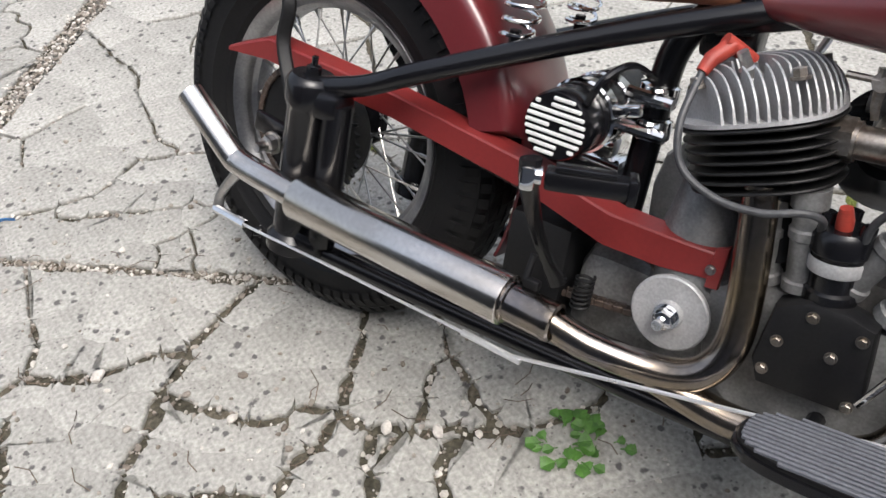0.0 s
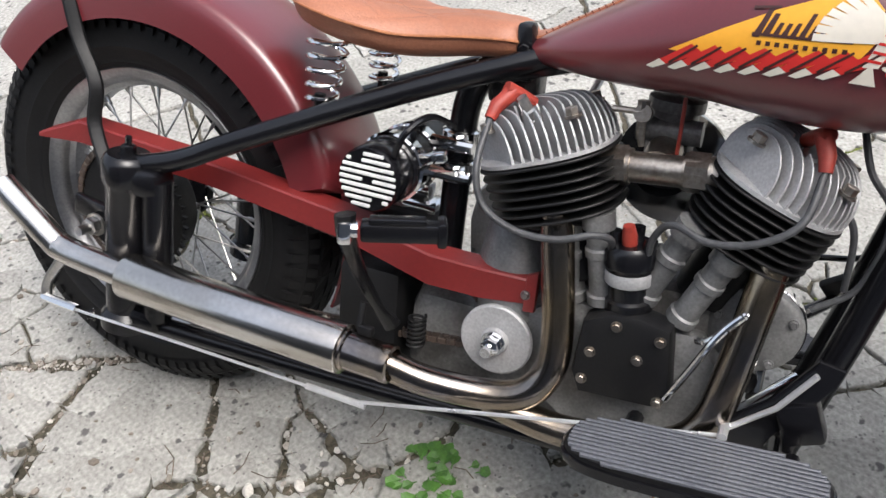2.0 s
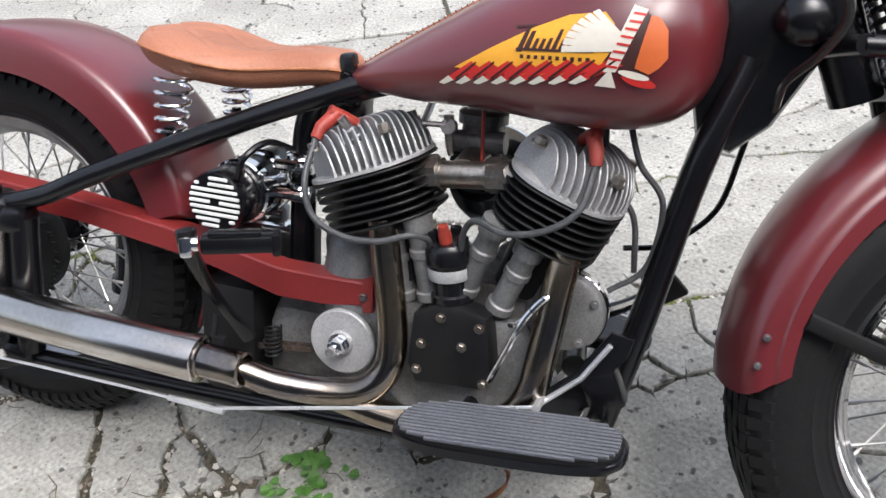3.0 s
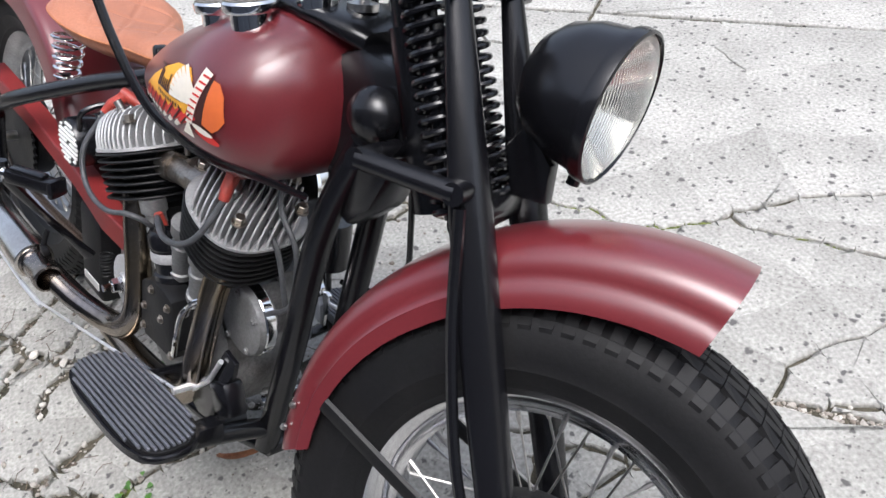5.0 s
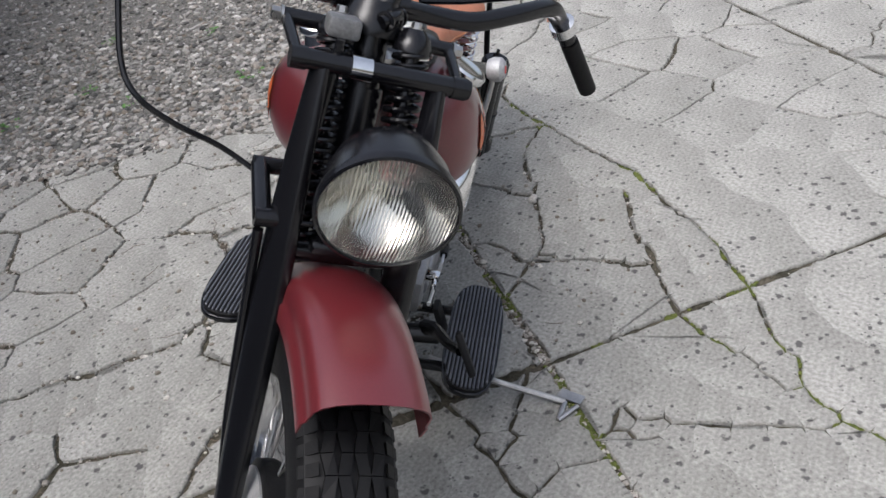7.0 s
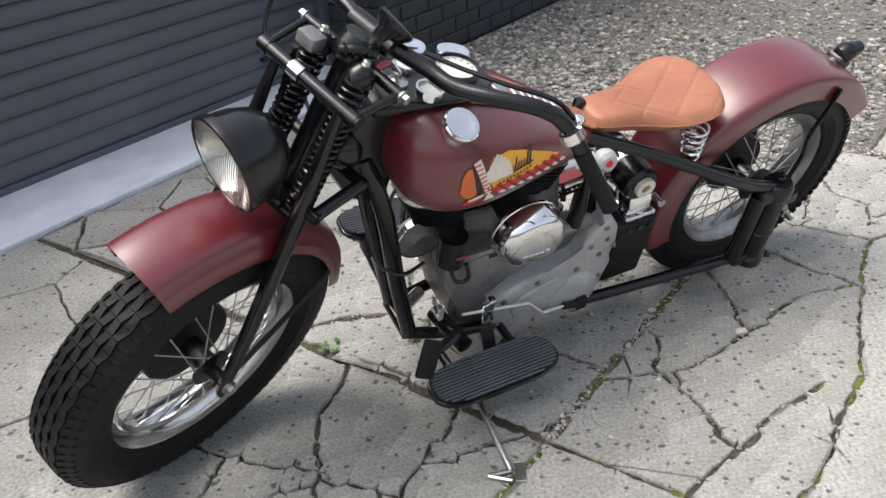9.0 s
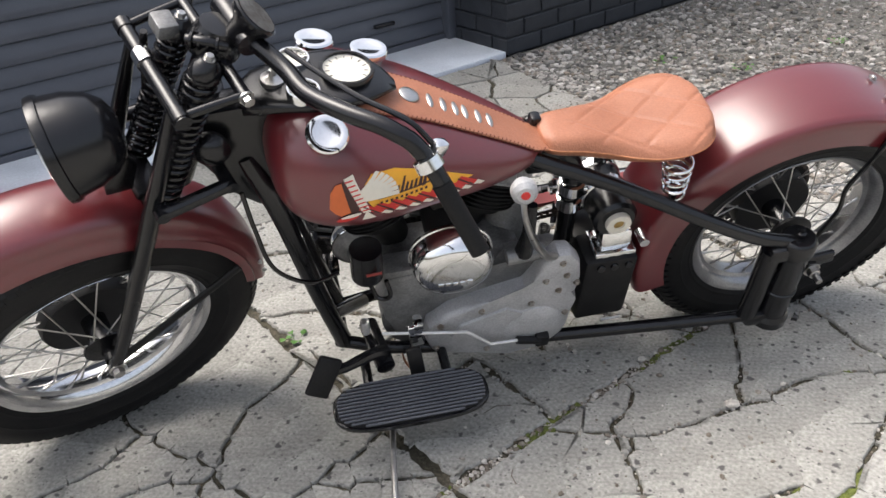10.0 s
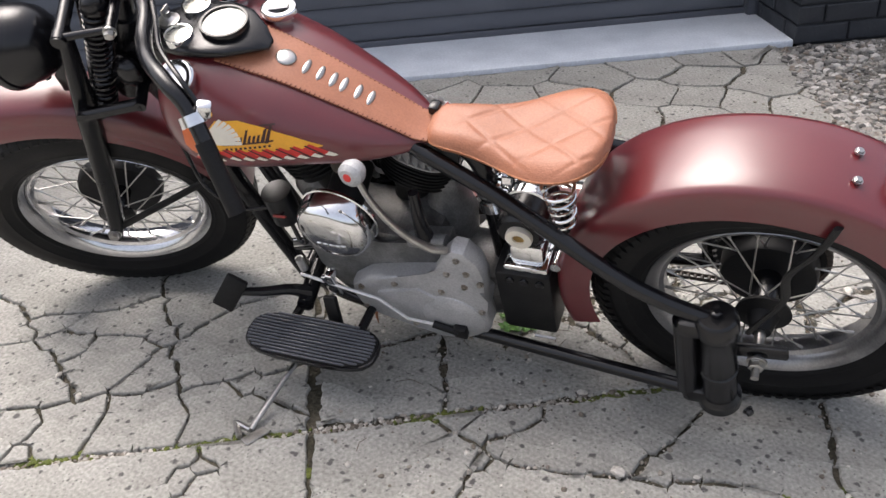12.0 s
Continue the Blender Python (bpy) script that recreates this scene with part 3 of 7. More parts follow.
def tank_art(t, side):
    """The painted emblem: a yellow wing with red and white tips, and plain shapes at its front end."""
    decal(t, side, [(0.818, 0.716), (0.87, 0.744), (0.92, 0.768), (0.96, 0.783), (1.0, 0.787), (1.012, 0.775), (1.012, 0.745), (1.0, 0.725), (0.96, 0.716), (0.9, 0.712)], YELLOW, 0.0)
    for k in range(8):
        x = 0.822 + k * 0.0245
        z = 0.713 + 0.0018 * k
        decal(t, side, [(x - 0.018, z - 0.013), (x + 0.02, z + 0.012), (x + 0.034, z + 0.004), (x - 0.006, z - 0.014)], DECAL_RED, 0.0007)
        decal(t, side, [(x - 0.026, z - 0.018), (x - 0.012, z - 0.008), (x - 0.004, z - 0.013), (x - 0.018, z - 0.0195)], DECAL_WHITE, 0.0013)
        decal(t, side, [(x - 0.002, z - 0.01), (x + 0.026, z + 0.012), (x + 0.028, z + 0.0105), (x, z - 0.012)], DECAL_DARK, 0.0019)
    for k in range(7):
        a = radians(118 + k * 10)
        p = (1.03 + 0.012 * math.cos(a), 0.748 + 0.012 * math.sin(a))
        q = (1.018 + 0.062 * math.cos(a), 0.744 + 0.05 * math.sin(a))
        n = (-math.sin(a) * 0.0036, math.cos(a) * 0.0036)
        decal(t, side, [(p[0] - n[0], p[1] - n[1]), (p[0] + n[0], p[1] + n[1]), (q[0] + n[0], q[1] + n[1]), (q[0] - n[0], q[1] - n[1])], DECAL_WHITE, 0.001)
    decal(t, side, [(1.006, 0.722), (1.02, 0.722), (1.046, 0.79), (1.03, 0.795)], DECAL_WHITE, 0.0017)
    for k in range(8):
        x, z = 1.0135 + k * 0.0033, 0.729 + k * 0.0082
        decal(t, side, [(x - 0.006, z - 0.001), (x + 0.0075, z - 0.003), (x + 0.0085, z - 0.0005), (x - 0.005, z + 0.0015)], DECAL_RED, 0.0024)
    decal(t, side, [(1.024, 0.722), (1.05, 0.715), (1.062, 0.73), (1.062, 0.76), (1.05, 0.783), (1.046, 0.788), (1.03, 0.745)], DECAL_DARK, 0.0005)
    decal(t, side, [(1.04, 0.727), (1.056, 0.72), (1.066, 0.727), (1.074, 0.738), (1.072, 0.75), (1.07, 0.768), (1.06, 0.782), (1.05, 0.784), (1.052, 0.76), (1.044, 0.745)], DECAL_ORANGE, 0.0017)
    decal(t, side, oval(1.046, 0.712, 0.02, 0.006, 14, -18), DECAL_RED, 0.0022)
    decal(t, side, oval(1.04, 0.719, 0.018, 0.004, 14, -14), DECAL_WHITE, 0.0028)
    decal(t, side, [(0.998, 0.706), (1.022, 0.704), (1.014, 0.726)], DECAL_WHITE, 0.0022)
    # the script is only hinted at by slanted dark strokes of uneven height over a row of small bars
    lean = 0.35 * (-side)
    for k, (x, lo, hi) in enumerate(((0.908, -0.012, 0.016), (0.916, -0.01, 0.012), (0.925, -0.008, 0.004), (0.933, -0.008, 0.004), (0.941, -0.008, 0.005), (0.949, -0.008, 0.015), (0.957, -0.008, 0.004), (0.965, -0.008, 0.005), (0.973, -0.008, 0.004), (0.981, -0.008, 0.005), (0.99, -0.008, 0.004))):
        z, w = 0.752, 0.0028 if k > 1 else 0.0036
        decal(t, side, [(x - w + lean * lo, z + lo), (x + w + lean * lo, z + lo), (x + w * 0.7 + lean * hi, z + hi), (x - w * 0.7 + lean * hi, z + hi)], DECAL_DARK, 0.0008, "bar")
    decal(t, side, [(0.9, 0.7415), (0.993, 0.7425), (0.993, 0.745), (0.9, 0.7445)], DECAL_DARK, 0.0009, "bar")
    decal(t, side, [(0.896, 0.766), (0.922, 0.769), (0.922, 0.7715), (0.896, 0.769)], DECAL_DARK, 0.0009, "bar")
    for k in range(10):
        x = 0.906 + k * 0.0088
        decal(t, side, [(x, 0.7325), (x + 0.0045, 0.7325), (x + 0.0045, 0.737), (x, 0.737)], DECAL_DARK, 0.0008, "bar")


tank_art(tank_l, 1), tank_art(tank_r, -1)


def console():
    bm = BM()
    rings = []
    for x, w, z, h in ((0.905, 0.012, 0.858, 0.006), (0.925, 0.035, 0.874, 0.014), (0.96, 0.062, 0.888, 0.022), (1.0, 0.074, 0.895, 0.026), (1.05, 0.074, 0.896, 0.026), (1.1, 0.062, 0.893, 0.026), (1.14, 0.05, 0.888, 0.03), (1.16, 0.035, 0.88, 0.03)):
        rings.append([Vector((x, w * math.copysign(abs(math.cos(a)) ** 0.6, math.cos(a)), z - h / 2 + h / 2 * math.copysign(abs(math.sin(a)) ** 0.6, math.sin(a)))) for a in (2 * math.pi * k / 28 for k in range(28))])
    loft(bm, rings)
    c = part("instrument_console", bm, BLACK, bike, "black dash console", smooth=50)
    up = Vector((-0.12, 0, 1))
    for nm, x, y, r, bezel in (("speedometer", 0.985, 0.0, 0.043, BLACK), ("gauge", 1.06, 0.042, 0.026, CHROME), ("gauge", 1.068, -0.042, 0.026, CHROME)):
        bm = BM()
        lathe(bm, [(r * 0.9, -0.01), (r, -0.008), (r * 1.06, 0.006), (r * 1.02, 0.011), (r * 0.92, 0.011), (r * 0.9, 0.006)], (x, y, 0.893), up, 36)
        g = part(nm, bm, bezel, c)
        bm = BM()
        lathe(bm, [(0, 0.004), (r * 0.92, 0.004)], (x, y, 0.893), up, 32)
        part("dial", bm, WHITE, g, "pale dial")
        bm = BM()
        for k in range(11):
            a = radians(-210 + k * 24)
            q = Matrix.Translation((x, y, 0.893)) @ up.to_track_quat("Z", "X").to_matrix().to_4x4()
            box(bm, (0.0016, r * 0.16, 0.0006), q @ pose(r * 0.74 * math.cos(a), r * 0.74 * math.sin(a), 0.0046) @ Matrix.Rotation(a - math.pi / 2, 4, "Z"))
        t = part("tick_marks", bm, BLACK, g)
        bm = BM()
        lathe(bm, [(0, 0.0095), (r * 0.94, 0.0085), (r * 0.94, 0.0075), (0, 0.0085)], (x, y, 0.893), up, 32)
        gl = part("glass", bm, GLASS, g)
        gl.visible_shadow = False
    bm = BM()
    lathe(bm, [(0.02, -0.003), (0.02, 0.006), (0.012, 0.008), (0.006, 0.012), (0.006, 0.022), (0, 0.023)], (1.105, 0.0, 0.893), up, 24)
    box(bm, (0.004, 0.024, 0.014), pose(1.103, 0, 0.918), 0.001)
    part("ignition_switch", bm, STEEL, c)
    c.matrix_basis = Matrix.Translation((0.0, 0.008, 0.01))


console()


def strap():
    bm = BM()
    rings = []
    for i in range(15):
        x = 0.626 + (0.985 - 0.626) * i / 14
        zb, zt, w = tank_station(max(x, 0.64))
        half = 0.036 + 0.027 * i / 14
        row = []
        for y in np.linspace(-half, half, 9):
            c = (abs(y) / max(w, half * 1.02)) ** (1 / 0.78)
            zm = zb + (zt - zb) * 0.46
            z = zm + (zt - zm) * math.sqrt(max(0.05, 1 - c * c)) + 0.004 if x > 0.645 else zt + 0.003
            row.append(Vector((x, float(y), max(z, zt - 0.012))))
        rings.append(row + [p - Vector((0, 0, 0.0035)) for p in row[::-1]])
    loft(bm, rings)
    s = part("tank_strap", bm, LEATHER, bike, "tan leather tank strap with metal studs", smooth=60)
    def top(x, y=0.0):
        zb, zt, w = tank_station(x)
        return zt + 0.004
    for x in (0.735, 0.757, 0.782, 0.8, 0.822, 0.846):
        bm = BM()
        bmesh.ops.create_uvsphere(bm, u_segments=14, v_segments=8, radius=1, matrix=Matrix.Translation((x, 0, top(x))) @ pose(0, 0, 0, 0, -25, 0) @ Matrix.Diagonal((0.0065, 0.019, 0.004, 1)))
        part("stud", bm, STEEL, s)
    bm = BM()
    bmesh.ops.create_uvsphere(bm, u_segments=24, v_segments=10, radius=1, matrix=Matrix.Translation((0.882, 0, top(0.882) + 0.001)) @ pose(0, 0, 0, 0, -22, 0) @ Matrix.Diagonal((0.019, 0.019, 0.005, 1)))
    part("concho", bm, STEEL, s)
    bm = BM()
    for side in (-1, 1):
        for i in range(44):
            t = i / 44
            x = 0.632 + 0.348 * t
            half = 0.036 + 0.027 * t - 0.003
            zb, zt, w = tank_station(max(x, 0.645))
            c = (half / max(w, half * 1.02)) ** (1 / 0.78)
            zm = zb + (zt - zb) * 0.46
            z = max(zm + (zt - zm) * math.sqrt(max(0.05, 1 - c * c)) + 0.004, zt - 0.012)
            tube(bm, [(x, side * half, z + 0.001), (x + 0.0042, side * (half + 0.0045), z - 0.002)], 0.0014, 5, 1)
    st = part("lacing", bm, THREAD, s)
    st["kind"] = "stuff"
    s.matrix_basis = Matrix.Translation((0.0, 0.01, 0.0))


strap()


def seat():
    # stations along the saddle: x, half width, top z, thickness
    st = [(0.634, 0.02, 0.714, 0.022), (0.628, 0.04, 0.722, 0.036), (0.608, 0.056, 0.728, 0.046), (0.56, 0.064, 0.727, 0.052), (0.512, 0.076, 0.722, 0.055), (0.47, 0.094, 0.719, 0.056), (0.428, 0.114, 0.723, 0.058), (0.388, 0.124, 0.73, 0.06), (0.35, 0.12, 0.737, 0.058), (0.322, 0.1, 0.74, 0.052), (0.305, 0.068, 0.738, 0.042), (0.298, 0.03, 0.731, 0.026)]
    g = list(range(len(st)))
    def at(t):
        return [smooth_at(t, g, [s[k] * (0.93 if k == 1 else 1) for s in st]) for k in range(4)]
    def surface(t, v):
        """A point on the saddle's top; v runs from -1 to 1 across."""
        x, w, z, h = at(t)
        y = w * v
        bowl = 0.02 * (abs(y) / 0.15) ** 2 - 0.013
        edge = abs(v) ** 5
        return Vector((x, y, z + bowl - h * 0.45 * edge))
    bm = BM()
    rings = []
    for t in np.linspace(0, len(st) - 1, 150):
        x, w, z, h = at(t)
        ring = []
        for k in range(81):
            v = -1 + 2 * k / 80
            v = math.sin(v * math.pi / 2) 
            p = surface(t, v)
            # the diamond quilting: shallow grooves across the rear pad
            if x < 0.585:
                a, b = p.x / 0.112 + p.y / 0.082, p.x / 0.112 - p.y / 0.082
                d = min(0.5 - abs(a % 1 - 0.5), 0.5 - abs(b % 1 - 0.5)) * 0.066
                p.z += 0.0024 * (1 - math.exp(-(d / 0.0042) ** 2)) * (1 - abs(v) ** 6) * min(1.0, (0.585 - x) / 0.03)
            ring.append(p)
        x, w, z, h = at(t)
        for k in range(1, 20):
            v = 1 - 2 * k / 20
            p = Vector((x, w * v * 0.99, z - 0.013 + 0.02 * (abs(w * v) / 0.15) ** 2 - h * (0.45 + 0.55 * (1 - abs(v) ** 8))))
            ring.append(p)
        rings.append(ring)
    loft(bm, rings)
    s = part("seat", bm, LEATHER, bike, "tan leather solo saddle with diamond stitching", smooth=70)
    bm = BM()
    line = []
    for t in np.linspace(0.2, len(st) - 1.2, 60):
        p = surface(t, 1.0)
        line.append(p + Vector((0, 0.0, -0.002)))
    tube(bm, line, 0.0022, 6, 1)
    tube(bm, [Vector((p.x, -p.y, p.z)) for p in line], 0.0022, 6, 1)
    part("piping", bm, SEAM, s)
    bm = BM()
    box(bm, (0.05, 0.03, 0.05), pose(0.612, 0, 0.662), 0.008)
    part("nose_bracket", bm, BLACK, s)
    for side in (-1, 1):
        bm = BM()
        coil(bm, (0.368, side * 0.092, 0.573), (0.376, side * 0.085, 0.668), 0.02, 0.0033, 5, r2=0.029)
        part("seat_spring", bm, CHROME, s, "chrome coil spring")
        bm = BM()
        tube(bm, [(0.368, side * 0.092, 0.55), (0.368, side * 0.092, 0.59)], 0.008, 10, 1)
        part("spring_bolt", bm, BLACK, s)
    return s


the_seat = seat()


def frame_tubes():
    bm = BM()
    for s in (-1, 1):
        tube(bm, [(0.70, s * 0.02, 0.69), (0.655, s * 0.045, 0.676), (0.49, s * 0.085, 0.612), (0.28, s * 0.148, 0.52), (0.18, s * 0.16, 0.472), (0.09, s * 0.166, 0.446)], 0.0155, 16)
        tube(bm, [(1.05, s * 0.05, 0.19), (0.9, s * 0.085, 0.172), (0.6, s * 0.115, 0.172), (0.4, s * 0.135, 0.176), (0.2, s * 0.155, 0.182), (0.06, s * 0.166, 0.186)], 0.0148, 16)
        tube(bm, [(1.172, s * 0.02, 0.76), (1.13, s * 0.042, 0.62), (1.09, s * 0.046, 0.40), (1.045, s * 0.05, 0.19)], 0.0192, 16)
    tube(bm, [(0.6, 0, 0.67), (0.555, 0, 0.61), (0.545, 0, 0.5), (0.54, 0, 0.18)], 0.02, 16)
    tube(bm, [(1.2, 0, 0.83), (1.0, 0, 0.80), (0.72, 0, 0.70), (0.6, 0, 0.67)], 0.02, 14)
    tube(bm, [(1.05, -0.055, 0.19), (1.05, 0.055, 0.19)], 0.0165, 12, 1)
    f = part("frame", bm, BLACK, bike, "black painted tubular frame")
    bm = BM()
    tube(bm, [(1.215, 0, 0.912), (1.30, 0, 0.72)], 0.032, 20, 1)
    part("steering_head", bm, BLACK, f)
    bm = BM()
    plate(bm, [(1.105, 0.85), (1.16, 0.875), (1.228, 0.87), (1.255, 0.775), (1.208, 0.68), (1.165, 0.64), (1.12, 0.655), (1.10, 0.74)], (0, 0, 0), (1, 0, 0), (0, 0, 1), 0.066, 0.014)
    part("head_gusset", bm, BLACK, f)
    for s in (-1, 1):
        bm = BM()
        lathe(bm, [(0, -0.012), (0.03, -0.01), (0.034, 0.0), (0.03, 0.014), (0.018, 0.024), (0, 0.028)], (1.222, s * 0.05, 0.815), (0.3, s, 0), 24)
        part("neck_boss", bm, BLACK, f)
    bm = BM()
    box(bm, (0.07, 0.05, 0.07), pose(0.62, -0.005, 0.64), 0.01)
    box(bm, (0.022, 0.026, 0.075), pose(0.636, -0.03, 0.681, 0, -6, 0), 0.006)
    bolt(bm, (0.637, -0.044, 0.686), (0, -1, 0), 0.008, 0.006)
    box(bm, (0.12, 0.012, 0.035), pose(0.66, -0.045, 0.672, 0, -18, 0), 0.005)
    part("seat_lug", bm, BLACK, f)
    return f


frame_part = frame_tubes()


def plunger(s):
    bm = BM()
    y = s * 0.166
    top, low = Vector((0.09, y, 0.465)), Vector((0.066, y, 0.165))
    d = top - low
    L = d.length
    lathe(bm, [(0, 0), (0.03, 0), (0.042, 0.008), (0.042, 0.03), (0.034, 0.04), (0.034, 0.125), (0.037, 0.128), (0.037, 0.13), (0.034, 0.133), (0.034, L - 0.052), (0.036, L - 0.048), (0.039, L - 0.04), (0.039, L - 0.012), (0.034, L - 0.003), (0.03, L), (0, L)], low, d, 32)
    p = part("rear_plunger", bm, BLACK, bike, "black rear suspension plunger tube")
    bm = BM()
    a, b = low + d * 0.12 + Vector((0.058, 0, 0)), low + d * 0.9 + Vector((0.055, 0, 0))
    tube(bm, [a, b], 0.023, 16, 1)
    part("guide_tube", bm, BLACK, p)
    for t in (0.1, 0.88):
        bm = BM()
        c = low + d * t + Vector((0.03, 0, 0))
        box(bm, (0.08, 0.05, 0.045), Matrix.Translation(c), 0.014)
        part("lug", bm, BLACK, p)
    bm = BM()
    bolt(bm, top, d, 0.011, 0.012)
    tube(bm, [top, top + d.normalized() * 0.026], 0.005, 8, 1)
    part("top_bolt", bm, BLACK, p)
    bm = BM()
    tube(bm, [(0.012, s * 0.08, 0.331), (0.012, s * 0.17, 0.331)], 0.01, 12, 1)
    bolt(bm, (0.012, s * 0.165, 0.331), (0, s, 0), 0.014, 0.014)
    tube(bm, [(0.012, s * 0.165, 0.331), (0.012, s * 0.2, 0.331)], 0.0075, 10, 1)
    part("axle_nut", bm, STEEL, p)
    bm = BM()
    box(bm, (0.12, 0.014, 0.035), pose(0.02, s * 0.15, 0.345, 0, 8, 0), 0.006)
    part("axle_bracket", bm, BLACK, p)
    bm = BM()
    bolt(bm, (0.012, s * 0.185, 0.18), (-0.6, s * 0.6, 0), 0.008, 0.01)
    part("clamp_bolt", bm, BLACK, p)


plunger(1), plunger(-1)


def rear_drive():
    """Brake drum, sprocket and chain on the right of the rear wheel."""
    o = REAR_HUB
    bm = BM()
    lathe(bm, [(0, 0.03), (0.088, 0.03), (0.092, 0.036), (0.092, 0.07), (0.085, 0.078), (0.05, 0.084), (0, 0.086)], o, (0, -1, 0), 48)
    part("brake_drum", bm, BLACK_MATT, bike, "black rear brake drum")
    bm = BM()
    n = 38
    R = 0.108
    out = []
    for k in range(n):
        for f, r in ((0.0, R - 0.007), (0.3, R - 0.005), (0.42, R + 0.003), (0.58, R + 0.003), (0.7, R - 0.005)):
            a = 2 * math.pi * (k + f) / n
            out.append((r * math.cos(a), r * math.sin(a)))
    plate(bm, out, o + Vector((0, -0.082, 0)), (1, 0, 0), (0, 0, 1), 0.006)
    part("rear_sprocket", bm, BLACK_MATT, bike, "dark toothed rear sprocket")
    ch = empty("drive_chain", bike)
    ch["label"] = "oily dark roller chain"
    fx, fz, fr = 0.60, 0.312, 0.045
    pts = []
    for k in range(60):
        a = radians(90 + 180 * k / 59)
        pts.append((o.x + R * math.cos(a), o.z + R * math.sin(a)))
    for k in range(1, 40):
        t = k / 40
        pts.append((o.x + (fx - o.x) * t, o.z - R + (fz - fr - o.z + R) * t - 0.012 * math.sin(math.pi * t)))
    for k in range(20):
        a = radians(-90 + 180 * k / 19)
        pts.append((fx + fr * math.cos(a), fz + fr * math.sin(a)))
    for k in range(1, 40):
        t = k / 40
        pts.append((fx + (o.x - fx) * t, fz + fr + (o.z + R - fz - fr) * t))
    length = [0.0]
    for a, b in zip(pts, pts[1:] + pts[:1]):
        length.append(length[-1] + math.hypot(b[0] - a[0], b[1] - a[1]))
    pts.append(pts[0])
    bm = BM()
    box(bm, (0.015, 0.003, 0.011), pose(0, -0.006, 0), 0.002, 1)
    box(bm, (0.015, 0.003, 0.011), pose(0, 0.006, 0), 0.002, 1)
    tube(bm, [(-0.004, -0.005, 0), (-0.004, 0.005, 0)], 0.004, 8, 1)
    first = part("chain_link", bm, OILY, ch)
    n = int(length[-1] / 0.0142)
    for k in range(n):
        d = length[-1] * k / n
        x, z = (float(np.interp(d, length, [p[i] for p in pts])) for i in (0, 1))
        x2, z2 = (float(np.interp((d + 0.004) % length[-1], length, [p[i] for p in pts])) for i in (0, 1))
        m = Matrix.Translation((x, -0.082, z)) @ Matrix.Rotation(-math.atan2(z2 - z, x2 - x), 4, "Y")
        if k == 0:
            first.matrix_basis = m
        else:
            q = new("chain_link", first.data)
            q.parent, q.matrix_basis = ch, m
    # left side of the hub
    bm = BM()
    lathe(bm, [(0, 0.05), (0.05, 0.05), (0.052, 0.058), (0.03, 0.066), (0.018, 0.1), (0, 0.1)], o, (0, 1, 0), 32)
    part("hub_flange", bm, BLACK_MATT, bike)
    # front brake plate
    f = FORK @ FRONT_HUB
    ax = FORK.to_3x3() @ Vector((0, -1, 0))
    bm = BM()
    lathe(bm, [(0, 0.02), (0.098, 0.02), (0.102, 0.028), (0.102, 0.05), (0.096, 0.054), (0.0, 0.054)], f, ax, 48)
    d = part("front_brake_drum", bm, BLACK_MATT, bike, "black front brake drum")
    bm = BM()
    lathe(bm, [(0.09, 0.054), (0.091, 0.058), (0.06, 0.066), (0.03, 0.072), (0.022, 0.085), (0, 0.085)], f, ax, 48)
    part("brake_plate", bm, ALU, d, "grey aluminium brake plate")


rear_drive()


def chain_guard():
    xs = [-0.15, -0.06, 0.03, 0.2, 0.43, 0.56, 0.64, 0.705, 0.712]
    top = [0.437, 0.472, 0.466, 0.456, 0.43, 0.405, 0.405, 0.407, 0.404]
    low = [0.43, 0.437, 0.43, 0.42, 0.392, 0.36, 0.362, 0.372, 0.376]
    bm = BM()
    rings = []
    for x, t, l in zip(xs, top, low):
        y = -0.112
        rings.append([Vector((x, y + 0.035, t + 0.003)), Vector((x, y + 0.002, t)), Vector((x, y, t - 0.003)), Vector((x, y, l)), Vector((x, y + 0.003, l)), Vector((x, y + 0.003, t - 0.004)), Vector((x, y + 0.035, t))])
    loft(bm, rings)
    g = part("chain_guard", bm, GUARD_RED, bike, "red painted steel chain guard", smooth=30)
    bm = BM()
    plate(bm, [(0.70, 0.36), (0.716, 0.362), (0.716, 0.42), (0.70, 0.412)], (0, -0.108, 0), (1, 0, 0), (0, 0, 1), 0.012, 0.002)
    part("bracket", bm, GUARD_RED, g)
    bm = BM()
    bolt(bm, (0.702, -0.114, 0.385), (0, -1, 0), 0.005, 0.004)
    part("guard_bolt", bm, STEEL, g)


chain_guard()


def along(origin, axis, lateral=(0, 1, 0)):
    """A frame at origin with z along axis and y near the given side."""
    z = Vector(axis).normalized()
    y = Vector(lateral)
    y = (y - z * y.dot(z)).normalized()
    x = y.cross(z)
    return Matrix(((x.x, y.x, z.x, origin[0]), (x.y, y.y, z.y, origin[1]), (x.z, y.z, z.z, origin[2]), (0, 0, 0, 1)))


def superoval(rx, ry, p=2.6, n=48, ox=0.0, oy=0.0):
    out = []
    for k in range(n):
        a = 2 * math.pi * k / n
        c, s = math.cos(a), math.sin(a)
        out.append((ox + rx * math.copysign(abs(c) ** (2 / p), c), oy + ry * math.copysign(abs(s) ** (2 / p), s)))
    return out


FIN_TURN = 46


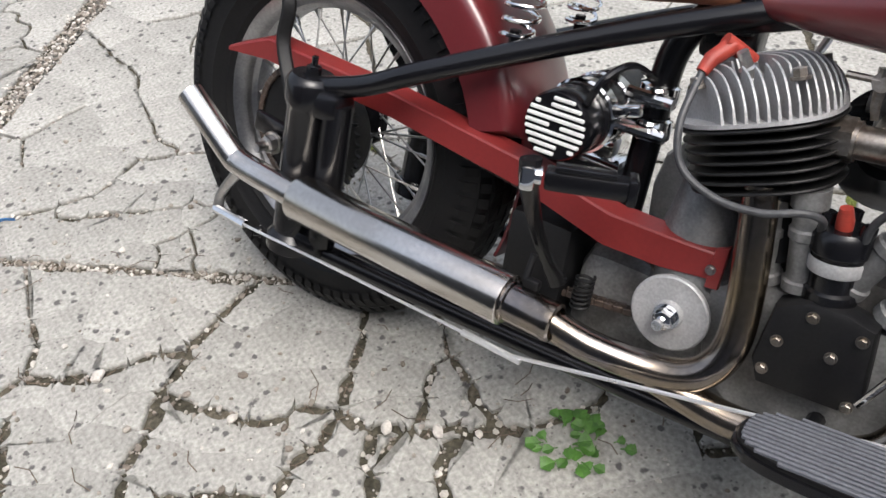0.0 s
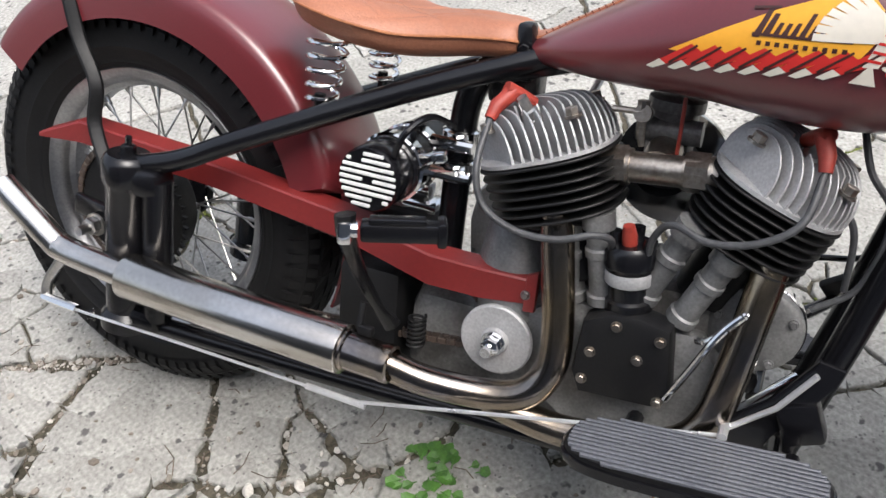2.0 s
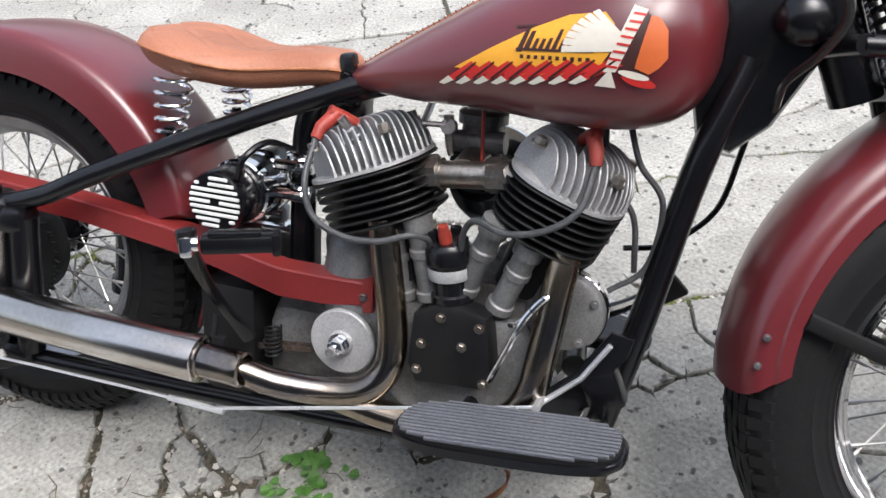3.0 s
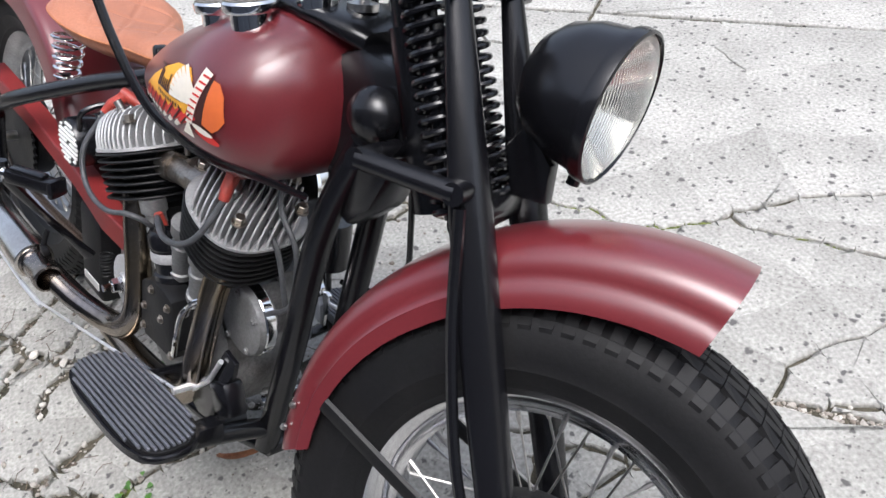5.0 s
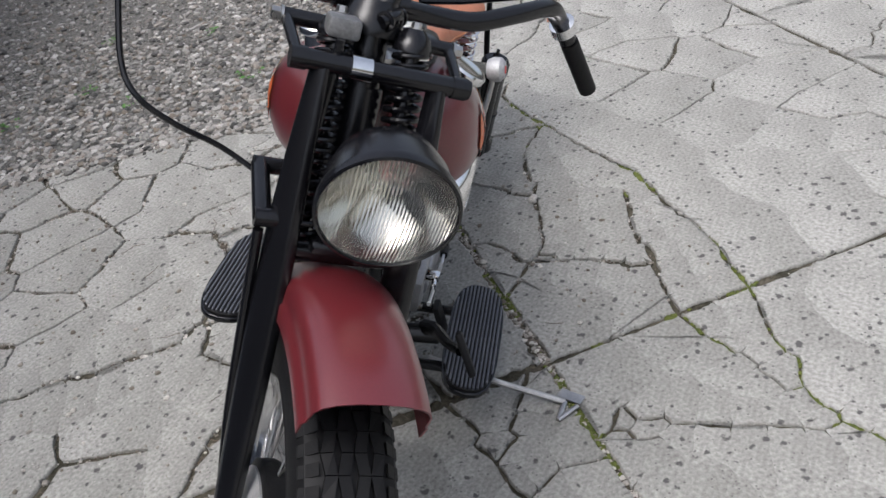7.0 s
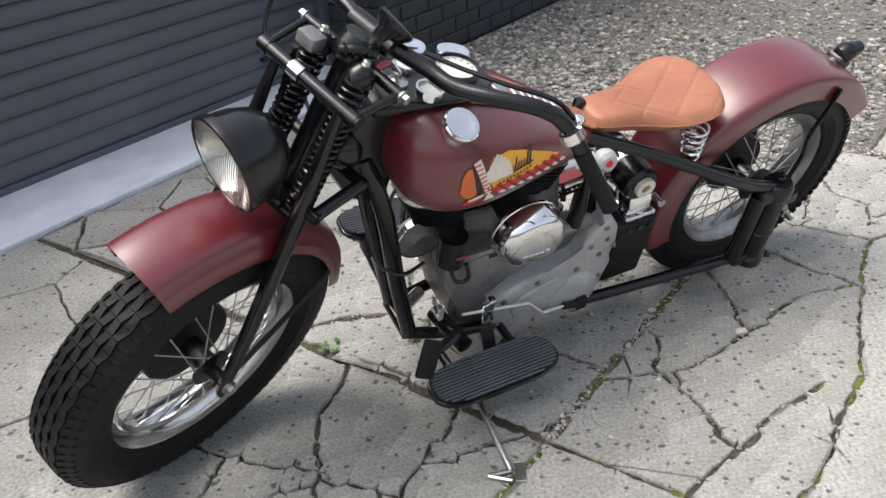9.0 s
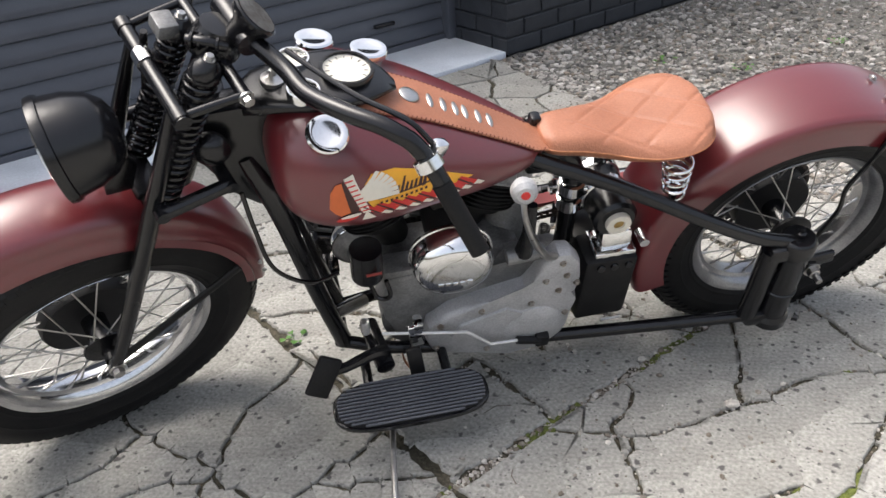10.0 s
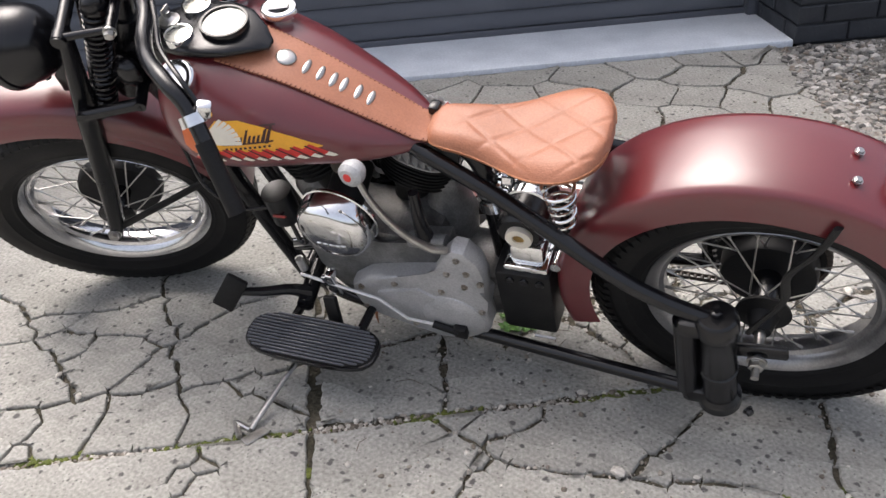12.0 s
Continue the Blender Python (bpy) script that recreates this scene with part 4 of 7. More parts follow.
def cylinder(name, m, sign, rx0, ry0):
    """A side-valve cylinder: finned iron barrel, domed and finned alloy head, plug with red cap. m: top of the barrel."""
    e = empty(name, bike)
    # barrel core and each fin
    bm = BM()
    loft(bm, [[m @ Vector((x * k, 0.012 + y * k, z)) for x, y in superoval(rx0 * 0.7, ry0 * 0.78, 2.2, 32)] for k, z in ((0.62, -0.17), (0.66, -0.1), (1.0, -0.088), (1.0, 0.0))])
    part("barrel", bm, BLACK_MATT, e, "black iron cylinder barrel")
    for k in range(7):
        z = -0.004 - k * 0.0118
        bm = BM()
        rx, ry = rx0 + 0.001 - 0.0008 * k, ry0 + 0.001 - 0.001 * k
        loft(bm, [[m @ Vector((x * s, y * s, z + dz)) for x, y in superoval(rx, ry, 2.7, 40)] for s, dz in ((0.7, -0.0022), (0.99, -0.0016), (1.0, 0), (0.99, 0.0016), (0.7, 0.0022))])
        part("fin", bm, BLACK_MATT, e)
    # head: low dome, then arched fins across it
    bm = BM()
    rings = []
    for z, s in ((0.0, 1.0), (0.005, 1.0), (0.006, 0.66), (0.028, 0.6), (0.037, 0.52), (0.042, 0.4), (0.044, 0.25)):
        rings.append([m @ Vector((x * s, y * s, z)) for x, y in superoval(rx0, ry0, 2.5, 48)])
    loft(bm, rings)
    h = part("head", bm, ALU, e, "grey cast aluminium finned cylinder head", smooth=40)
    # deep parallel fins, cast askew to catch the air from ahead
    n = 15
    ca, sa = math.cos(radians(FIN_TURN)), math.sin(radians(FIN_TURN))
    bolts = ((-0.055, -0.052), (0.055, -0.052), (-0.058, 0.045), (0.058, 0.045), (0.0, 0.066))

    def rho(x, y):
        return ((abs(x) / rx0) ** 2.5 + (abs(y) / ry0) ** 2.5) ** 0.4

    for k in range(n):
        u = (-1 + 2 * (k + 0.5) / n) * 0.9 * rx0

        def spot(w, u=u):
            v = u + 0.010 * (1 - (w / 0.085) ** 2) - 0.005
            return w * ca + v * sa, -w * sa + v * ca
        inside = [w for w in np.linspace(-0.11, 0.11, 221) if rho(*spot(w)) < 0.99]
        w0, w1 = float(min(inside)), float(max(inside))
        bm = BM()
        rings = []
        for i in range(25):
            w = w0 + (w1 - w0) * (0.5 - 0.5 * math.cos(math.pi * i / 24))
            x, y = spot(w)
            top = 0.012 + 0.056 * (1 - min(1.0, rho(x, y)) ** 4.0) ** 0.6
            if math.hypot(x, y + 0.03) < 0.021:
                top = min(top, 0.04)
            if any(math.hypot(x - a, y - b) < 0.011 for a, b in bolts):
                top = min(top, 0.043)
            rings.append([m @ Vector((x + dx * sa, y + dx * ca, z)) for dx, z in ((-0.0021, 0.004), (-0.0013, top - 0.001), (0.0, top), (0.0013, top - 0.001), (0.0021, 0.004))])
        loft(bm, rings)
        part("head_fin", bm, ALU, h, smooth=40)
    for x, y in bolts:
        bm = BM()
        bolt(bm, m @ Vector((x, y, 0.045)), m.to_3x3() @ Vector((0, 0, 1)), 0.008, 0.01)
        part("head_bolt", bm, NICKEL, h)
    # spark plug and cap
    p0 = m @ Vector((0.0, -0.03, 0.04))
    d = m.to_3x3() @ Vector((0.15 * sign, -0.35, 1)).normalized()
    bm = BM()
    lathe(bm, [(0.013, 0), (0.013, 0.008), (0.011, 0.01), (0.011, 0.02), (0.007, 0.022), (0.0065, 0.04), (0, 0.04)], p0, d, 12)
    part("spark_plug", bm, STEEL, h)
    return e, p0 + d * 0.028, d


REAR_TOP, FRONT_TOP = along((0.697, -0.076, 0.574), (-0.36, 0, 0.93)), along((0.972, -0.06, 0.581), (0.35, 0, 0.94))
rear_cyl, plug_r, plug_rd = cylinder("rear_cylinder", REAR_TOP, -1, 0.087, 0.083)
front_cyl, plug_f, plug_fd = cylinder("front_cylinder", FRONT_TOP, 1, 0.082, 0.083)


def plug_lead(parent, base, elbow, path):
    bm = BM()
    b, e = Vector(base), Vector(elbow)
    tube(bm, [b, b + (e - b) * 0.55, e], [0.008, 0.0095, 0.0095], 12, 1)
    tube(bm, [e + (b - e) * 0.25, e + (Vector(path[0]) - e) * 0.6, path[0]], [0.0105, 0.0095, 0.0075], 12, 1)
    part("plug_cap", bm, RED_RUBBER, parent, "red rubber plug cap")
    bm = BM()
    tube(bm, path, 0.0045, 10, 8)
    part("plug_lead", bm, WIRE, parent, "grey ignition cable")


plug_lead(rear_cyl, (0.668, -0.075, 0.628), (0.637, -0.1, 0.647), [(0.629, -0.125, 0.612), (0.632, -0.162, 0.56), (0.65, -0.172, 0.517), (0.695, -0.175, 0.497), (0.745, -0.172, 0.497), (0.785, -0.16, 0.508), (0.803, -0.14, 0.50), (0.803, -0.122, 0.48)])
plug_lead(front_cyl, (0.985, -0.075, 0.645), (1.007, -0.106, 0.664), [(1.012, -0.12, 0.625), (1.003, -0.152, 0.575), (0.965, -0.162, 0.545), (0.915, -0.162, 0.533), (0.872, -0.15, 0.54), (0.852, -0.135, 0.515), (0.848, -0.124, 0.48)])


def engine():
    bm = BM()
    lathe(bm, [(0, -0.085), (0.105, -0.085), (0.125, -0.075), (0.13, -0.055), (0.13, 0.07), (0, 0.07)], (0.83, 0, 0.275), (0, 1, 0), 48)
    box(bm, (0.3, 0.15, 0.16), pose(0.80, 0, 0.35), 0.03)
    box(bm, (0.22, 0.15, 0.16), pose(0.62, 0, 0.25), 0.04)
    c = part("crankcase", bm, ALU_OILY, bike, "grey cast aluminium engine case", smooth=40)
    # tappet tubes: light grey metal, the shade on them put into a darker aluminium
    for a, b in (((0.76, -0.09, 0.39), (0.735, -0.105, 0.50)), ((0.80, -0.1, 0.40), (0.778, -0.115, 0.525)), ((0.848, -0.1, 0.42), (0.893, -0.115, 0.535)), ((0.898, -0.095, 0.40), (0.942, -0.112, 0.51))):
        bm = BM()
        a, b = Vector(a), Vector(b)
        L = (b - a).length
        lathe(bm, [(0, 0), (0.02, 0), (0.02, 0.012), (0.0165, 0.014), (0.0165, L * 0.5), (0.019, L * 0.52), (0.019, L * 0.6), (0.0165, L * 0.62), (0.0165, L * 0.8), (0.021, L * 0.82), (0.021, L), (0, L)], a, b - a, 20)
        part("tappet_tube", bm, ALU_DARK, c)
    # gear case cover with magneto
    bm = BM()
    plate(bm, [(0.70, 0.355), (0.72, 0.25), (0.78, 0.20), (0.9, 0.195), (0.955, 0.26), (0.96, 0.34), (0.93, 0.385), (0.75, 0.39)], (0, -0.088, 0), (1, 0, 0), (0, 0, 1), 0.03, 0.008)
    part("timing_cover", bm, ALU_DARK, c, "grey cast timing cover")
    bm = BM()
    plate(bm, [(0.787, 0.385), (0.782, 0.31), (0.795, 0.282), (0.89, 0.29), (0.908, 0.315), (0.895, 0.40), (0.86, 0.408), (0.82, 0.405)], (0, -0.118, 0), (1, 0, 0), (0, 0, 1), 0.045, 0.008)
    k = part("magneto_box", bm, BLACK_MATT, c, "black oil pump and ignition housing")
    for x, z in ((0.862, 0.352), (0.803, 0.346), (0.798, 0.305), (0.896, 0.302), (0.885, 0.385), (0.83, 0.39)):
        bm = BM()
        bolt(bm, (x, -0.141, z), (0, -1, 0), 0.0055, 0.004)
        part("cover_bolt", bm, NICKEL, k)
    bm = BM()
    lathe(bm, [(0, 0), (0.03, 0), (0.03, 0.022), (0.026, 0.025), (0.026, 0.045), (0, 0.045)], (0.835, -0.105, 0.395), (-0.12, -0.05, 1), 24)
    d = part("distributor", bm, BLACK, c, "black distributor with a pale band")
    bm = BM()
    lathe(bm, [(0.0305, 0.046), (0.0315, 0.049), (0.0315, 0.06), (0.0305, 0.063)], (0.835, -0.105, 0.395), (-0.12, -0.05, 1), 24)
    part("band", bm, ALU, d)
    bm = BM()
    lathe(bm, [(0.029, 0.045), (0.03, 0.066), (0.033, 0.07), (0.033, 0.088), (0.027, 0.097), (0, 0.1)], (0.835, -0.105, 0.395), (-0.12, -0.05, 1), 24)
    for x, y in ((0.804, -0.115), (0.848, -0.122), (0.826, -0.085)):
        tube(bm, [(x, y, 0.47), (x, y, 0.505)], [0.0095, 0.008], 12, 1)
    part("cap", bm, BLACK, d)
    bm = BM()
    tube(bm, [(0.824, -0.118, 0.488), (0.822, -0.121, 0.503), (0.819, -0.124, 0.517)], [0.0095, 0.0095, 0.007], 12, 1)
    part("terminal_boot", bm, RED_RUBBER, d, "red rubber boot")
    # intake pipe and carburettor between the cylinders
    bm = BM()
    tube(bm, [(0.76, -0.082, 0.572), (0.905, -0.086, 0.588)], 0.019, 18, 1)
    tube(bm, [(0.83, -0.08, 0.58), (0.83, 0.05, 0.60)], 0.022, 16, 1)
    pipe = part("intake_manifold", bm, NICKEL, c, "dull nickel intake pipe")
    for x0, x1, z0, z1 in ((0.768, 0.798, 0.573, 0.577), (0.868, 0.894, 0.584, 0.587)):
        bm = BM()
        tube(bm, [(x0, -0.083, z0), (x1, -0.084, z1)], 0.0255, 6, 1)
        tube(bm, [(x0 - 0.004, -0.083, z0), (x1 + 0.004, -0.084, z1)], 0.0225, 18, 1)
        part("union_nut", bm, NICKEL, pipe, "worn hexagonal union nut")
    bm = BM()
    tube(bm, [(0.83, 0.0, 0.54), (0.83, 0.0, 0.655)], 0.03, 18, 1)
    lathe(bm, [(0, -0.01), (0.036, -0.008), (0.036, 0.006), (0.03, 0.01), (0, 0.012)], (0.83, 0.0, 0.645), (0, 0, 1), 20)
    tube(bm, [(0.79, -0.02, 0.61), (0.87, -0.02, 0.615)], 0.016, 14, 1)
    carb = part("carburettor", bm, ALU_OILY, c, "dark grimy carburettor body")
    bm = BM()
    tube(bm, [(0.80, -0.068, 0.655), (0.803, -0.069, 0.615), (0.807, -0.07, 0.60)], [0.0075, 0.0055, 0.004], 10, 1)
    lathe(bm, [(0, -0.006), (0.011, -0.006), (0.011, 0.006), (0, 0.006)], (0.802, -0.07, 0.64), (0, -1, 0.2), 12)
    tube(bm, [(0.765, -0.072, 0.64), (0.80, -0.072, 0.642)], 0.004, 8, 1)
    part("fuel_tap", bm, NICKEL, carb, "bright fuel tap with a small lever")
    bm = BM()
    tube(bm, [(0.846, -0.06, 0.665), (0.848, -0.062, 0.63), (0.849, -0.06, 0.59)], 0.0026, 8)
    part("red_wire", bm, RED_RUBBER, carb)
    bm = BM()
    lathe(bm, [(0, 0.0), (0.05, 0.0), (0.056, -0.004), (0.058, -0.012), (0.056, -0.03), (0.03, -0.05), (0, -0.05)], (0.985, -0.074, 0.40), (0, -1, 0), 36)
    for a in (0.5, 1.7, 2.9, 4.1, 5.3):
        bolt(bm, (0.985 + 0.047 * math.cos(a), -0.074, 0.40 + 0.047 * math.sin(a)), (0, -1, 0), 0.005, 0.004)
    lobe = part("case_lobe", bm, ALU_DARK, c, "round grey aluminium front case lobe")
    bm = BM()
    lathe(bm, [(0.0585, 0.0), (0.06, 0.002), (0.06, 0.016), (0.0585, 0.018)], (0.985, -0.06, 0.40), (0, 1, 0), 36)
    part("band", bm, CHROME, lobe, "bright metal band")
    bm = BM()
    tube(bm, [(0.99, -0.02, 0.235), (1.07, 0.05, 0.295)], 0.016, 14, 1)
    part("cross_tube", bm, CHROME, c, "short bright cross tube")
    for pts in ([(1.01, -0.05, 0.66), (1.02, -0.062, 0.60), (1.06, -0.06, 0.55), (1.07, -0.05, 0.47)], [(1.04, -0.05, 0.67), (1.06, -0.06, 0.62), (1.095, -0.055, 0.57), (1.085, -0.05, 0.48), (1.04, -0.06, 0.44)]):
        bm = BM()
        tube(bm, pts, 0.0042, 8, 8)
        part("cable", bm, WIRE, c, "grey control cable")
    # chrome oil lines
    for pts in ([(0.985, -0.12, 0.455), (0.965, -0.14, 0.44), (0.94, -0.14, 0.405), (0.925, -0.13, 0.395)], [(0.975, -0.115, 0.44), (0.95, -0.145, 0.42), (0.925, -0.145, 0.36), (0.905, -0.14, 0.31)]):
        bm = BM()
        tube(bm, pts, 0.0048, 10, 8)
        part("oil_line", bm, CHROME, c)
    # final drive disc on the right
    bm = BM()
    lathe(bm, [(0, 0), (0.05, 0), (0.0515, 0.002), (0.0515, 0.008), (0.049, 0.01), (0.02, 0.011), (0.018, 0.016), (0.012, 0.018), (0, 0.018)], (0.67, -0.108, 0.308), (0, -1, 0), 40)
    s = part("clutch_disc", bm, ALU, c, "round grey steel disc with a centre nut")
    bm = BM()
    bolt(bm, (0.67, -0.126, 0.308), (0, -1, 0), 0.013, 0.016)
    tube(bm, [(0.67, -0.13, 0.308), (0.67, -0.158, 0.308)], 0.007, 10, 1)
    part("centre_nut", bm, CHROME, s)
    bm = BM()
    lathe(bm, [(0, -0.1), (0.062, -0.1), (0.06, -0.04), (0.045, 0.0), (0.03, 0.05), (0.022, 0.07), (0, 0.072)], (0.662, -0.05, 0.435), (-0.15, 0, 1), 28)
    part("gearbox_cover", bm, ALU_DARK, c)
    return c


case = engine()


def generator():
    bm = BM()
    a = Vector((0.468, -0.13, 0.497))
    lathe(bm, [(0, 0.0), (0.043, 0.0), (0.046, 0.006), (0.046, 0.045), (0.044, 0.048), (0.044, 0.052), (0.047, 0.055), (0.047, 0.2), (0.04, 0.208), (0, 0.208)], a, (0, 1, 0), 40)
    g = part("generator", bm, BLACK, bike, "black cylindrical generator with a striped end cap")
    for k in range(9):
        z = -0.036 + 0.009 * k
        L = math.sqrt(max(0, 0.0425 ** 2 - z * z))
        bm = BM()
        gaps = [(-L, L)]
        if abs(z) < 0.008:
            gaps = [(-L, -0.008), (0.008, L)]
        elif k in (7, 8):
            gaps = [(-L, -0.026), (-0.01, L)] if L > 0.028 else [(-0.008, L)]
        elif k in (0, 1):
            gaps = [(-L, 0.008), (0.024, L)] if L > 0.026 else [(-L, 0.006)]
        for x0, x1 in gaps:
            box(bm, (x1 - x0, 0.004, 0.0048), pose(a.x + (x0 + x1) / 2, a.y - 0.001, a.z + z), 0.001, 1)
        part("cap_rib", bm, WHITE, g)
    bm = BM()
    for y in (-0.055, 0.0):
        lathe(bm, [(0.0475, -0.011), (0.051, -0.009), (0.051, 0.009), (0.0475, 0.011)], (a.x, y, a.z), (0, 1, 0), 36)
        box(bm, (0.045, 0.02, 0.016), pose(a.x + 0.058, y, a.z + 0.024, 0, -16, 0), 0.004)
    part("generator_strap", bm, CHROME, g, "chrome mounting strap")
    bm = BM()
    for z in (0.54, 0.495):
        lathe(bm, [(0.022, -0.015), (0.0275, -0.013), (0.0275, 0.013), (0.022, 0.015)], (0.545, 0, z), (0, 0, 1), 24)
        tube(bm, [(0.515, -0.034, z), (0.578, -0.034, z)], 0.009, 10, 1)
    part("tube_clamp", bm, CHROME, g, "chrome clamp")
    bm = BM()
    tube(bm, [(0.50, -0.12, 0.535), (0.515, -0.12, 0.57), (0.53, -0.08, 0.585), (0.545, -0.03, 0.565)], 0.005, 8)
    part("generator_cable", bm, BLACK, g)
    bm = BM()
    lathe(bm, [(0.012, 0), (0.026, 0), (0.027, 0.004), (0.026, 0.012), (0.012, 0.012)], (0.466, 0.078, 0.497), (0, 1, 0), 32, closed=True)
    part("end_ring", bm, DECAL_WHITE, g, "cream coloured end ring")
    bm = BM()
    lathe(bm, [(0, 0), (0.013, 0), (0.013, 0.008), (0, 0.008)], (0.466, 0.078, 0.497), (0, 1, 0), 16)
    part("end_nut", bm, BRASS, g)


generator()


def kick_starter():
    k = empty("kick_starter", bike)
    m = Matrix.Translation((0.568, -0.226, 0.482)) @ pose(0, 0, 0, 0, 0, 27) @ pose(0, 0, 0, 0, -2, 0)
    bm = BM()
    box(bm, (0.098, 0.03, 0.024), m, 0.005)
    box(bm, (0.012, 0.036, 0.032), m @ pose(0.05, 0, 0), 0.004)
    box(bm, (0.07, 0.02, 0.008), m @ pose(-0.004, -0.002, 0.0145), 0.003)
    part("pedal_rubber", bm, BLACK, k, "flat black kick pedal")
    bm = BM()
    tube(bm, [m @ Vector((-0.052, 0, 0)), m @ Vector((-0.066, 0, 0))], 0.011, 14, 1)
    box(bm, (0.018, 0.026, 0.03), m @ pose(-0.068, 0, -0.002), 0.005)
    part("pedal_joint", bm, CHROME, k, "bright pedal joint")
    bm = BM()
    tube(bm, [(0.508, -0.258, 0.50), (0.508, -0.25, 0.465), (0.505, -0.2, 0.39), (0.507, -0.15, 0.325), (0.515, -0.12, 0.285)], [0.014, 0.012, 0.009, 0.009, 0.014], 10, flat=0.6)
    part("crank_arm", bm, BLACK, k)


kick_starter()


def oil_box():
    bm = BM()
    box(bm, (0.10, 0.1, 0.19), pose(0.462, -0.05, 0.26, 0, 0, 0), 0.012)
    b = part("tool_box", bm, BLACK_MATT, bike, "black tool box behind the gearbox")
    bm = BM()
    box(bm, (0.07, 0.003, 0.016), pose(0.468, -0.102, 0.20), 0.001, 1)
    part("pale_plate", bm, WHITE, b)
    bm = BM()
    coil(bm, (0.545, -0.1, 0.25), (0.545, -0.1, 0.30), 0.012, 0.0022, 7)
    part("brake_spring", bm, BLACK_MATT, b)
    bm = BM()
    box(bm, (0.118, 0.09, 0.2), pose(0.467, 0.062, 0.302), 0.01)
    c = part("battery", bm, BLACK_MATT, bike, "black battery with a bright metal top clamp")
    bm = BM()
    box(bm, (0.092, 0.075, 0.02), pose(0.46, 0.062, 0.41), 0.006)
    box(bm, (0.07, 0.06, 0.045), pose(0.458, 0.055, 0.435, 12, 0, 0), 0.01)
    part("top_clamp", bm, CHROME, c)
    for x in (0.43, 0.462, 0.492):
        bm = BM()
        lathe(bm, [(0.009, 0), (0.009, 0.006), (0, 0.007)], (x, 0.1065, 0.385), (0, 1, 0), 12)
        part("cell_cap", bm, BLACK, c)
    bm = BM()
    tube(bm, [(0.46, 0.108, 0.188), (0.415, 0.108, 0.188)], 0.003, 6, 1)
    part("tray_rod", bm, STEEL, c)
    for x, z in ((0.398, 0.43),):
        bm = BM()
        tube(bm, [(x, 0.06, z), (x, 0.095, z)], 0.011, 12, 1)
        part("fitting", bm, CHROME, c)


oil_box()


def primary():
    bm = BM()
    out = [(0.875, 0.25), (0.868, 0.29), (0.82, 0.33), (0.74, 0.352), (0.66, 0.37), (0.645, 0.40), (0.628, 0.44), (0.6, 0.472), (0.572, 0.468), (0.548, 0.435), (0.54, 0.385), (0.545, 0.34), (0.558, 0.315), (0.552, 0.27), (0.549, 0.22), (0.565, 0.17), (0.6, 0.142), (0.64, 0.133), (0.68, 0.14), (0.74, 0.16), (0.83, 0.178), (0.862, 0.205)]
    plate(bm, out, (0, 0.1, 0), (1, 0, 0), (0, 0, 1), 0.05, 0.014)
    p = part("primary_cover", bm, ALU, bike, "grey cast aluminium primary drive cover")
    bm = BM()
    lathe(bm, [(0, 0.016), (0.04, 0.015), (0.062, 0.011), (0.074, 0.004), (0.078, -0.006), (0, -0.006)], (0.636, 0.124, 0.232), (0, 1, 0), 40)
    part("raised_panel", bm, ALU, p, "round raised clutch dome")
    bm = BM()
    plate(bm, [(0.82, 0.255), (0.8, 0.29), (0.7, 0.325), (0.66, 0.30), (0.7, 0.2), (0.8, 0.21)], (0, 0.125, 0), (1, 0, 0), (0, 0, 1), 0.014, 0.006)
    part("raised_panel", bm, ALU, p)
    for x, z in ((0.754, 0.325), (0.842, 0.292), (0.645, 0.325), (0.62, 0.395), (0.576, 0.405), (0.59, 0.447), (0.563, 0.272), (0.551, 0.375), (0.588, 0.357), (0.61, 0.155), (0.735, 0.178), (0.85, 0.215)):
        bm = BM()
        bolt(bm, (x, 0.125, z), (0, 1, 0), 0.0058, 0.005)
        part("cover_bolt", bm, NICKEL, p)
    bm = BM()
    plate(bm, [(0.955, 0.30), (0.965, 0.36), (0.945, 0.43), (0.88, 0.435), (0.78, 0.40), (0.69, 0.43), (0.62, 0.45), (0.62, 0.34), (0.75, 0.2), (0.93, 0.22)], (0, 0.06, 0), (1, 0, 0), (0, 0, 1), 0.05, 0.012)
    part("inner_case", bm, ALU_DARK, p, "duller grey inner case half")
    bm = BM()
    box(bm, (0.1, 0.06, 0.07), pose(0.905, 0.05, 0.41), 0.015)
    part("case_boss", bm, ALU_DARK, p)
    bm = BM()
    tube(bm, [(0.70, 0.09, 0.45), (0.62, 0.09, 0.455)], 0.017, 12, 1)
    part("case_tube", bm, ALU_DARK, p)
    bm = BM()
    lathe(bm, [(0, 0.056), (0.042, 0.055), (0.06, 0.052), (0.071, 0.045), (0.078, 0.03), (0.08, 0.012), (0.0805, 0), (0.083, -0.002), (0.082, -0.008), (0, -0.01)], (0.825, 0.12, 0.528), (0.04, 1, -0.06), 56)
    a = part("air_cleaner", bm, CHROME, bike, "polished chrome round air cleaner cover")
    # the raised script is only hinted at by plain bars
    m = along((0.825, 0.1245, 0.528), (0.04, 1, -0.06), (0, 0, 1))
    for k in range(5):
        bm = BM()
        box(bm, (0.011, 0.009 if k else 0.016, 0.0025), m @ pose(0.028 - k * 0.014, -0.022, 0.0515), 0.001, 1)
        part("bar", bm, CHROME, a)
    bm = BM()
    tube(bm, [(0.828, 0.0, 0.56), (0.826, 0.115, 0.53)], 0.04, 20, 1)
    part("intake_horn", bm, BLACK_MATT, a)
    # gear change lever
    g = empty("gear_lever", bike)
    bm = BM()
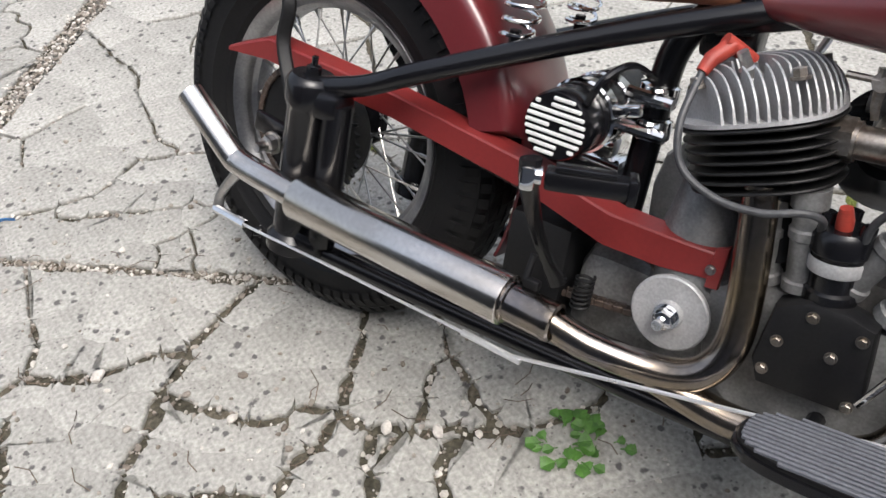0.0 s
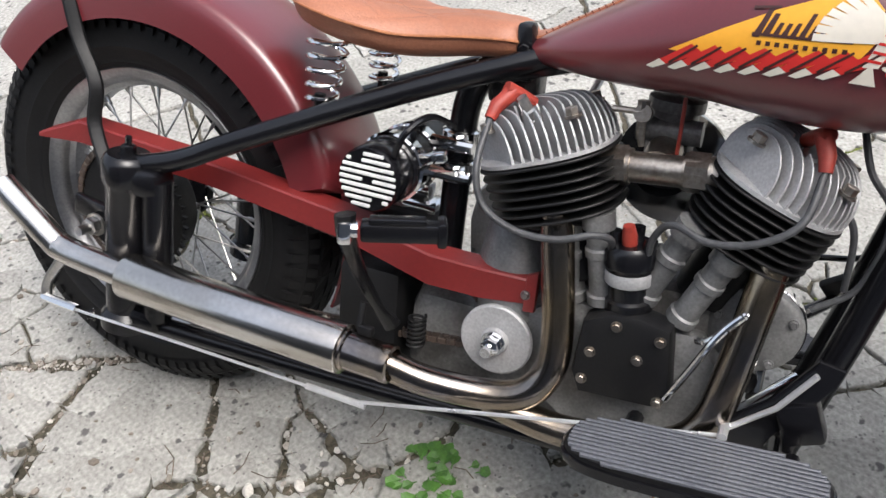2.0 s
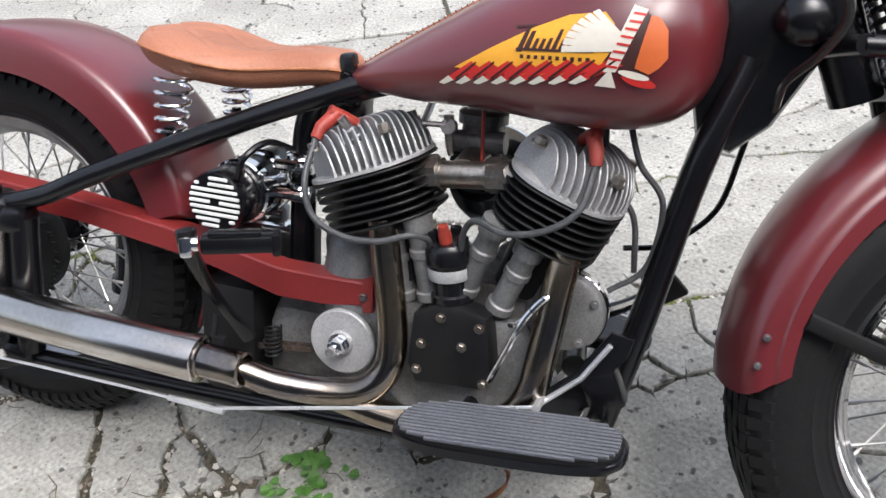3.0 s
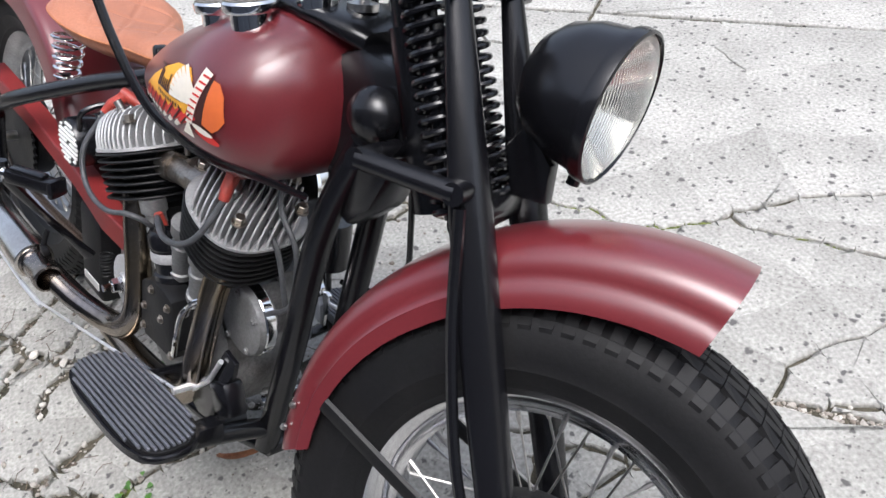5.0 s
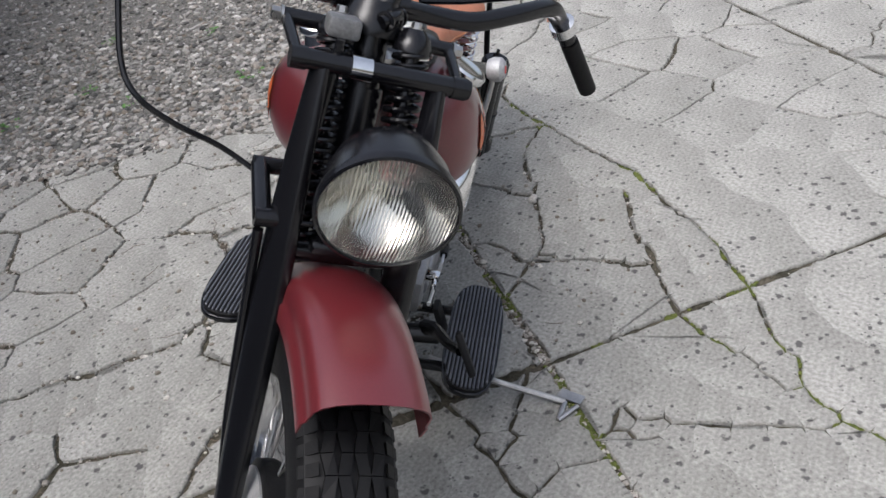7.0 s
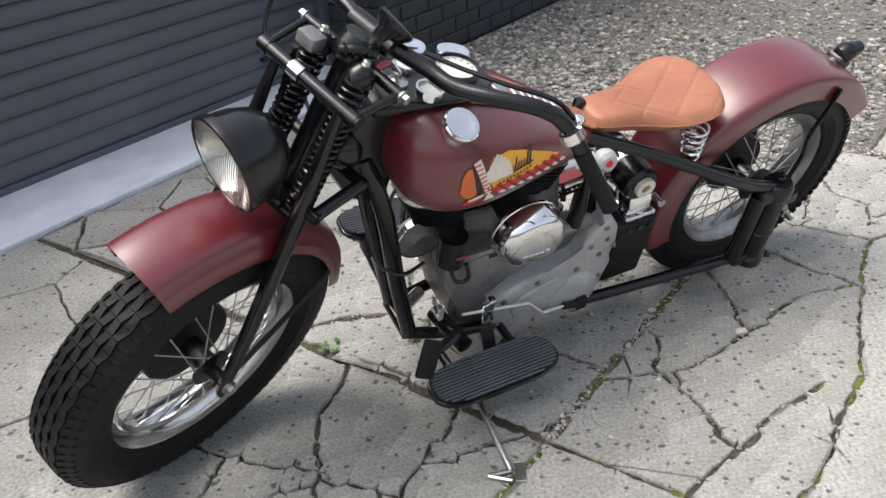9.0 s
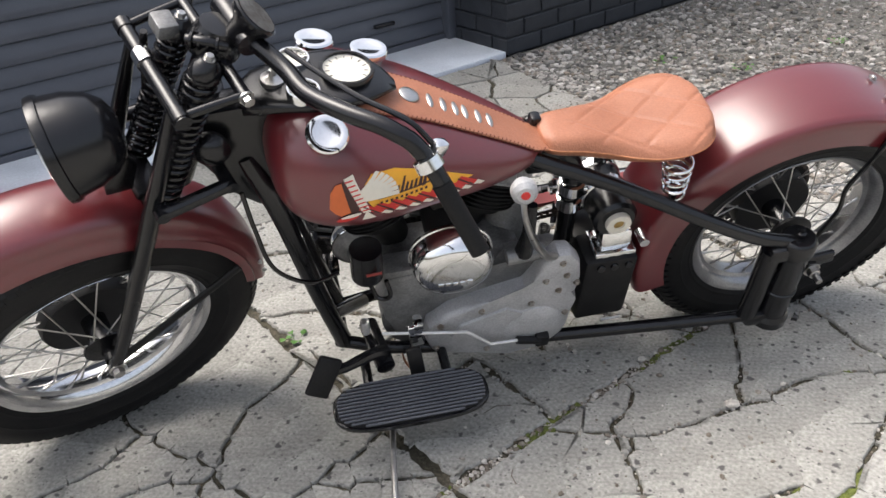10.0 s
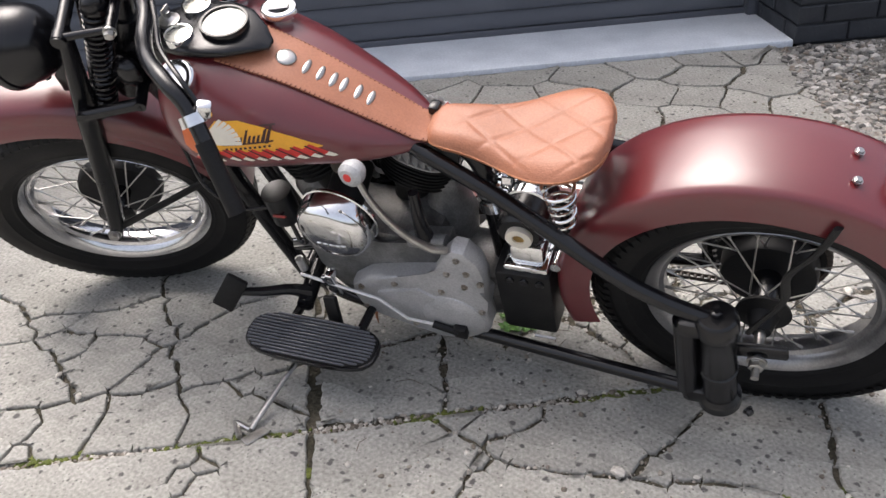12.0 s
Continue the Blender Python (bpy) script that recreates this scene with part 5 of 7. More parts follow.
    tube(bm, [(0.712, 0.17, 0.72), (0.70, 0.168, 0.65), (0.672, 0.16, 0.57), (0.635, 0.14, 0.50), (0.61, 0.12, 0.47)], [0.0055, 0.006, 0.007, 0.009, 0.009], 10)
    part("lever", bm, STEEL, g)
    bm = BM()
    lathe(bm, [(0, -0.018), (0.018, -0.016), (0.024, -0.004), (0.023, 0.01), (0.015, 0.018), (0, 0.019)], (0.713, 0.172, 0.735), (0.1, 1, 0.25), 24)
    kn = part("knob", bm, ALU, g, "pale grey round shift knob")
    bm = BM()
    lathe(bm, [(0, 0.0195), (0.0075, 0.0192), (0.0085, 0.0182)], (0.713, 0.172, 0.735), (0.1, 1, 0.25), 20)
    part("knob_badge", bm, DECAL_RED, kn)
    bm = BM()
    tube(bm, [(0.665, 0.09, 0.46), (0.662, 0.095, 0.52), (0.66, 0.09, 0.60)], [0.02, 0.014, 0.01], 12)
    part("shifter_tower", bm, BLACK, g)
    # horn and wiring at the front left of the engine
    h = empty("ignition_coil", bike)
    bm = BM()
    tube(bm, [(0.985, 0.085, 0.46), (0.985, 0.085, 0.54)], 0.032, 20, 1)
    part("body", bm, BLACK, h, "black coil beside the front cylinder")
    bm = BM()
    tube(bm, [(0.985, 0.085, 0.45), (0.97, 0.1, 0.40), (0.945, 0.11, 0.41), (0.95, 0.1, 0.45)], 0.005, 8)
    part("cable", bm, BLACK, h)
    bm = BM()
    tube(bm, [(0.96, 0.118, 0.5), (0.99, 0.118, 0.498)], 0.003, 6, 1)
    part("red_wire", bm, RED_RUBBER, h)


primary()


def footboard(s, c, tilt):
    m = Matrix.Translation(c) @ pose(0, 0, 0, 0, tilt, 0)
    f = empty("footboard", bike)
    f["label"] = "black oval footboard with ribbed rubber mat"
    def outline(rx, ry):
        return superoval(rx, ry, 3.2, 48)
    bm = BM()
    plate(bm, outline(0.152 if s < 0 else 0.163, 0.057), (0, 0, 0), (1, 0, 0), (0, 1, 0), 0.012, 0.004)
    bm.transform(m)
    part("plate", bm, BLACK, f)
    bm = BM()
    plate(bm, outline(0.147 if s < 0 else 0.158, 0.052), (0, 0, 0.0085), (1, 0, 0), (0, 1, 0), 0.007, 0.002)
    bm.transform(m)
    # near-black mat below pale ribs: groove shade and rib sheen are painted in
    mat_ = part("rubber_mat", bm, RUBBER, f)
    for i in range(13):
        y = -0.048 + i * 0.008
        L = (0.143 if s < 0 else 0.154) * (1 - (abs(y) / 0.053) ** 3.2) ** (1 / 3.2)
        bm = BM()
        box(bm, (2 * L, 0.0046, 0.0055), m @ pose(0, y, 0.0135), 0.0012, 1)
        part("rib", bm, RIB_SHEEN, mat_)
    for dx in (-0.09, 0.08):
        bm = BM()
        tube(bm, [m @ Vector((dx, 0, -0.008)), m @ Vector((dx, -s * 0.05, -0.02)), m @ Vector((dx, -s * 0.14, -0.03))], 0.011, 10)
        part("bracket", bm, BLACK, f)
    return f


board_l, board_r = footboard(1, (0.93, 0.252, 0.233), 0), footboard(-1, (0.958, -0.232, 0.286), -6)


def controls():
    # right: brake arm, rod and lever
    k = empty("brake_linkage", bike)
    bm = BM()
    plate(bm, [(0.955, 0.30), (0.945, 0.275), (0.985, 0.25), (1.02, 0.262), (1.03, 0.30), (1.085, 0.385), (1.09, 0.41), (1.06, 0.415), (1.02, 0.345), (0.985, 0.31)], (0, -0.135, 0), (1, 0, 0), (0, 0, 1), 0.008, 0.002)
    part("brake_arm", bm, BLACK, k)
    bm = BM()
    tube(bm, [(1.05, -0.05, 0.23), (1.055, -0.12, 0.255), (1.055, -0.2, 0.275)], 0.016, 12)
    box(bm, (0.05, 0.035, 0.055), pose(1.06, -0.13, 0.33, 0, -25, 0), 0.008)
    box(bm, (0.035, 0.05, 0.03), pose(1.055, -0.165, 0.275, 0, -10, 0), 0.006)
    part("pedal_pivot", bm, BLACK, k, "black brake pedal pivot block")
    bm = BM()
    tube(bm, [(0.978, -0.142, 0.293), (1.03, -0.145, 0.345), (1.062, -0.145, 0.40)], 0.004, 8, 1)
    part("bright_edge", bm, BRIGHT, k)
    bm = BM()
    tube(bm, [(0.98, -0.172, 0.304), (0.5, -0.222, 0.21)], 0.0027, 8)
    tube(bm, [(0.98, -0.13, 0.302), (0.98, -0.178, 0.304)], 0.006, 8, 1)
    tube(bm, [(0.5, -0.222, 0.21), (0.44, -0.225, 0.215), (0.2, -0.218, 0.207), (0.0, -0.208, 0.195), (-0.068, -0.204, 0.195)], 0.0023, 8)
    part("brake_rod", bm, BRIGHT, k, "thin bright brake rod")
    bm = BM()
    tube(bm, [(0.53, -0.219, 0.21), (0.44, -0.225, 0.215)], 0.0048, 8, 1)
    part("rod_joint", bm, BRIGHT, k)
    bm = BM()
    tube(bm, [(0.0, -0.206, 0.195), (-0.075, -0.202, 0.195)], 0.0075, 8, 1)
    part("rod_clevis", bm, CHROME, k)
    bm = BM()
    tube(bm, [(-0.072, -0.2, 0.195), (-0.066, -0.197, 0.225), (-0.033, -0.19, 0.275)], [0.009, 0.008, 0.01], 8, flat=0.5)
    part("drum_lever", bm, STEEL, k)
    bm = BM()
    box(bm, (0.09, 0.03, 0.012), pose(0.86, -0.15, 0.232, 0, -18, 0), 0.003)
    for x in (0.83, 0.885):
        bolt(bm, (x, -0.155, 0.24 + (x - 0.86) * 0.3), (0, -0.4, 1), 0.007, 0.006)
    part("pipe_bracket", bm, STEEL, k)
    # left: pedal, rod and side stand
    p = empty("clutch_pedal", bike)
    bm = BM()
    box(bm, (0.05, 0.014, 0.085), pose(1.10, 0.235, 0.352) @ pose(0, 0, 0, 0, -36, 0) @ pose(0, 0, 0, 32, 0, 0), 0.005)
    part("pedal_pad", bm, RUBBER, p)
    bm = BM()
    tube(bm, [(1.09, 0.225, 0.345), (1.05, 0.20, 0.32), (1.0, 0.17, 0.30), (0.97, 0.15, 0.27)], [0.009, 0.011, 0.013, 0.018], 10)
    tube(bm, [(0.99, 0.06, 0.255), (0.97, 0.18, 0.26)], 0.02, 14, 1)
    part("pedal_arm", bm, BLACK, p)
    bm = BM()
    box(bm, (0.032, 0.014, 0.085), pose(0.905, 0.175, 0.245, 20, 6, 0), 0.004)
    part("heel_lever", bm, BLACK_MATT, p)
    bm = BM()
    box(bm, (0.03, 0.012, 0.07), pose(0.9, 0.146, 0.31, 0, 6, 0), 0.004)
    box(bm, (0.02, 0.03, 0.02), pose(0.895, 0.14, 0.345), 0.004)
    part("clevis", bm, CHROME, p, "bright pedal clevis")
    bm = BM()
    coil(bm, (1.0, 0.1, 0.285), (1.0, 0.1, 0.325), 0.008, 0.0022, 6)
    part("return_spring", bm, STEEL, p)
    bm = BM()
    tube(bm, [(0.97, 0.146, 0.335), (0.86, 0.15, 0.312), (0.79, 0.15, 0.294), (0.735, 0.15, 0.232), (0.672, 0.15, 0.228)], 0.0038, 10, 1)
    part("clutch_rod", bm, BRIGHT, p, "bright cranked clutch rod")
    bm = BM()
    tube(bm, [(0.675, 0.15, 0.228), (0.62, 0.15, 0.212)], 0.009, 8, 1)
    box(bm, (0.03, 0.02, 0.035), pose(0.615, 0.145, 0.21), 0.004)
    part("rod_end", bm, BLACK_MATT, p)
    s = empty("side_stand", bike)
    inv = BIKE.inverted()
    foot = inv @ Vector((0.128, -0.018, 0.006))
    top = Vector((0.955, 0.17, 0.17))
    bm = BM()
    tube(bm, [top, top + (foot - top) * 0.5 + Vector((0.004, 0, 0)), foot], [0.009, 0.0065, 0.007], 10)
    part("leg", bm, STEEL, s, "bright steel side stand leg")
    bm = BM()
    for a, b in (((0.128, -0.018, 0.006), (0.165, -0.05, 0.005)), ((0.165, -0.05, 0.005), (0.15, 0.0, 0.005))):
        tube(bm, [inv @ Vector(a), inv @ Vector(b)], 0.006, 8, 1)
    box(bm, (0.055, 0.025, 0.004), inv @ pose(0.118, 0.0, 0.0035, 0, 0, 35), 0.001, 1)
    part("foot", bm, STEEL, s)


controls()


def exhaust():
    e = empty("exhaust", bike)
    bm = BM()
    tube(bm, [(0.728, -0.118, 0.51), (0.738, -0.123, 0.46), (0.755, -0.13, 0.36), (0.755, -0.138, 0.30), (0.73, -0.148, 0.262), (0.68, -0.155, 0.246), (0.60, -0.18, 0.254), (0.54, -0.2, 0.275), (0.50, -0.211, 0.284)], 0.0215, 20)
    part("rear_header_pipe", bm, HEATED, e, "heat tinted steel exhaust pipe")
    bm = BM()
    tube(bm, [(0.985, -0.105, 0.50), (0.982, -0.115, 0.46), (0.972, -0.13, 0.36), (0.962, -0.135, 0.30), (0.935, -0.14, 0.258), (0.88, -0.142, 0.235), (0.78, -0.145, 0.22), (0.68, -0.15, 0.235)], 0.0215, 20)
    part("front_header_pipe", bm, HEATED, e, "heat tinted steel exhaust pipe")
    for x, z in ((0.722, 0.505), (0.986, 0.505)):
        bm = BM()
        lathe(bm, [(0.02, -0.02), (0.03, -0.02), (0.03, 0.012), (0.02, 0.012)], (x, -0.09, z), (0, -0.3, 1), 20)
        part("port_flange", bm, BLACK_MATT, e)
    a, b = Vector((0.504, -0.212, 0.284)), Vector((0.117, -0.212, 0.29))
    d = b - a
    L = d.length
    bm = BM()
    lathe(bm, [(0.02, 0.011), (0.033, 0.012), (0.035, 0.013), (0.0355, 0.016), (0.0355, L - 0.004), (0.034, L - 0.001), (0.02, L)], a, d, 36)
    part("muffler", bm, EXHAUST, e, "brushed stainless steel silencer")
    bm = BM()
    lathe(bm, [(0.022, -0.06), (0.0262, -0.058), (0.0272, -0.05), (0.0262, -0.046), (0.0262, 0.006), (0.03, 0.008), (0.03, 0.016)], a, d, 28)
    sleeve = part("sleeve", bm, HEATED, e, "brown heat tinted pipe sleeve")
    bm = BM()
    box(bm, (0.022, 0.012, 0.014), pose(0.515, -0.2, 0.315), 0.003)
    tube(bm, [(0.505, -0.2, 0.318), (0.505, -0.19, 0.35)], 0.005, 8, 1)
    part("clamp", bm, BLACK_MATT, sleeve)
    bm = BM()
    tail = [(0.12, -0.212, 0.29), (0.02, -0.212, 0.298), (-0.012, -0.212, 0.303), (-0.03, -0.212, 0.312), (-0.125, -0.212, 0.381)]
    tube(bm, tail, 0.0215, 20)
    t = part("tail_pipe", bm, EXHAUST, e, "steel tail pipe turned upwards")
    # the pipe ends solid; a flat black disc paints the shade of its hollow
    bm = BM()
    q = (Vector(tail[-1]) - Vector(tail[-2])).normalized()
    lathe(bm, [(0, -0.002), (0.0185, 0.0006)], Vector(tail[-1]) + q * 0.0006, q, 20)
    part("pipe_mouth", bm, BLACK_MATT, t)


exhaust()


def forks():
    f = empty("girder_fork", bike)
    f["label"] = "black girder front fork with coil springs"
    for s in (-1, 1):
        bm = BM()
        tube(bm, [(0.09, s * 0.075, 0.0), (0.083, s * 0.08, -0.12), (0.076, s * 0.084, -0.25), (0.068, s * 0.088, -0.45), (0.064, s * 0.092, -0.62), (0.068, s * 0.094, -0.70)], [0.0135, 0.02, 0.0255, 0.025, 0.021, 0.016], 18, 4, flat=0.62, m=FORK)
        b = part("fork_blade", bm, BLACK, f)
        bm = BM()
        ax = FORK.to_3x3() @ Vector((0, s, 0))
        bolt(bm, FORK @ (FRONT_HUB + Vector((0, s * 0.108, 0))), ax, 0.012, 0.012)
        part("axle_nut", bm, STEEL, b)
        bm = BM()
        tube(bm, [FRONT_HUB + Vector((0, s * 0.05, 0)), FRONT_HUB + Vector((0, s * 0.114, 0))], 0.009, 12, 1, m=FORK)
        part("axle", bm, STEEL, b)
        bm = BM()
        tube(bm, [(0.077, s * 0.08, -0.205), (0.077, s * 0.122, -0.205)], 0.0125, 14, 1, m=FORK)
        part("pivot_bolt", bm, BLACK, b)
        bm = BM()
        tube(bm, [(0.077, s * 0.112, -0.205), (-0.033, s * 0.108, -0.16)], 0.0125, 14, 1, m=FORK)
        tube(bm, [(-0.033, s * 0.02, -0.16), (-0.033, s * 0.118, -0.16)], 0.012, 12, 1, m=FORK)
        part("lower_link", bm, BLACK, f)
        bm = BM()
        tube(bm, [(0.09, s * 0.104, 0.0), (0.045, s * 0.108, 0.022), (0.0, s * 0.112, 0.042)], 0.0075, 12, 1, m=FORK)
        tube(bm, [(0.0, s * 0.02, 0.042), (0.0, s * 0.118, 0.042)], 0.0105, 12, 1, m=FORK)
        part("upper_link", bm, BLACK, f)
        bm = BM()
        bolt(bm, FORK @ Vector((0.0, s * 0.118, 0.042)), ax, 0.009, 0.012)
        part("link_nut", bm, STEEL, f)
        bm = BM()
        coil(bm, (0.035, s * 0.05, 0.035), (0.045, s * 0.056, -0.23), 0.022, 0.004, 19, FORK)
        part("spring", bm, BLACK, f, "black coil spring")
        bm = BM()
        tube(bm, [(0.035, s * 0.05, 0.05), (0.045, s * 0.056, -0.24)], 0.012, 12, 1, m=FORK)
        part("spring_rod", bm, BLACK, f)
    bm = BM()
    tube(bm, [(0.09, -0.108, 0.0), (0.09, 0.118, 0.0)], 0.0128, 18, 1, m=FORK)
    for s in (-1, 1):
        tube(bm, [(0.09, s * 0.094, 0.0), (0.09, s * 0.114, 0.0)], 0.0145, 18, 1, m=FORK)
    part("top_bridge", bm, BLACK, f)
    bm = BM()
    tube(bm, [(0.09, -0.04, 0), (0.09, -0.014, 0)], 0.0158, 22, 1, m=FORK)
    part("clamp", bm, CHROME, f, "bright metal clamp")
    bm = BM()
    tube(bm, [(0.06, -0.078, -0.245), (0.06, 0.078, -0.245)], 0.016, 14, 1, m=FORK)
    box(bm, (0.05, 0.09, 0.02), FORK @ pose(0.06, 0, -0.235), 0.006)
    part("lower_yoke", bm, BLACK, f)
    bm = BM()
    tube(bm, [(0.0, 0, 0.06), (0.0, 0, -0.2)], 0.026, 18, 1, m=FORK)
    lathe(bm, [(0, 0), (0.042, 0), (0.044, 0.01), (0.036, 0.03), (0.03, 0.045), (0, 0.048)], FORK @ Vector((0, 0, 0.04)), FORK.to_3x3() @ Vector((0, 0, 1)), 28)
    part("steering_stem", bm, BLACK, f)
    bm = BM()
    box(bm, (0.034, 0.042, 0.026), FORK @ pose(0.058, -0.05, 0.045, 0, 10, 0), 0.005)
    part("switch_box", bm, ALU_DARK, f, "small grey box on the fork top")
    for s in (-1, 1):
        bm = BM()
        lathe(bm, [(0, 0.026), (0.012, 0.024), (0.02, 0.016), (0.026, 0.004), (0.026, -0.006), (0, -0.006)], FORK @ Vector((0.034, s * 0.05, 0.036)), FORK.to_3x3() @ Vector((0, 0, 1)), 22)
        cap = part("spring_cap", bm, BLACK, f)
        bm = BM()
        bolt(bm, FORK @ Vector((0.034, s * 0.05, 0.06)), FORK.to_3x3() @ Vector((0, 0, 1)), 0.007, 0.008)
        part("cap_nut", bm, STEEL, cap)
    bm = BM()
    tube(bm, [(0.045, 0.0, 0.058), (0.03, 0.022, 0.07), (0.0, 0.035, 0.07)], 0.009, 12, m=FORK)
    for k in range(4):
        lathe(bm, [(0.009, -0.003), (0.0135, -0.002), (0.0135, 0.002), (0.009, 0.003)], FORK @ Vector((0.042 - 0.01 * k, 0.006 + 0.008 * k, 0.061 + 0.003 * k)), FORK.to_3x3() @ Vector((-0.75, 0.6, 0.25)), 16)
    part("ride_control", bm, BLACK, f, "black friction damper rod with collars")
    bm = BM()
    tube(bm, [(0.085, -0.055, 0.03), (0.055, -0.06, -0.1), (0.03, -0.065, -0.22)], 0.006, 10, m=FORK)
    part("damper_rod", bm, BLACK, f)
    # brake cable down the right blade
    bm = BM()
    tube(bm, [(0.08, -0.115, -0.22), (0.05, -0.11, -0.35), (0.03, -0.105, -0.5), (0.03, -0.098, -0.61)], 0.007, 10, m=FORK)
    part("brake_stay", bm, BLACK, f)
    return f


fork = forks()


def headlight():
    m = FORK @ pose(0.2196, 0.004, -0.1444, 0, 0, -6.7) @ pose(0, 0, 0, 0, 29, 0)
    o, ax = m.translation, m.to_3x3() @ Vector((1, 0, 0))
    bm = BM()
    lathe(bm, [(0, -0.125), (0.03, -0.123), (0.055, -0.113), (0.076, -0.09), (0.089, -0.055), (0.0945, -0.016), (0.0985, -0.014), (0.1005, -0.006), (0.0995, 0.004), (0.0955, 0.006), (0.0925, 0.0), (0.088, -0.045), (0.05, -0.1), (0, -0.115)], o, ax, 56)
    h = part("headlight", bm, BLACK, bike, "black headlamp with fluted glass")
    bm = BM()
    prof = [(0.0925 * t, -0.078 + 0.078 * t * t) for t in np.linspace(0.02, 1, 14)]
    lathe(bm, [(0, -0.078)] + prof, o, ax, 48)
    r = part("reflector", bm, REFLECTOR, h)
    bm = BM()
    tube(bm, [m @ Vector((-0.078, 0, 0)), m @ Vector((-0.05, 0, 0))], 0.009, 12, 1)
    part("bulb", bm, WHITE, r)
    # lens with vertical flutes
    bm = BM()
    n = 72
    front, back = [], []
    for i in range(n + 1):
        y = -0.0935 + 0.187 * i / n
        col_f, col_b = [], []
        zmax = math.sqrt(max(0, 0.0935 ** 2 - y * y))
        for k in range(17):
            z = zmax * (-1 + 2 * k / 16)
            dome = 0.018 * (1 - (y * y + z * z) / 0.0935 ** 2)
            rib = 0.0009 * (i % 2)
            col_f.append(bm.verts.new(m @ Vector((0.003 + dome, y, z))))
            col_b.append(bm.verts.new(m @ Vector((dome - rib, y, z))))
        front.append(col_f)
        back.append(col_b)
    for i in range(n):
        for k in range(16):
            bm.faces.new((front[i][k], front[i + 1][k], front[i + 1][k + 1], front[i][k + 1]))
            bm.faces.new((back[i][k], back[i][k + 1], back[i + 1][k + 1], back[i + 1][k]))
        for k in (0, 16):
            bm.faces.new((front[i][k], back[i][k], back[i + 1][k], front[i + 1][k]))
    g = part("lens", bm, GLASS, h, "fluted glass lens", smooth=25)
    g.visible_shadow = False
    bm = BM()
    plate(bm, [(-0.1, -0.06), (-0.05, -0.1), (-0.04, -0.15), (-0.09, -0.16), (-0.12, -0.1)], m @ Vector((0, 0, 0)), m.to_3x3() @ Vector((1, 0, 0)), m.to_3x3() @ Vector((0, 0, 1)), 0.03, 0.006)
    part("bracket", bm, BLACK, h)
    bm = BM()
    lathe(bm, [(0, 0), (0.009, 0.002), (0.009, 0.014), (0, 0.016)], m @ Vector((-0.02, 0, -0.098)), m.to_3x3() @ Vector((0, 0, -1)), 12)
    part("adjuster", bm, BLACK, h)
    h.matrix_basis = Matrix.Translation(o) @ Matrix.Scale(0.86, 4) @ Matrix.Translation(-o)
    return h


lamp = headlight()


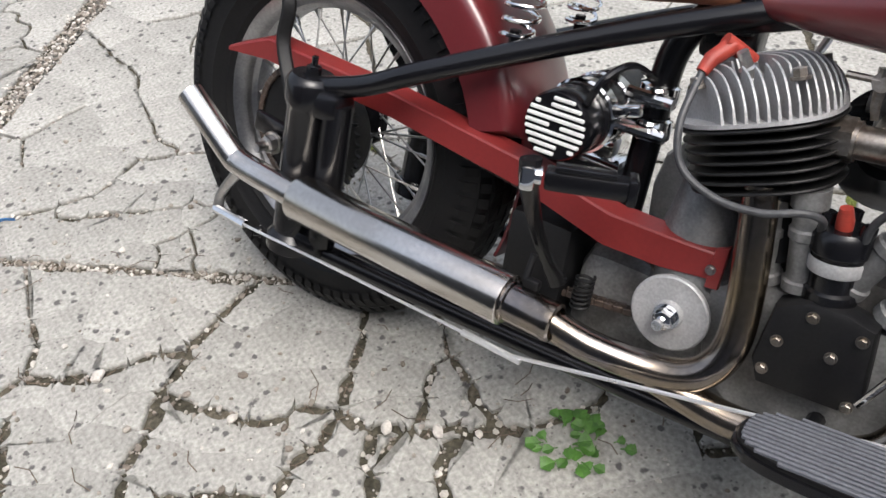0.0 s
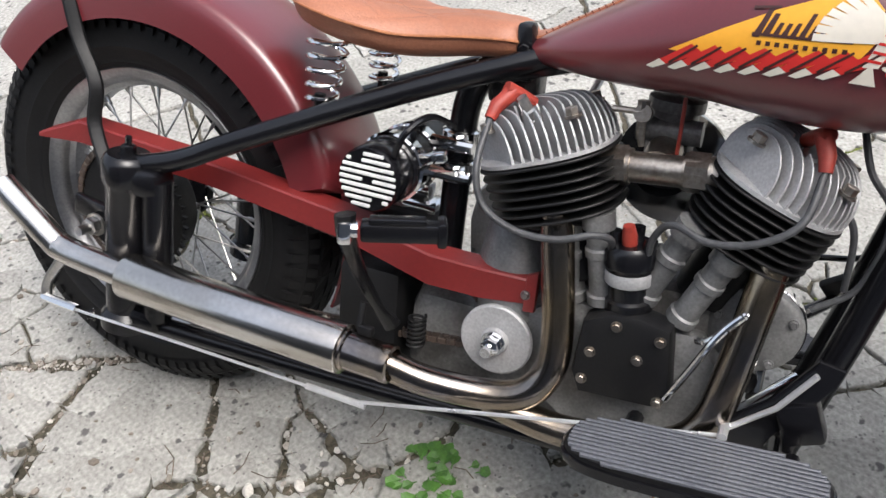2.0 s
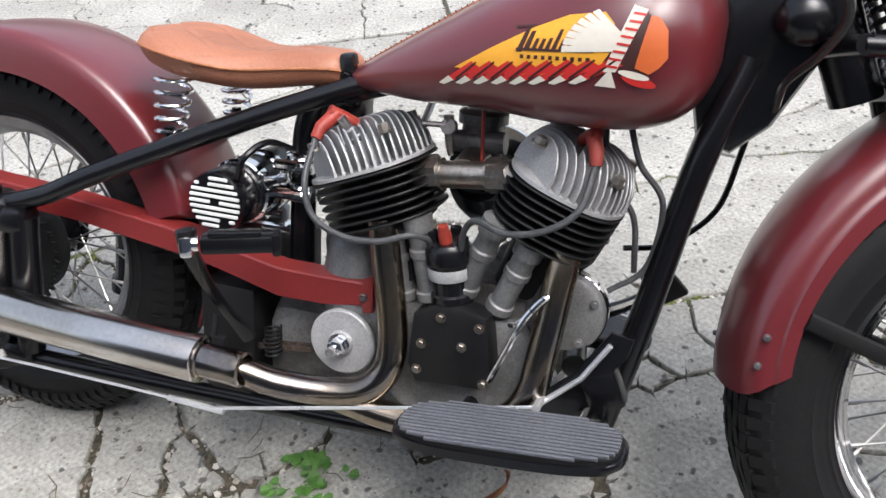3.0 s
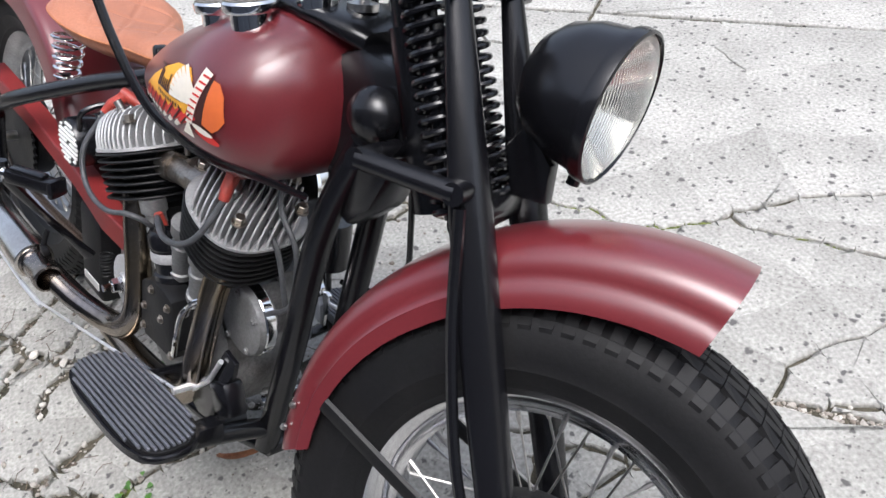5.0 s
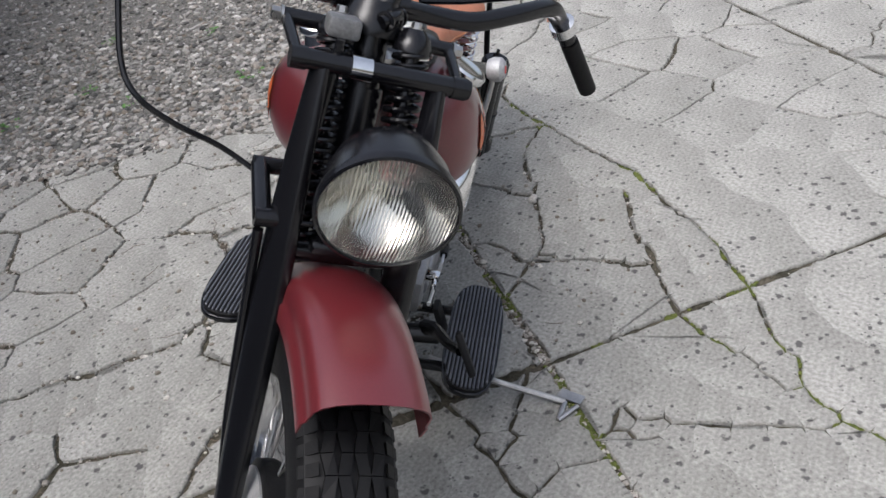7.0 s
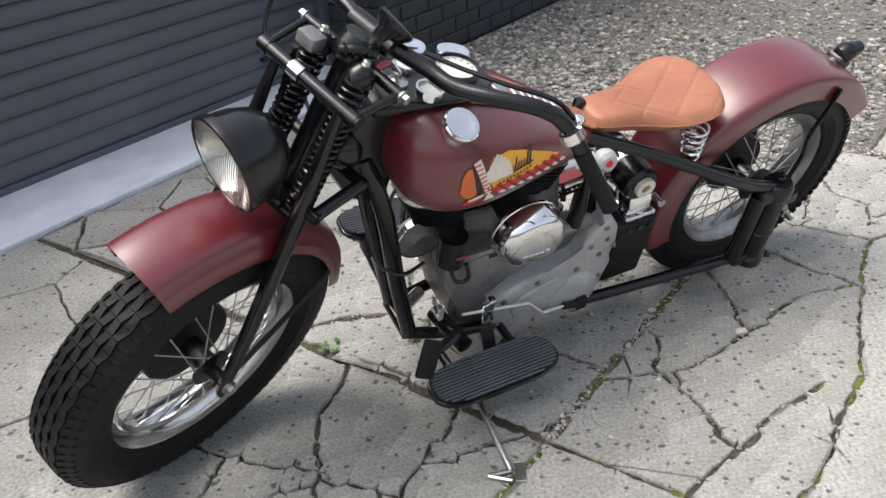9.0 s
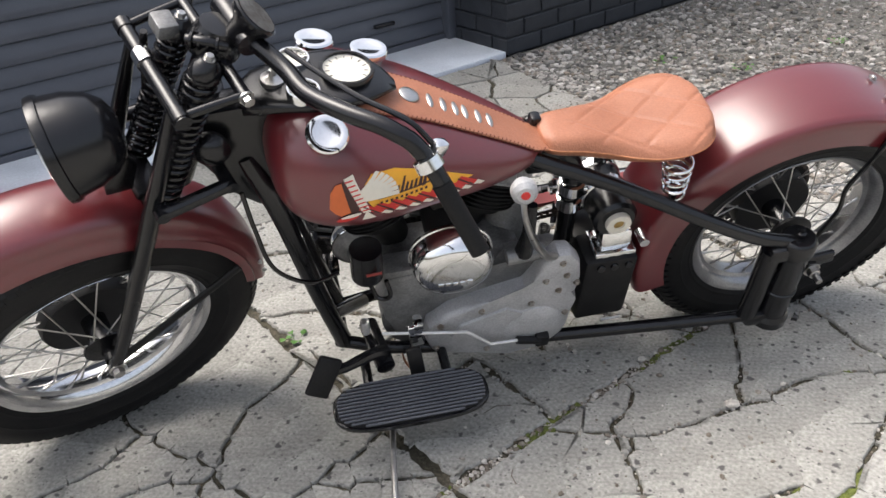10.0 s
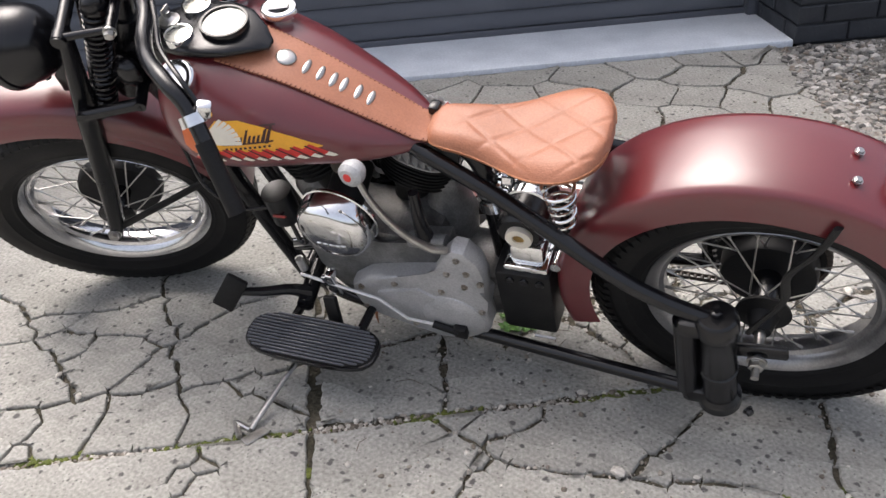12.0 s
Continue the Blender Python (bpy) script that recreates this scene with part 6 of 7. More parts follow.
def handlebar():
    h = empty("handlebar", bike)
    h["label"] = "wide black handlebar with rubber grips"
    for s in (-1, 1):
        bm = BM()
        tube(bm, [(-0.033, s * 0.02, 0.082), (-0.06, s * 0.1, 0.082), (-0.064, s * 0.165, 0.087), (-0.08, s * 0.235, 0.112), (-0.115, s * 0.3, 0.132), (-0.157, s * 0.347, 0.115), (-0.231, s * (0.463 if s > 0 else 0.415), 0.023 if s > 0 else 0.01)], 0.0142, 16, m=FORK)
        part("bar", bm, BLACK, h)
        bm = BM()
        a, b = (Vector((-0.176, 0.378, 0.092)), Vector((-0.232, 0.465, 0.021))) if s > 0 else (Vector((-0.182, -0.372, 0.095)), Vector((-0.233, -0.417, 0.008)))
        L = (b - a).length
        tube(bm, [a, b], 0.0155, 16, 1, m=FORK)
        part("grip", bm, RUBBER, h)
        bm = BM()
        lathe(bm, [(0.013, -0.01), (0.021, -0.009), (0.022, 0.009), (0.013, 0.01)], FORK @ Vector((-0.158, s * 0.352, 0.112)), FORK.to_3x3() @ (b - a), 20)
        box(bm, (0.025, 0.02, 0.03), FORK @ pose(-0.175, s * 0.342, 0.128), 0.006)
        part("lever_clamp", bm, CHROME, h, "bright clamp")
        bm = BM()
        tube(bm, [(-0.07, s * 0.08, 0.098), (-0.085, s * 0.15, 0.112), (-0.1, s * 0.23, 0.134), (-0.135, s * 0.3, 0.15), (-0.165, s * 0.338, 0.135)], 0.0045, 8, m=FORK)
        part("cable", bm, BLACK, h)
    bm = BM()
    tube(bm, [(-0.175, -0.345, 0.14), (-0.16, -0.34, 0.17), (-0.146, -0.318, 0.09), (-0.146, -0.312, 0.01), (-0.132, -0.298, -0.072), (-0.123, -0.272, -0.111), (-0.13, -0.22, -0.14), (-0.14, -0.15, -0.165), (-0.13, -0.08, -0.20)], 0.0045, 8, 8, m=FORK)
    part("throttle_cable", bm, BLACK, h, "long black control cable in a loop")
    bm = BM()
    tube(bm, [(-0.03, -0.05, 0.085), (-0.03, 0.05, 0.085)], 0.021, 16, 1, m=FORK)
    part("riser", bm, BLACK, h)
    # round horn-like mirror facing back over the stem
    m = FORK @ pose(-0.036, 0.026, 0.118)
    ax = FORK.to_3x3() @ Vector((-0.45, 0.15, 1))
    bm = BM()
    lathe(bm, [(0.012, -0.06), (0.018, -0.04), (0.022, -0.02), (0.036, -0.006), (0.039, 0.004), (0.036, 0.007), (0.033, 0.005), (0, 0.003)], m.translation, ax, 32)
    k = part("horn", bm, BLACK, h, "black round horn with a grey face")
    bm = BM()
    lathe(bm, [(0, 0.0075), (0.034, 0.0075)], m.translation, ax, 32)
    part("face", bm, NICKEL, k)
    # front wiring loop behind the head
    bm = BM()
    tube(bm, [(1.19, 0.05, 0.70), (1.18, 0.07, 0.62), (1.16, 0.09, 0.53), (1.10, 0.09, 0.47), (1.04, 0.07, 0.46)], 0.0045, 8)
    part("loom", bm, BLACK, h)


handlebar()


def tail_lamp():
    bm = BM()
    a = radians(124.5)
    c = Vector((0.04 + 0.374 * math.cos(a), 0, 0.345 + 0.374 * math.sin(a)))
    d = Vector((-1, 0, 0.15))
    lathe(bm, [(0, -0.02), (0.018, -0.018), (0.025, -0.005), (0.027, 0.01), (0.022, 0.024), (0.02, 0.042), (0.017, 0.052), (0, 0.054)], c + Vector((0.0, 0, 0.022)), d, 28)
    t = part("tail_lamp", bm, BLACK, bike, "small black tail lamp")
    bm = BM()
    box(bm, (0.05, 0.05, 0.02), Matrix.Translation(c + Vector((0.012, 0, 0.006))) @ pose(0, 0, 0, 0, -32, 0), 0.006)
    part("lamp_foot", bm, BLACK, t)
    bm = BM()
    plate(bm, [(0, 0.02), (-0.02, 0), (-0.05, -0.10), (-0.044, -0.11), (-0.01, 0.0)], c + Vector((0.0, 0.035, 0.0)), (1, 0, 0), (0, 0, 1), 0.004)
    part("plate_bracket", bm, STEEL, t)


tail_lamp()


# ---- broken concrete drive ----
def clip_cell(poly, p, q):
    """The part of a polygon nearer to p than to q."""
    mx, my = (p[0] + q[0]) / 2, (p[1] + q[1]) / 2
    nx, ny = q[0] - p[0], q[1] - p[1]
    side = lambda v: (v[0] - mx) * nx + (v[1] - my) * ny
    out = []
    for k, a in enumerate(poly):
        b = poly[(k + 1) % len(poly)]
        sa, sb = side(a), side(b)
        if sa <= 0:
            out.append(a)
        if sa * sb < 0:
            t = sa / (sa - sb)
            out.append((a[0] + t * (b[0] - a[0]), a[1] + t * (b[1] - a[1])))
    return out


def wobble(x, y, amount):
    """The same small shift for the same place, so that neighbours keep one crack between them."""
    a = noise.noise_vector(Vector((x * 3.2, y * 3.2, 3.1)))
    b = noise.noise_vector(Vector((x * 14.0, y * 14.0, 7.7)))
    c = noise.noise_vector(Vector((x * 38.0, y * 38.0, 2.3)))
    return x + amount * (1.3 * a.x + 0.7 * b.x + 0.26 * c.x), y + amount * (1.3 * a.y + 0.7 * b.y + 0.26 * c.y)


def on_border(a, b, rect):
    x0, x1, y0, y1 = rect
    e = 1e-5
    return any(abs(a[i] - v) < e and abs(b[i] - v) < e for i, v in ((0, x0), (0, x1), (1, y0), (1, y1)))


def fragment(cell, rect, gap, amount, parent, rnd, closed, tilt, shut):
    """One piece of concrete: ragged outline, worn top edge, a slight tilt of its own. Some cracks stay shut."""
    outline, opened = [], []
    for k, a in enumerate(cell):
        b = cell[(k + 1) % len(cell)]
        L = math.hypot(b[0] - a[0], b[1] - a[1])
        n = max(1, min(44, int(L / 0.011)))
        straight = on_border(a, b, rect)
        mx, my = (a[0] + b[0]) / 2, (a[1] + b[1]) / 2
        f = 0.5 + 0.9 * noise.noise(Vector((mx * 5.3, my * 5.3, 9.4)))
        f = 1.9 if straight else (0.0 if f < closed else 0.3 + 0.75 * min(1.0, (f - closed) / max(0.05, 1 - closed)))
        rule = shut(mx, my)
        if rule is not None and not straight:
            f = rule
        for i in range(n):
            t = i / n
            x, y = a[0] + (b[0] - a[0]) * t, a[1] + (b[1] - a[1]) * t
            corner_on_border = any(abs(v - r) < 1e-5 for v, r in ((x, rect[0]), (x, rect[1]), (y, rect[2]), (y, rect[3])))
            if straight or corner_on_border:
                w = noise.noise(Vector((x * 30, y * 30, 4.0))) * 0.002
                outline.append((x + w, y + w))
            else:
                d = min(x - rect[0], rect[1] - x, y - rect[2], rect[3] - y)
                outline.append(wobble(x, y, amount * min(1.0, d / 0.07)))
            opened.append(f)
    n = len(outline)
    if n < 3:
        return
    opened = [(opened[k - 1] + opened[k] + opened[(k + 1) % n]) / 3 for k in range(n)]
    area = sum(outline[k][0] * outline[(k + 1) % n][1] - outline[(k + 1) % n][0] * outline[k][1] for k in range(n)) / 2
    if abs(area) < 0.00004:
        return
    s = 1 if area > 0 else -1
    normals = []
    for k in range(n):
        a, b = outline[k - 1], outline[(k + 1) % n]
        dx, dy = b[0] - a[0], b[1] - a[1]
        L = math.hypot(dx, dy) or 1
        normals.append((-dy / L * s, dx / L * s))
    cx, cy = sum(p[0] for p in outline) / n, sum(p[1] for p in outline) / n
    tx, ty, lift = rnd.uniform(-tilt, tilt), rnd.uniform(-tilt, tilt), rnd.uniform(-0.25, 0.2) * tilt
    me_v, faces = [], []
    for inset, z in ((0.0, -0.045), (0.0, -0.006), (0.0012, -0.0022), (0.0036, 0.0)):
        for (x, y), (nx, ny), f in zip(outline, normals, opened):
            g = gap * f * (0.45 + 0.75 * max(0.0, 0.5 + noise.noise(Vector((x * 7, y * 7, 1.3))) + 0.6 * noise.noise(Vector((x * 45, y * 45, 6.0)))))
            g += inset * min(1.0, f) - (0.0004 if f < 0.05 else 0)
            px, py = x + nx * g, y + ny * g
            zz = z if z < -0.04 else z * min(1.0, f * 1.2) + tx * (px - cx) + ty * (py - cy) + lift
            me_v.append((px - cx, py - cy, zz))
    for r in range(3):
        for k in range(n):
            j = (k + 1) % n
            f = (r * n + k, r * n + j, (r + 1) * n + j, (r + 1) * n + k)
            faces.append(f if s > 0 else f[::-1])
    top = tuple(3 * n + k for k in range(n))
    faces.append(top if s > 0 else top[::-1])
    me = bpy.data.meshes.new("concrete_piece")
    me.from_pydata(me_v, [], faces)
    me.materials.append(CONCRETE)
    o = new("concrete_piece", me)
    o.parent = parent
    o.matrix_basis = Matrix.Translation((cx, cy, 0))


def lines_to_seeds(lines):
    """Pairs of seeds on both sides of long cracks, so that the border between them follows the line."""
    out = []
    for line in lines:
        for (ax, ay), (bx, by) in zip(line, line[1:]):
            L = math.hypot(bx - ax, by - ay)
            n = max(1, round(L / 0.07))
            nx, ny = -(by - ay) / L * 0.03, (bx - ax) / L * 0.03
            for i in range(n):
                t = (i + 0.5) / n
                x, y = ax + (bx - ax) * t, ay + (by - ay) * t
                for p in ((x + nx, y + ny, 1), (x - nx, y - ny, 1)):
                    if all(math.hypot(p[0] - q[0], p[1] - q[1]) > 0.016 for q in out):
                        out.append(p)
    return out


def crosses(p, q, lines):
    """Whether a long crack runs between two seeds."""
    def side(a, b, c):
        return (b[0] - a[0]) * (c[1] - a[1]) - (b[1] - a[1]) * (c[0] - a[0])
    for line in lines:
        for a, b in zip(line, line[1:]):
            if side(a, b, p) * side(a, b, q) < 0 and side(p, q, a) * side(p, q, b) <= 0:
                return True
    return False


def slab(name, rect, seeds, label, gap=0.005, amount=0.03, fill=0, seed=1, closed=0.3, tilt=0.003, lines=()):
    """A cast slab between straight joints, broken into pieces round the seeds."""
    rnd = random.Random(seed)
    x0, x1, y0, y1 = rect
    pts = [p for p in lines_to_seeds(lines) if x0 < p[0] < x1 and y0 < p[1] < y1]
    pts += [p for p in seeds if x0 < p[0] < x1 and y0 < p[1] < y1 and all(math.hypot(p[0] - q[0], p[1] - q[1]) > 0.075 for q in pts)]
    tries = 0
    while fill and tries < 900:
        tries += 1
        p = (rnd.uniform(x0, x1), rnd.uniform(y0, y1))
        near = fill * rnd.choice((0.45, 0.6, 0.9, 1.3, 1.7))
        if all(math.hypot(p[0] - q[0], p[1] - q[1]) > near for q in pts):
            pts.append(p)
    base = BM()
    box(base, (x1 - x0, y1 - y0, 0.01), pose((x0 + x1) / 2, (y0 + y1) / 2, -0.0145))
    holder = tagged(part(name, base, SOIL), label, "paving", kind="structure")
    r2 = (x0, x1, y0, y1)
    for p in pts:
        cell = [(x0, y0), (x1, y0), (x1, y1), (x0, y1)]
        for q in pts:
            if q is not p and cell:
                cell = clip_cell(cell, p, q)
        if len(cell) > 2:
            def shut(mx, my, p=p):
                q = min((q for q in pts if q is not p), key=lambda q: (q[0] - mx) ** 2 + (q[1] - my) ** 2)
                if crosses(p, q, lines):
                    return 1.0 + 0.5 * noise.noise(Vector((mx * 4, my * 4, 2.0)))
                if len(p) > 2 or len(q) > 2:
                    return 0.0
                return None
            fragment(cell, r2, gap, amount, holder, rnd, closed, tilt, shut)
    return holder


# seeds of the pieces, slab by slab, where the cracks between them run
SEEDS_A = [(-1.74, 0.63), (-1.68, 0.84), (-1.74, 0.42), (-1.57, 0.4), (-1.45, 0.43), (-1.69, 0.25), (-1.51, 0.22), (-1.41, 0.31), (-1.53, 0.06), (-1.33, 0.05), (-1.23, 0.07), (-1.11, 0.03), (-0.15, 0.12), (-0.37, 0.2), (-0.53, 0.17), (-0.63, 0.1), (-0.72, 0.26), (-0.86, 0.19), (-1.02, 0.23), (-0.89, 0.38), (-0.93, 0.12), (-0.76, 0.47), (-0.47, 0.39), (-0.96, 0.81), (-0.3, 0.62), (-0.24, 0.9), (-0.13, 0.33), (-1.5, 0.63)]
SEEDS_B = [(0.4, 0.1), (0.13, 0.1), (0.11, 0.36), (0.15, 0.62), (0.35, 0.23), (0.42, 0.5), (0.62, 0.3), (0.3, 0.95), (0.8, 0.7), (0.75, 0.12)]
SEEDS_C = [(-1.36, -0.14), (-1.06, -0.16), (-0.83, -0.19), (-0.73, -0.25), (-0.59, -0.21), (-1.26, -0.26), (-1.37, -0.38), (-1.19, -0.4), (-1.02, -0.4), (-0.84, -0.38), (-0.73, -0.36), (-0.6, -0.38), (-0.39, -0.29), (-0.98, -0.92), (-0.45, -0.63), (-0.61, -0.66), (-0.95, -0.42), (-1.22, -0.46), (-1.08, -0.57), (-1.21, -0.75), (-1.44, -0.78), (-1.48, -0.91), (-1.47, -0.56), (-0.3, -0.95), (-0.72, -0.79), (-0.79, -0.5), (-0.44, -0.07), (-0.16, -0.2), (-0.68, -1.15), (-1.09, -1.1), (-0.9, -0.06)]
SEEDS_D = [(0.63, -0.33), (0.62, -0.11), (0.43, -0.09), (0.17, -0.1), (0.17, -0.8), (0.16, -0.36), (0.4, -0.45), (0.5, -0.8)]
DRIVE = "cracked grey concrete drive slab broken into uneven pieces"
# long cracks, slab by slab
LINES_A = [[(-1.28, 0.18), (-1.35, 0.06), (-1.35, 0.0)], [(-0.26, 0.0), (-0.36, 0.12)], [(-1.3, 0.38), (-1.0, 0.43), (-0.8, 0.47), (-0.58, 0.52), (-0.36, 0.52), (-0.16, 0.53), (0, 0.5)], [(-0.5, 0.46), (-0.32, 0.38), (-0.19, 0.36), (0, 0.32)], [(-0.57, 0.0), (-0.38, 0.12), (-0.27, 0.25), (-0.18, 0.37)], [(-0.35, 0.1), (-0.4, 0.16), (-0.63, 0.24), (-0.75, 0.15), (-0.88, 0.03)], [(-0.63, 0.24), (-0.9, 0.32), (-1.0, 0.42)], [(-1.08, 0.11), (-1.03, 0.27), (-1.0, 0.4)], [(-1.33, 0.12), (-1.28, 0.04), (-1.26, 0.0)], [(-1.28, 0.18), (-1.28, 0.4)], [(-0.26, 0.27), (-0.34, 0.14)], [(-1.92, 0.88), (-1.68, 0.67), (-1.48, 0.36)], [(-1.71, 0.14), (-1.58, 0.2), (-1.53, 0.33), (-1.36, 0.36)], [(-1.64, 0.14), (-1.42, 0.16), (-1.28, 0.2)]]
LINES_B = [[(0, 0.5), (0.17, 0.44), (0.3, 0.41), (0.39, 0.41), (0.51, 0.47), (0.61, 0.55), (0.7, 0.6), (0.95, 0.68)], [(0.52, 0.47), (0.62, 0.46), (0.74, 0.45), (0.87, 0.43), (1.1, 0.5), (1.7, 0.5)], [(0, 0.32), (0.1, 0.34), (0.29, 0.39)], [(0.24, 0.0), (0.22, 0.09), (0.33, 0.23), (0.42, 0.4)], [(0.69, 0.0), (0.71, 0.09), (0.76, 0.14), (0.84, 0.2), (0.95, 0.33)], [(0.7, 0.0), (0.8, 0.02), (0.95, 0.06)], [(0.24, 0.03), (0.29, 0.13)]]
LINES_C = [[(-0.08, -0.78), (-0.18, -0.71), (-0.28, -0.57)], [(-0.32, -0.25), (-0.29, 0.0)], [(-0.02, -0.6), (-0.04, -0.5), (-0.02, -0.34)], [(-0.08, -0.25), (-0.28, -0.29)], [(-1.14, -0.04), (-1.17, -0.1), (-1.2, -0.19), (-1.3, -0.23), (-1.35, -0.27), (-1.48, -0.28)], [(-1.2, -0.19), (-1.2, -0.29), (-1.21, -0.44), (-1.2, -0.51), (-1.16, -0.69)], [(-0.9, -0.04), (-0.9, -0.28), (-0.95, -0.4), (-0.97, -0.51), (-1.01, -0.63), (-1.06, -0.72)], [(-0.77, -0.04), (-0.74, -0.15), (-0.69, -0.21), (-0.67, -0.28), (-0.68, -0.36)], [(-0.76, -0.17), (-0.75, -0.3)]]
LINES_C_SOUTH = [[(-1.2, -0.29), (-1.04, -0.31), (-0.9, -0.28), (-0.84, -0.31), (-0.64, -0.31), (-0.52, -0.25)], [(-1.04, -0.66), (-0.82, -0.62), (-0.62, -0.59), (-0.45, -0.57), (-0.3, -0.53), (-0.2, -0.5)], [(-0.76, -0.62), (-0.65, -0.7), (-0.55, -0.79), (-0.53, -1.01), (-0.55, -1.3)], [(-0.65, -0.7), (-0.46, -0.74), (-0.33, -0.62)], [(-0.57, -0.71), (-0.55, -0.6), (-0.52, -0.48)], [(-0.95, -0.53), (-0.86, -0.56), (-0.8, -0.47), (-0.78, -0.31)], [(-1.62, -0.44), (-1.48, -0.28), (-1.5, -0.2), (-1.57, -0.09)], [(-1.43, -0.57), (-1.41, -0.48), (-1.48, -0.35)], [(-1.16, -0.47), (-0.95, -0.44)], [(-0.4, -0.56), (-0.36, -0.46), (-0.3, -0.4)], [(-0.81, -0.31), (-0.82, -0.46)]]
LINES_D = [[(0.95, -0.74), (0.88, -0.69), (0.81, -0.64), (0.75, -0.55), (0.7, -0.46), (0.61, -0.29), (0.55, -0.2)], [(0.8, -0.45), (0.65, -0.47), (0.42, -0.41), (0.36, -0.38)], [(0.75, -0.57), (0.52, -0.55), (0.43, -0.61)], [(-0.02, -0.6), (0.07, -0.55), (0.2, -0.51), (0.33, -0.4), (0.39, -0.34), (0.48, -0.21), (0.6, -0.15), (0.67, 0.0)], [(0.43, -0.64), (0.4, -0.5), (0.35, -0.39), (0.32, -0.24), (0.28, -0.1), (0.29, 0.0)], [(0.47, -0.2), (0.47, -0.14), (0.5, 0.0)], [(0.47, -0.2), (0.31, -0.2), (0.21, -0.19), (0.13, -0.2), (0.0, -0.24)], [(0.6, -0.33), (0.55, -0.43)], [(0.78, -0.19), (0.62, -0.18), (0.55, -0.2)], [(0.6, -0.15), (0.6, 0.0)], [(0.2, -0.19), (0.1, -0.11), (0.0, -0.05)], [(0.64, -1.17), (0.5, -1.1), (0.36, -1.12)]]
slab("pavement_a", (-1.95, 0, 0, 1.39), SEEDS_A, DRIVE, 0.0062, 0.014, 0.34, 1, 0.44, 0.0012, LINES_A)
slab("pavement_b", (0, 2.3, 0, 1.39), SEEDS_B, DRIVE, 0.0052, 0.014, 0.6, 2, 0.72, 0.001, LINES_B)
slab("pavement_c", (-1.95, 0, -2.06, 0), SEEDS_C, DRIVE, 0.0115, 0.014, 0.36, 3, 0.14, 0.004, LINES_C + LINES_C_SOUTH)
slab("pavement_d", (0, 2.3, -2.06, 0), SEEDS_D, DRIVE, 0.0062, 0.012, 0.6, 4, 0.46, 0.001, LINES_D)
slab("pavement_i", (-3.4, -2.0, 0.24, 2.6), [], DRIVE, 0.008, 0.05, 0.34, 11, 0.3, 0.003)
slab("pavement_e", (-1.95, 0, 1.39, 3.6), [], DRIVE, 0.004, 0.06, 0.6, 5, 0.55, 0.0015)
slab("pavement_f", (0, 2.3, 1.39, 3.6), [], DRIVE, 0.004, 0.06, 0.6, 6, 0.72, 0.0015)
slab("pavement_g", (2.3, 6.0, -2.06, 3.6), [], DRIVE, 0.004, 0.06, 0.9, 7, 0.72, 0.0015)
slab("pavement_h", (-1.95, 6.0, 3.6, 9.0), [], DRIVE, 0.004, 0.06, 1.2, 8, 0.72, 0.0015)


def pebbles(name, count, place, size, material, label, seed):
    """Loose stones in one mesh: each a squashed, uneven octahedron-like lump."""
    rng = np.random.default_rng(seed)
    ico = bmesh.new()
    bmesh.ops.create_icosphere(ico, subdivisions=1, radius=1)
    base = np.array([v.co[:] for v in ico.verts])
    tris = np.array([[v.index for v in f.verts] for f in ico.faces])
    ico.free()
    verts, faces = [], []
    for i in range(count):
        x, y, z = place(rng)
        s = size(rng)
        k = base * (1 + rng.uniform(-0.25, 0.25, (len(base), 1))) * s * np.array((1, rng.uniform(0.6, 1), rng.uniform(0.4, 0.75)))
        a = rng.uniform(0, 2 * math.pi)
        c, q = math.cos(a), math.sin(a)
        k = k @ np.array(((c, q, 0), (-q, c, 0), (0, 0, 1)))
        verts.append(k + np.array((x, y, z + s * 0.25)))
        faces.append(tris + i * len(base))
    me = bpy.data.meshes.new(name)
    me.from_pydata(np.concatenate(verts).tolist(), [], np.concatenate(faces).tolist())
    me.materials.append(material)
    return tagged(new(name, me), label, "gravel", kind="stuff")


def island_mat(name, ramp):
    m = mat(name, (0.3, 0.28, 0.25), rough=0.85, scale=60, fine=200, fine_amount=0.2)
    n, l = m.node_tree.nodes, m.node_tree.links
    geo = n.new("ShaderNodeNewGeometry")
    r = n.new("ShaderNodeValToRGB")
    r.color_ramp.elements[0].color, r.color_ramp.elements[1].color = (*ramp[0], 1), (*ramp[-1], 1)
    for k, c in enumerate(ramp[1:-1]):
        e = r.color_ramp.elements.new((k + 1) / (len(ramp) - 1))
        e.color = (*c, 1)
    l.new(geo.outputs["Random Per Island"], r.inputs["Fac"])
    hs = next(x for x in n if x.bl_idname == "ShaderNodeHueSaturation")
    l.new(r.outputs["Color"], hs.inputs["Color"])
    return m


GRAVEL = island_mat("mixed_gravel", [(0.05, 0.048, 0.045), (0.14, 0.135, 0.125), (0.25, 0.24, 0.22), (0.36, 0.345, 0.32), (0.17, 0.14, 0.11), (0.52, 0.5, 0.47)])
PALE_GRIT = island_mat("pale_grit", [(0.12, 0.1, 0.08), (0.2, 0.17, 0.14), (0.34, 0.31, 0.27), (0.6, 0.57, 0.52), (0.16, 0.14, 0.11)])
bed = sheet("gravel_bed", -9, -1.955, -2.05, 9, -0.012, GRAVEL_BED, label="grey gravel bed beside the drive")


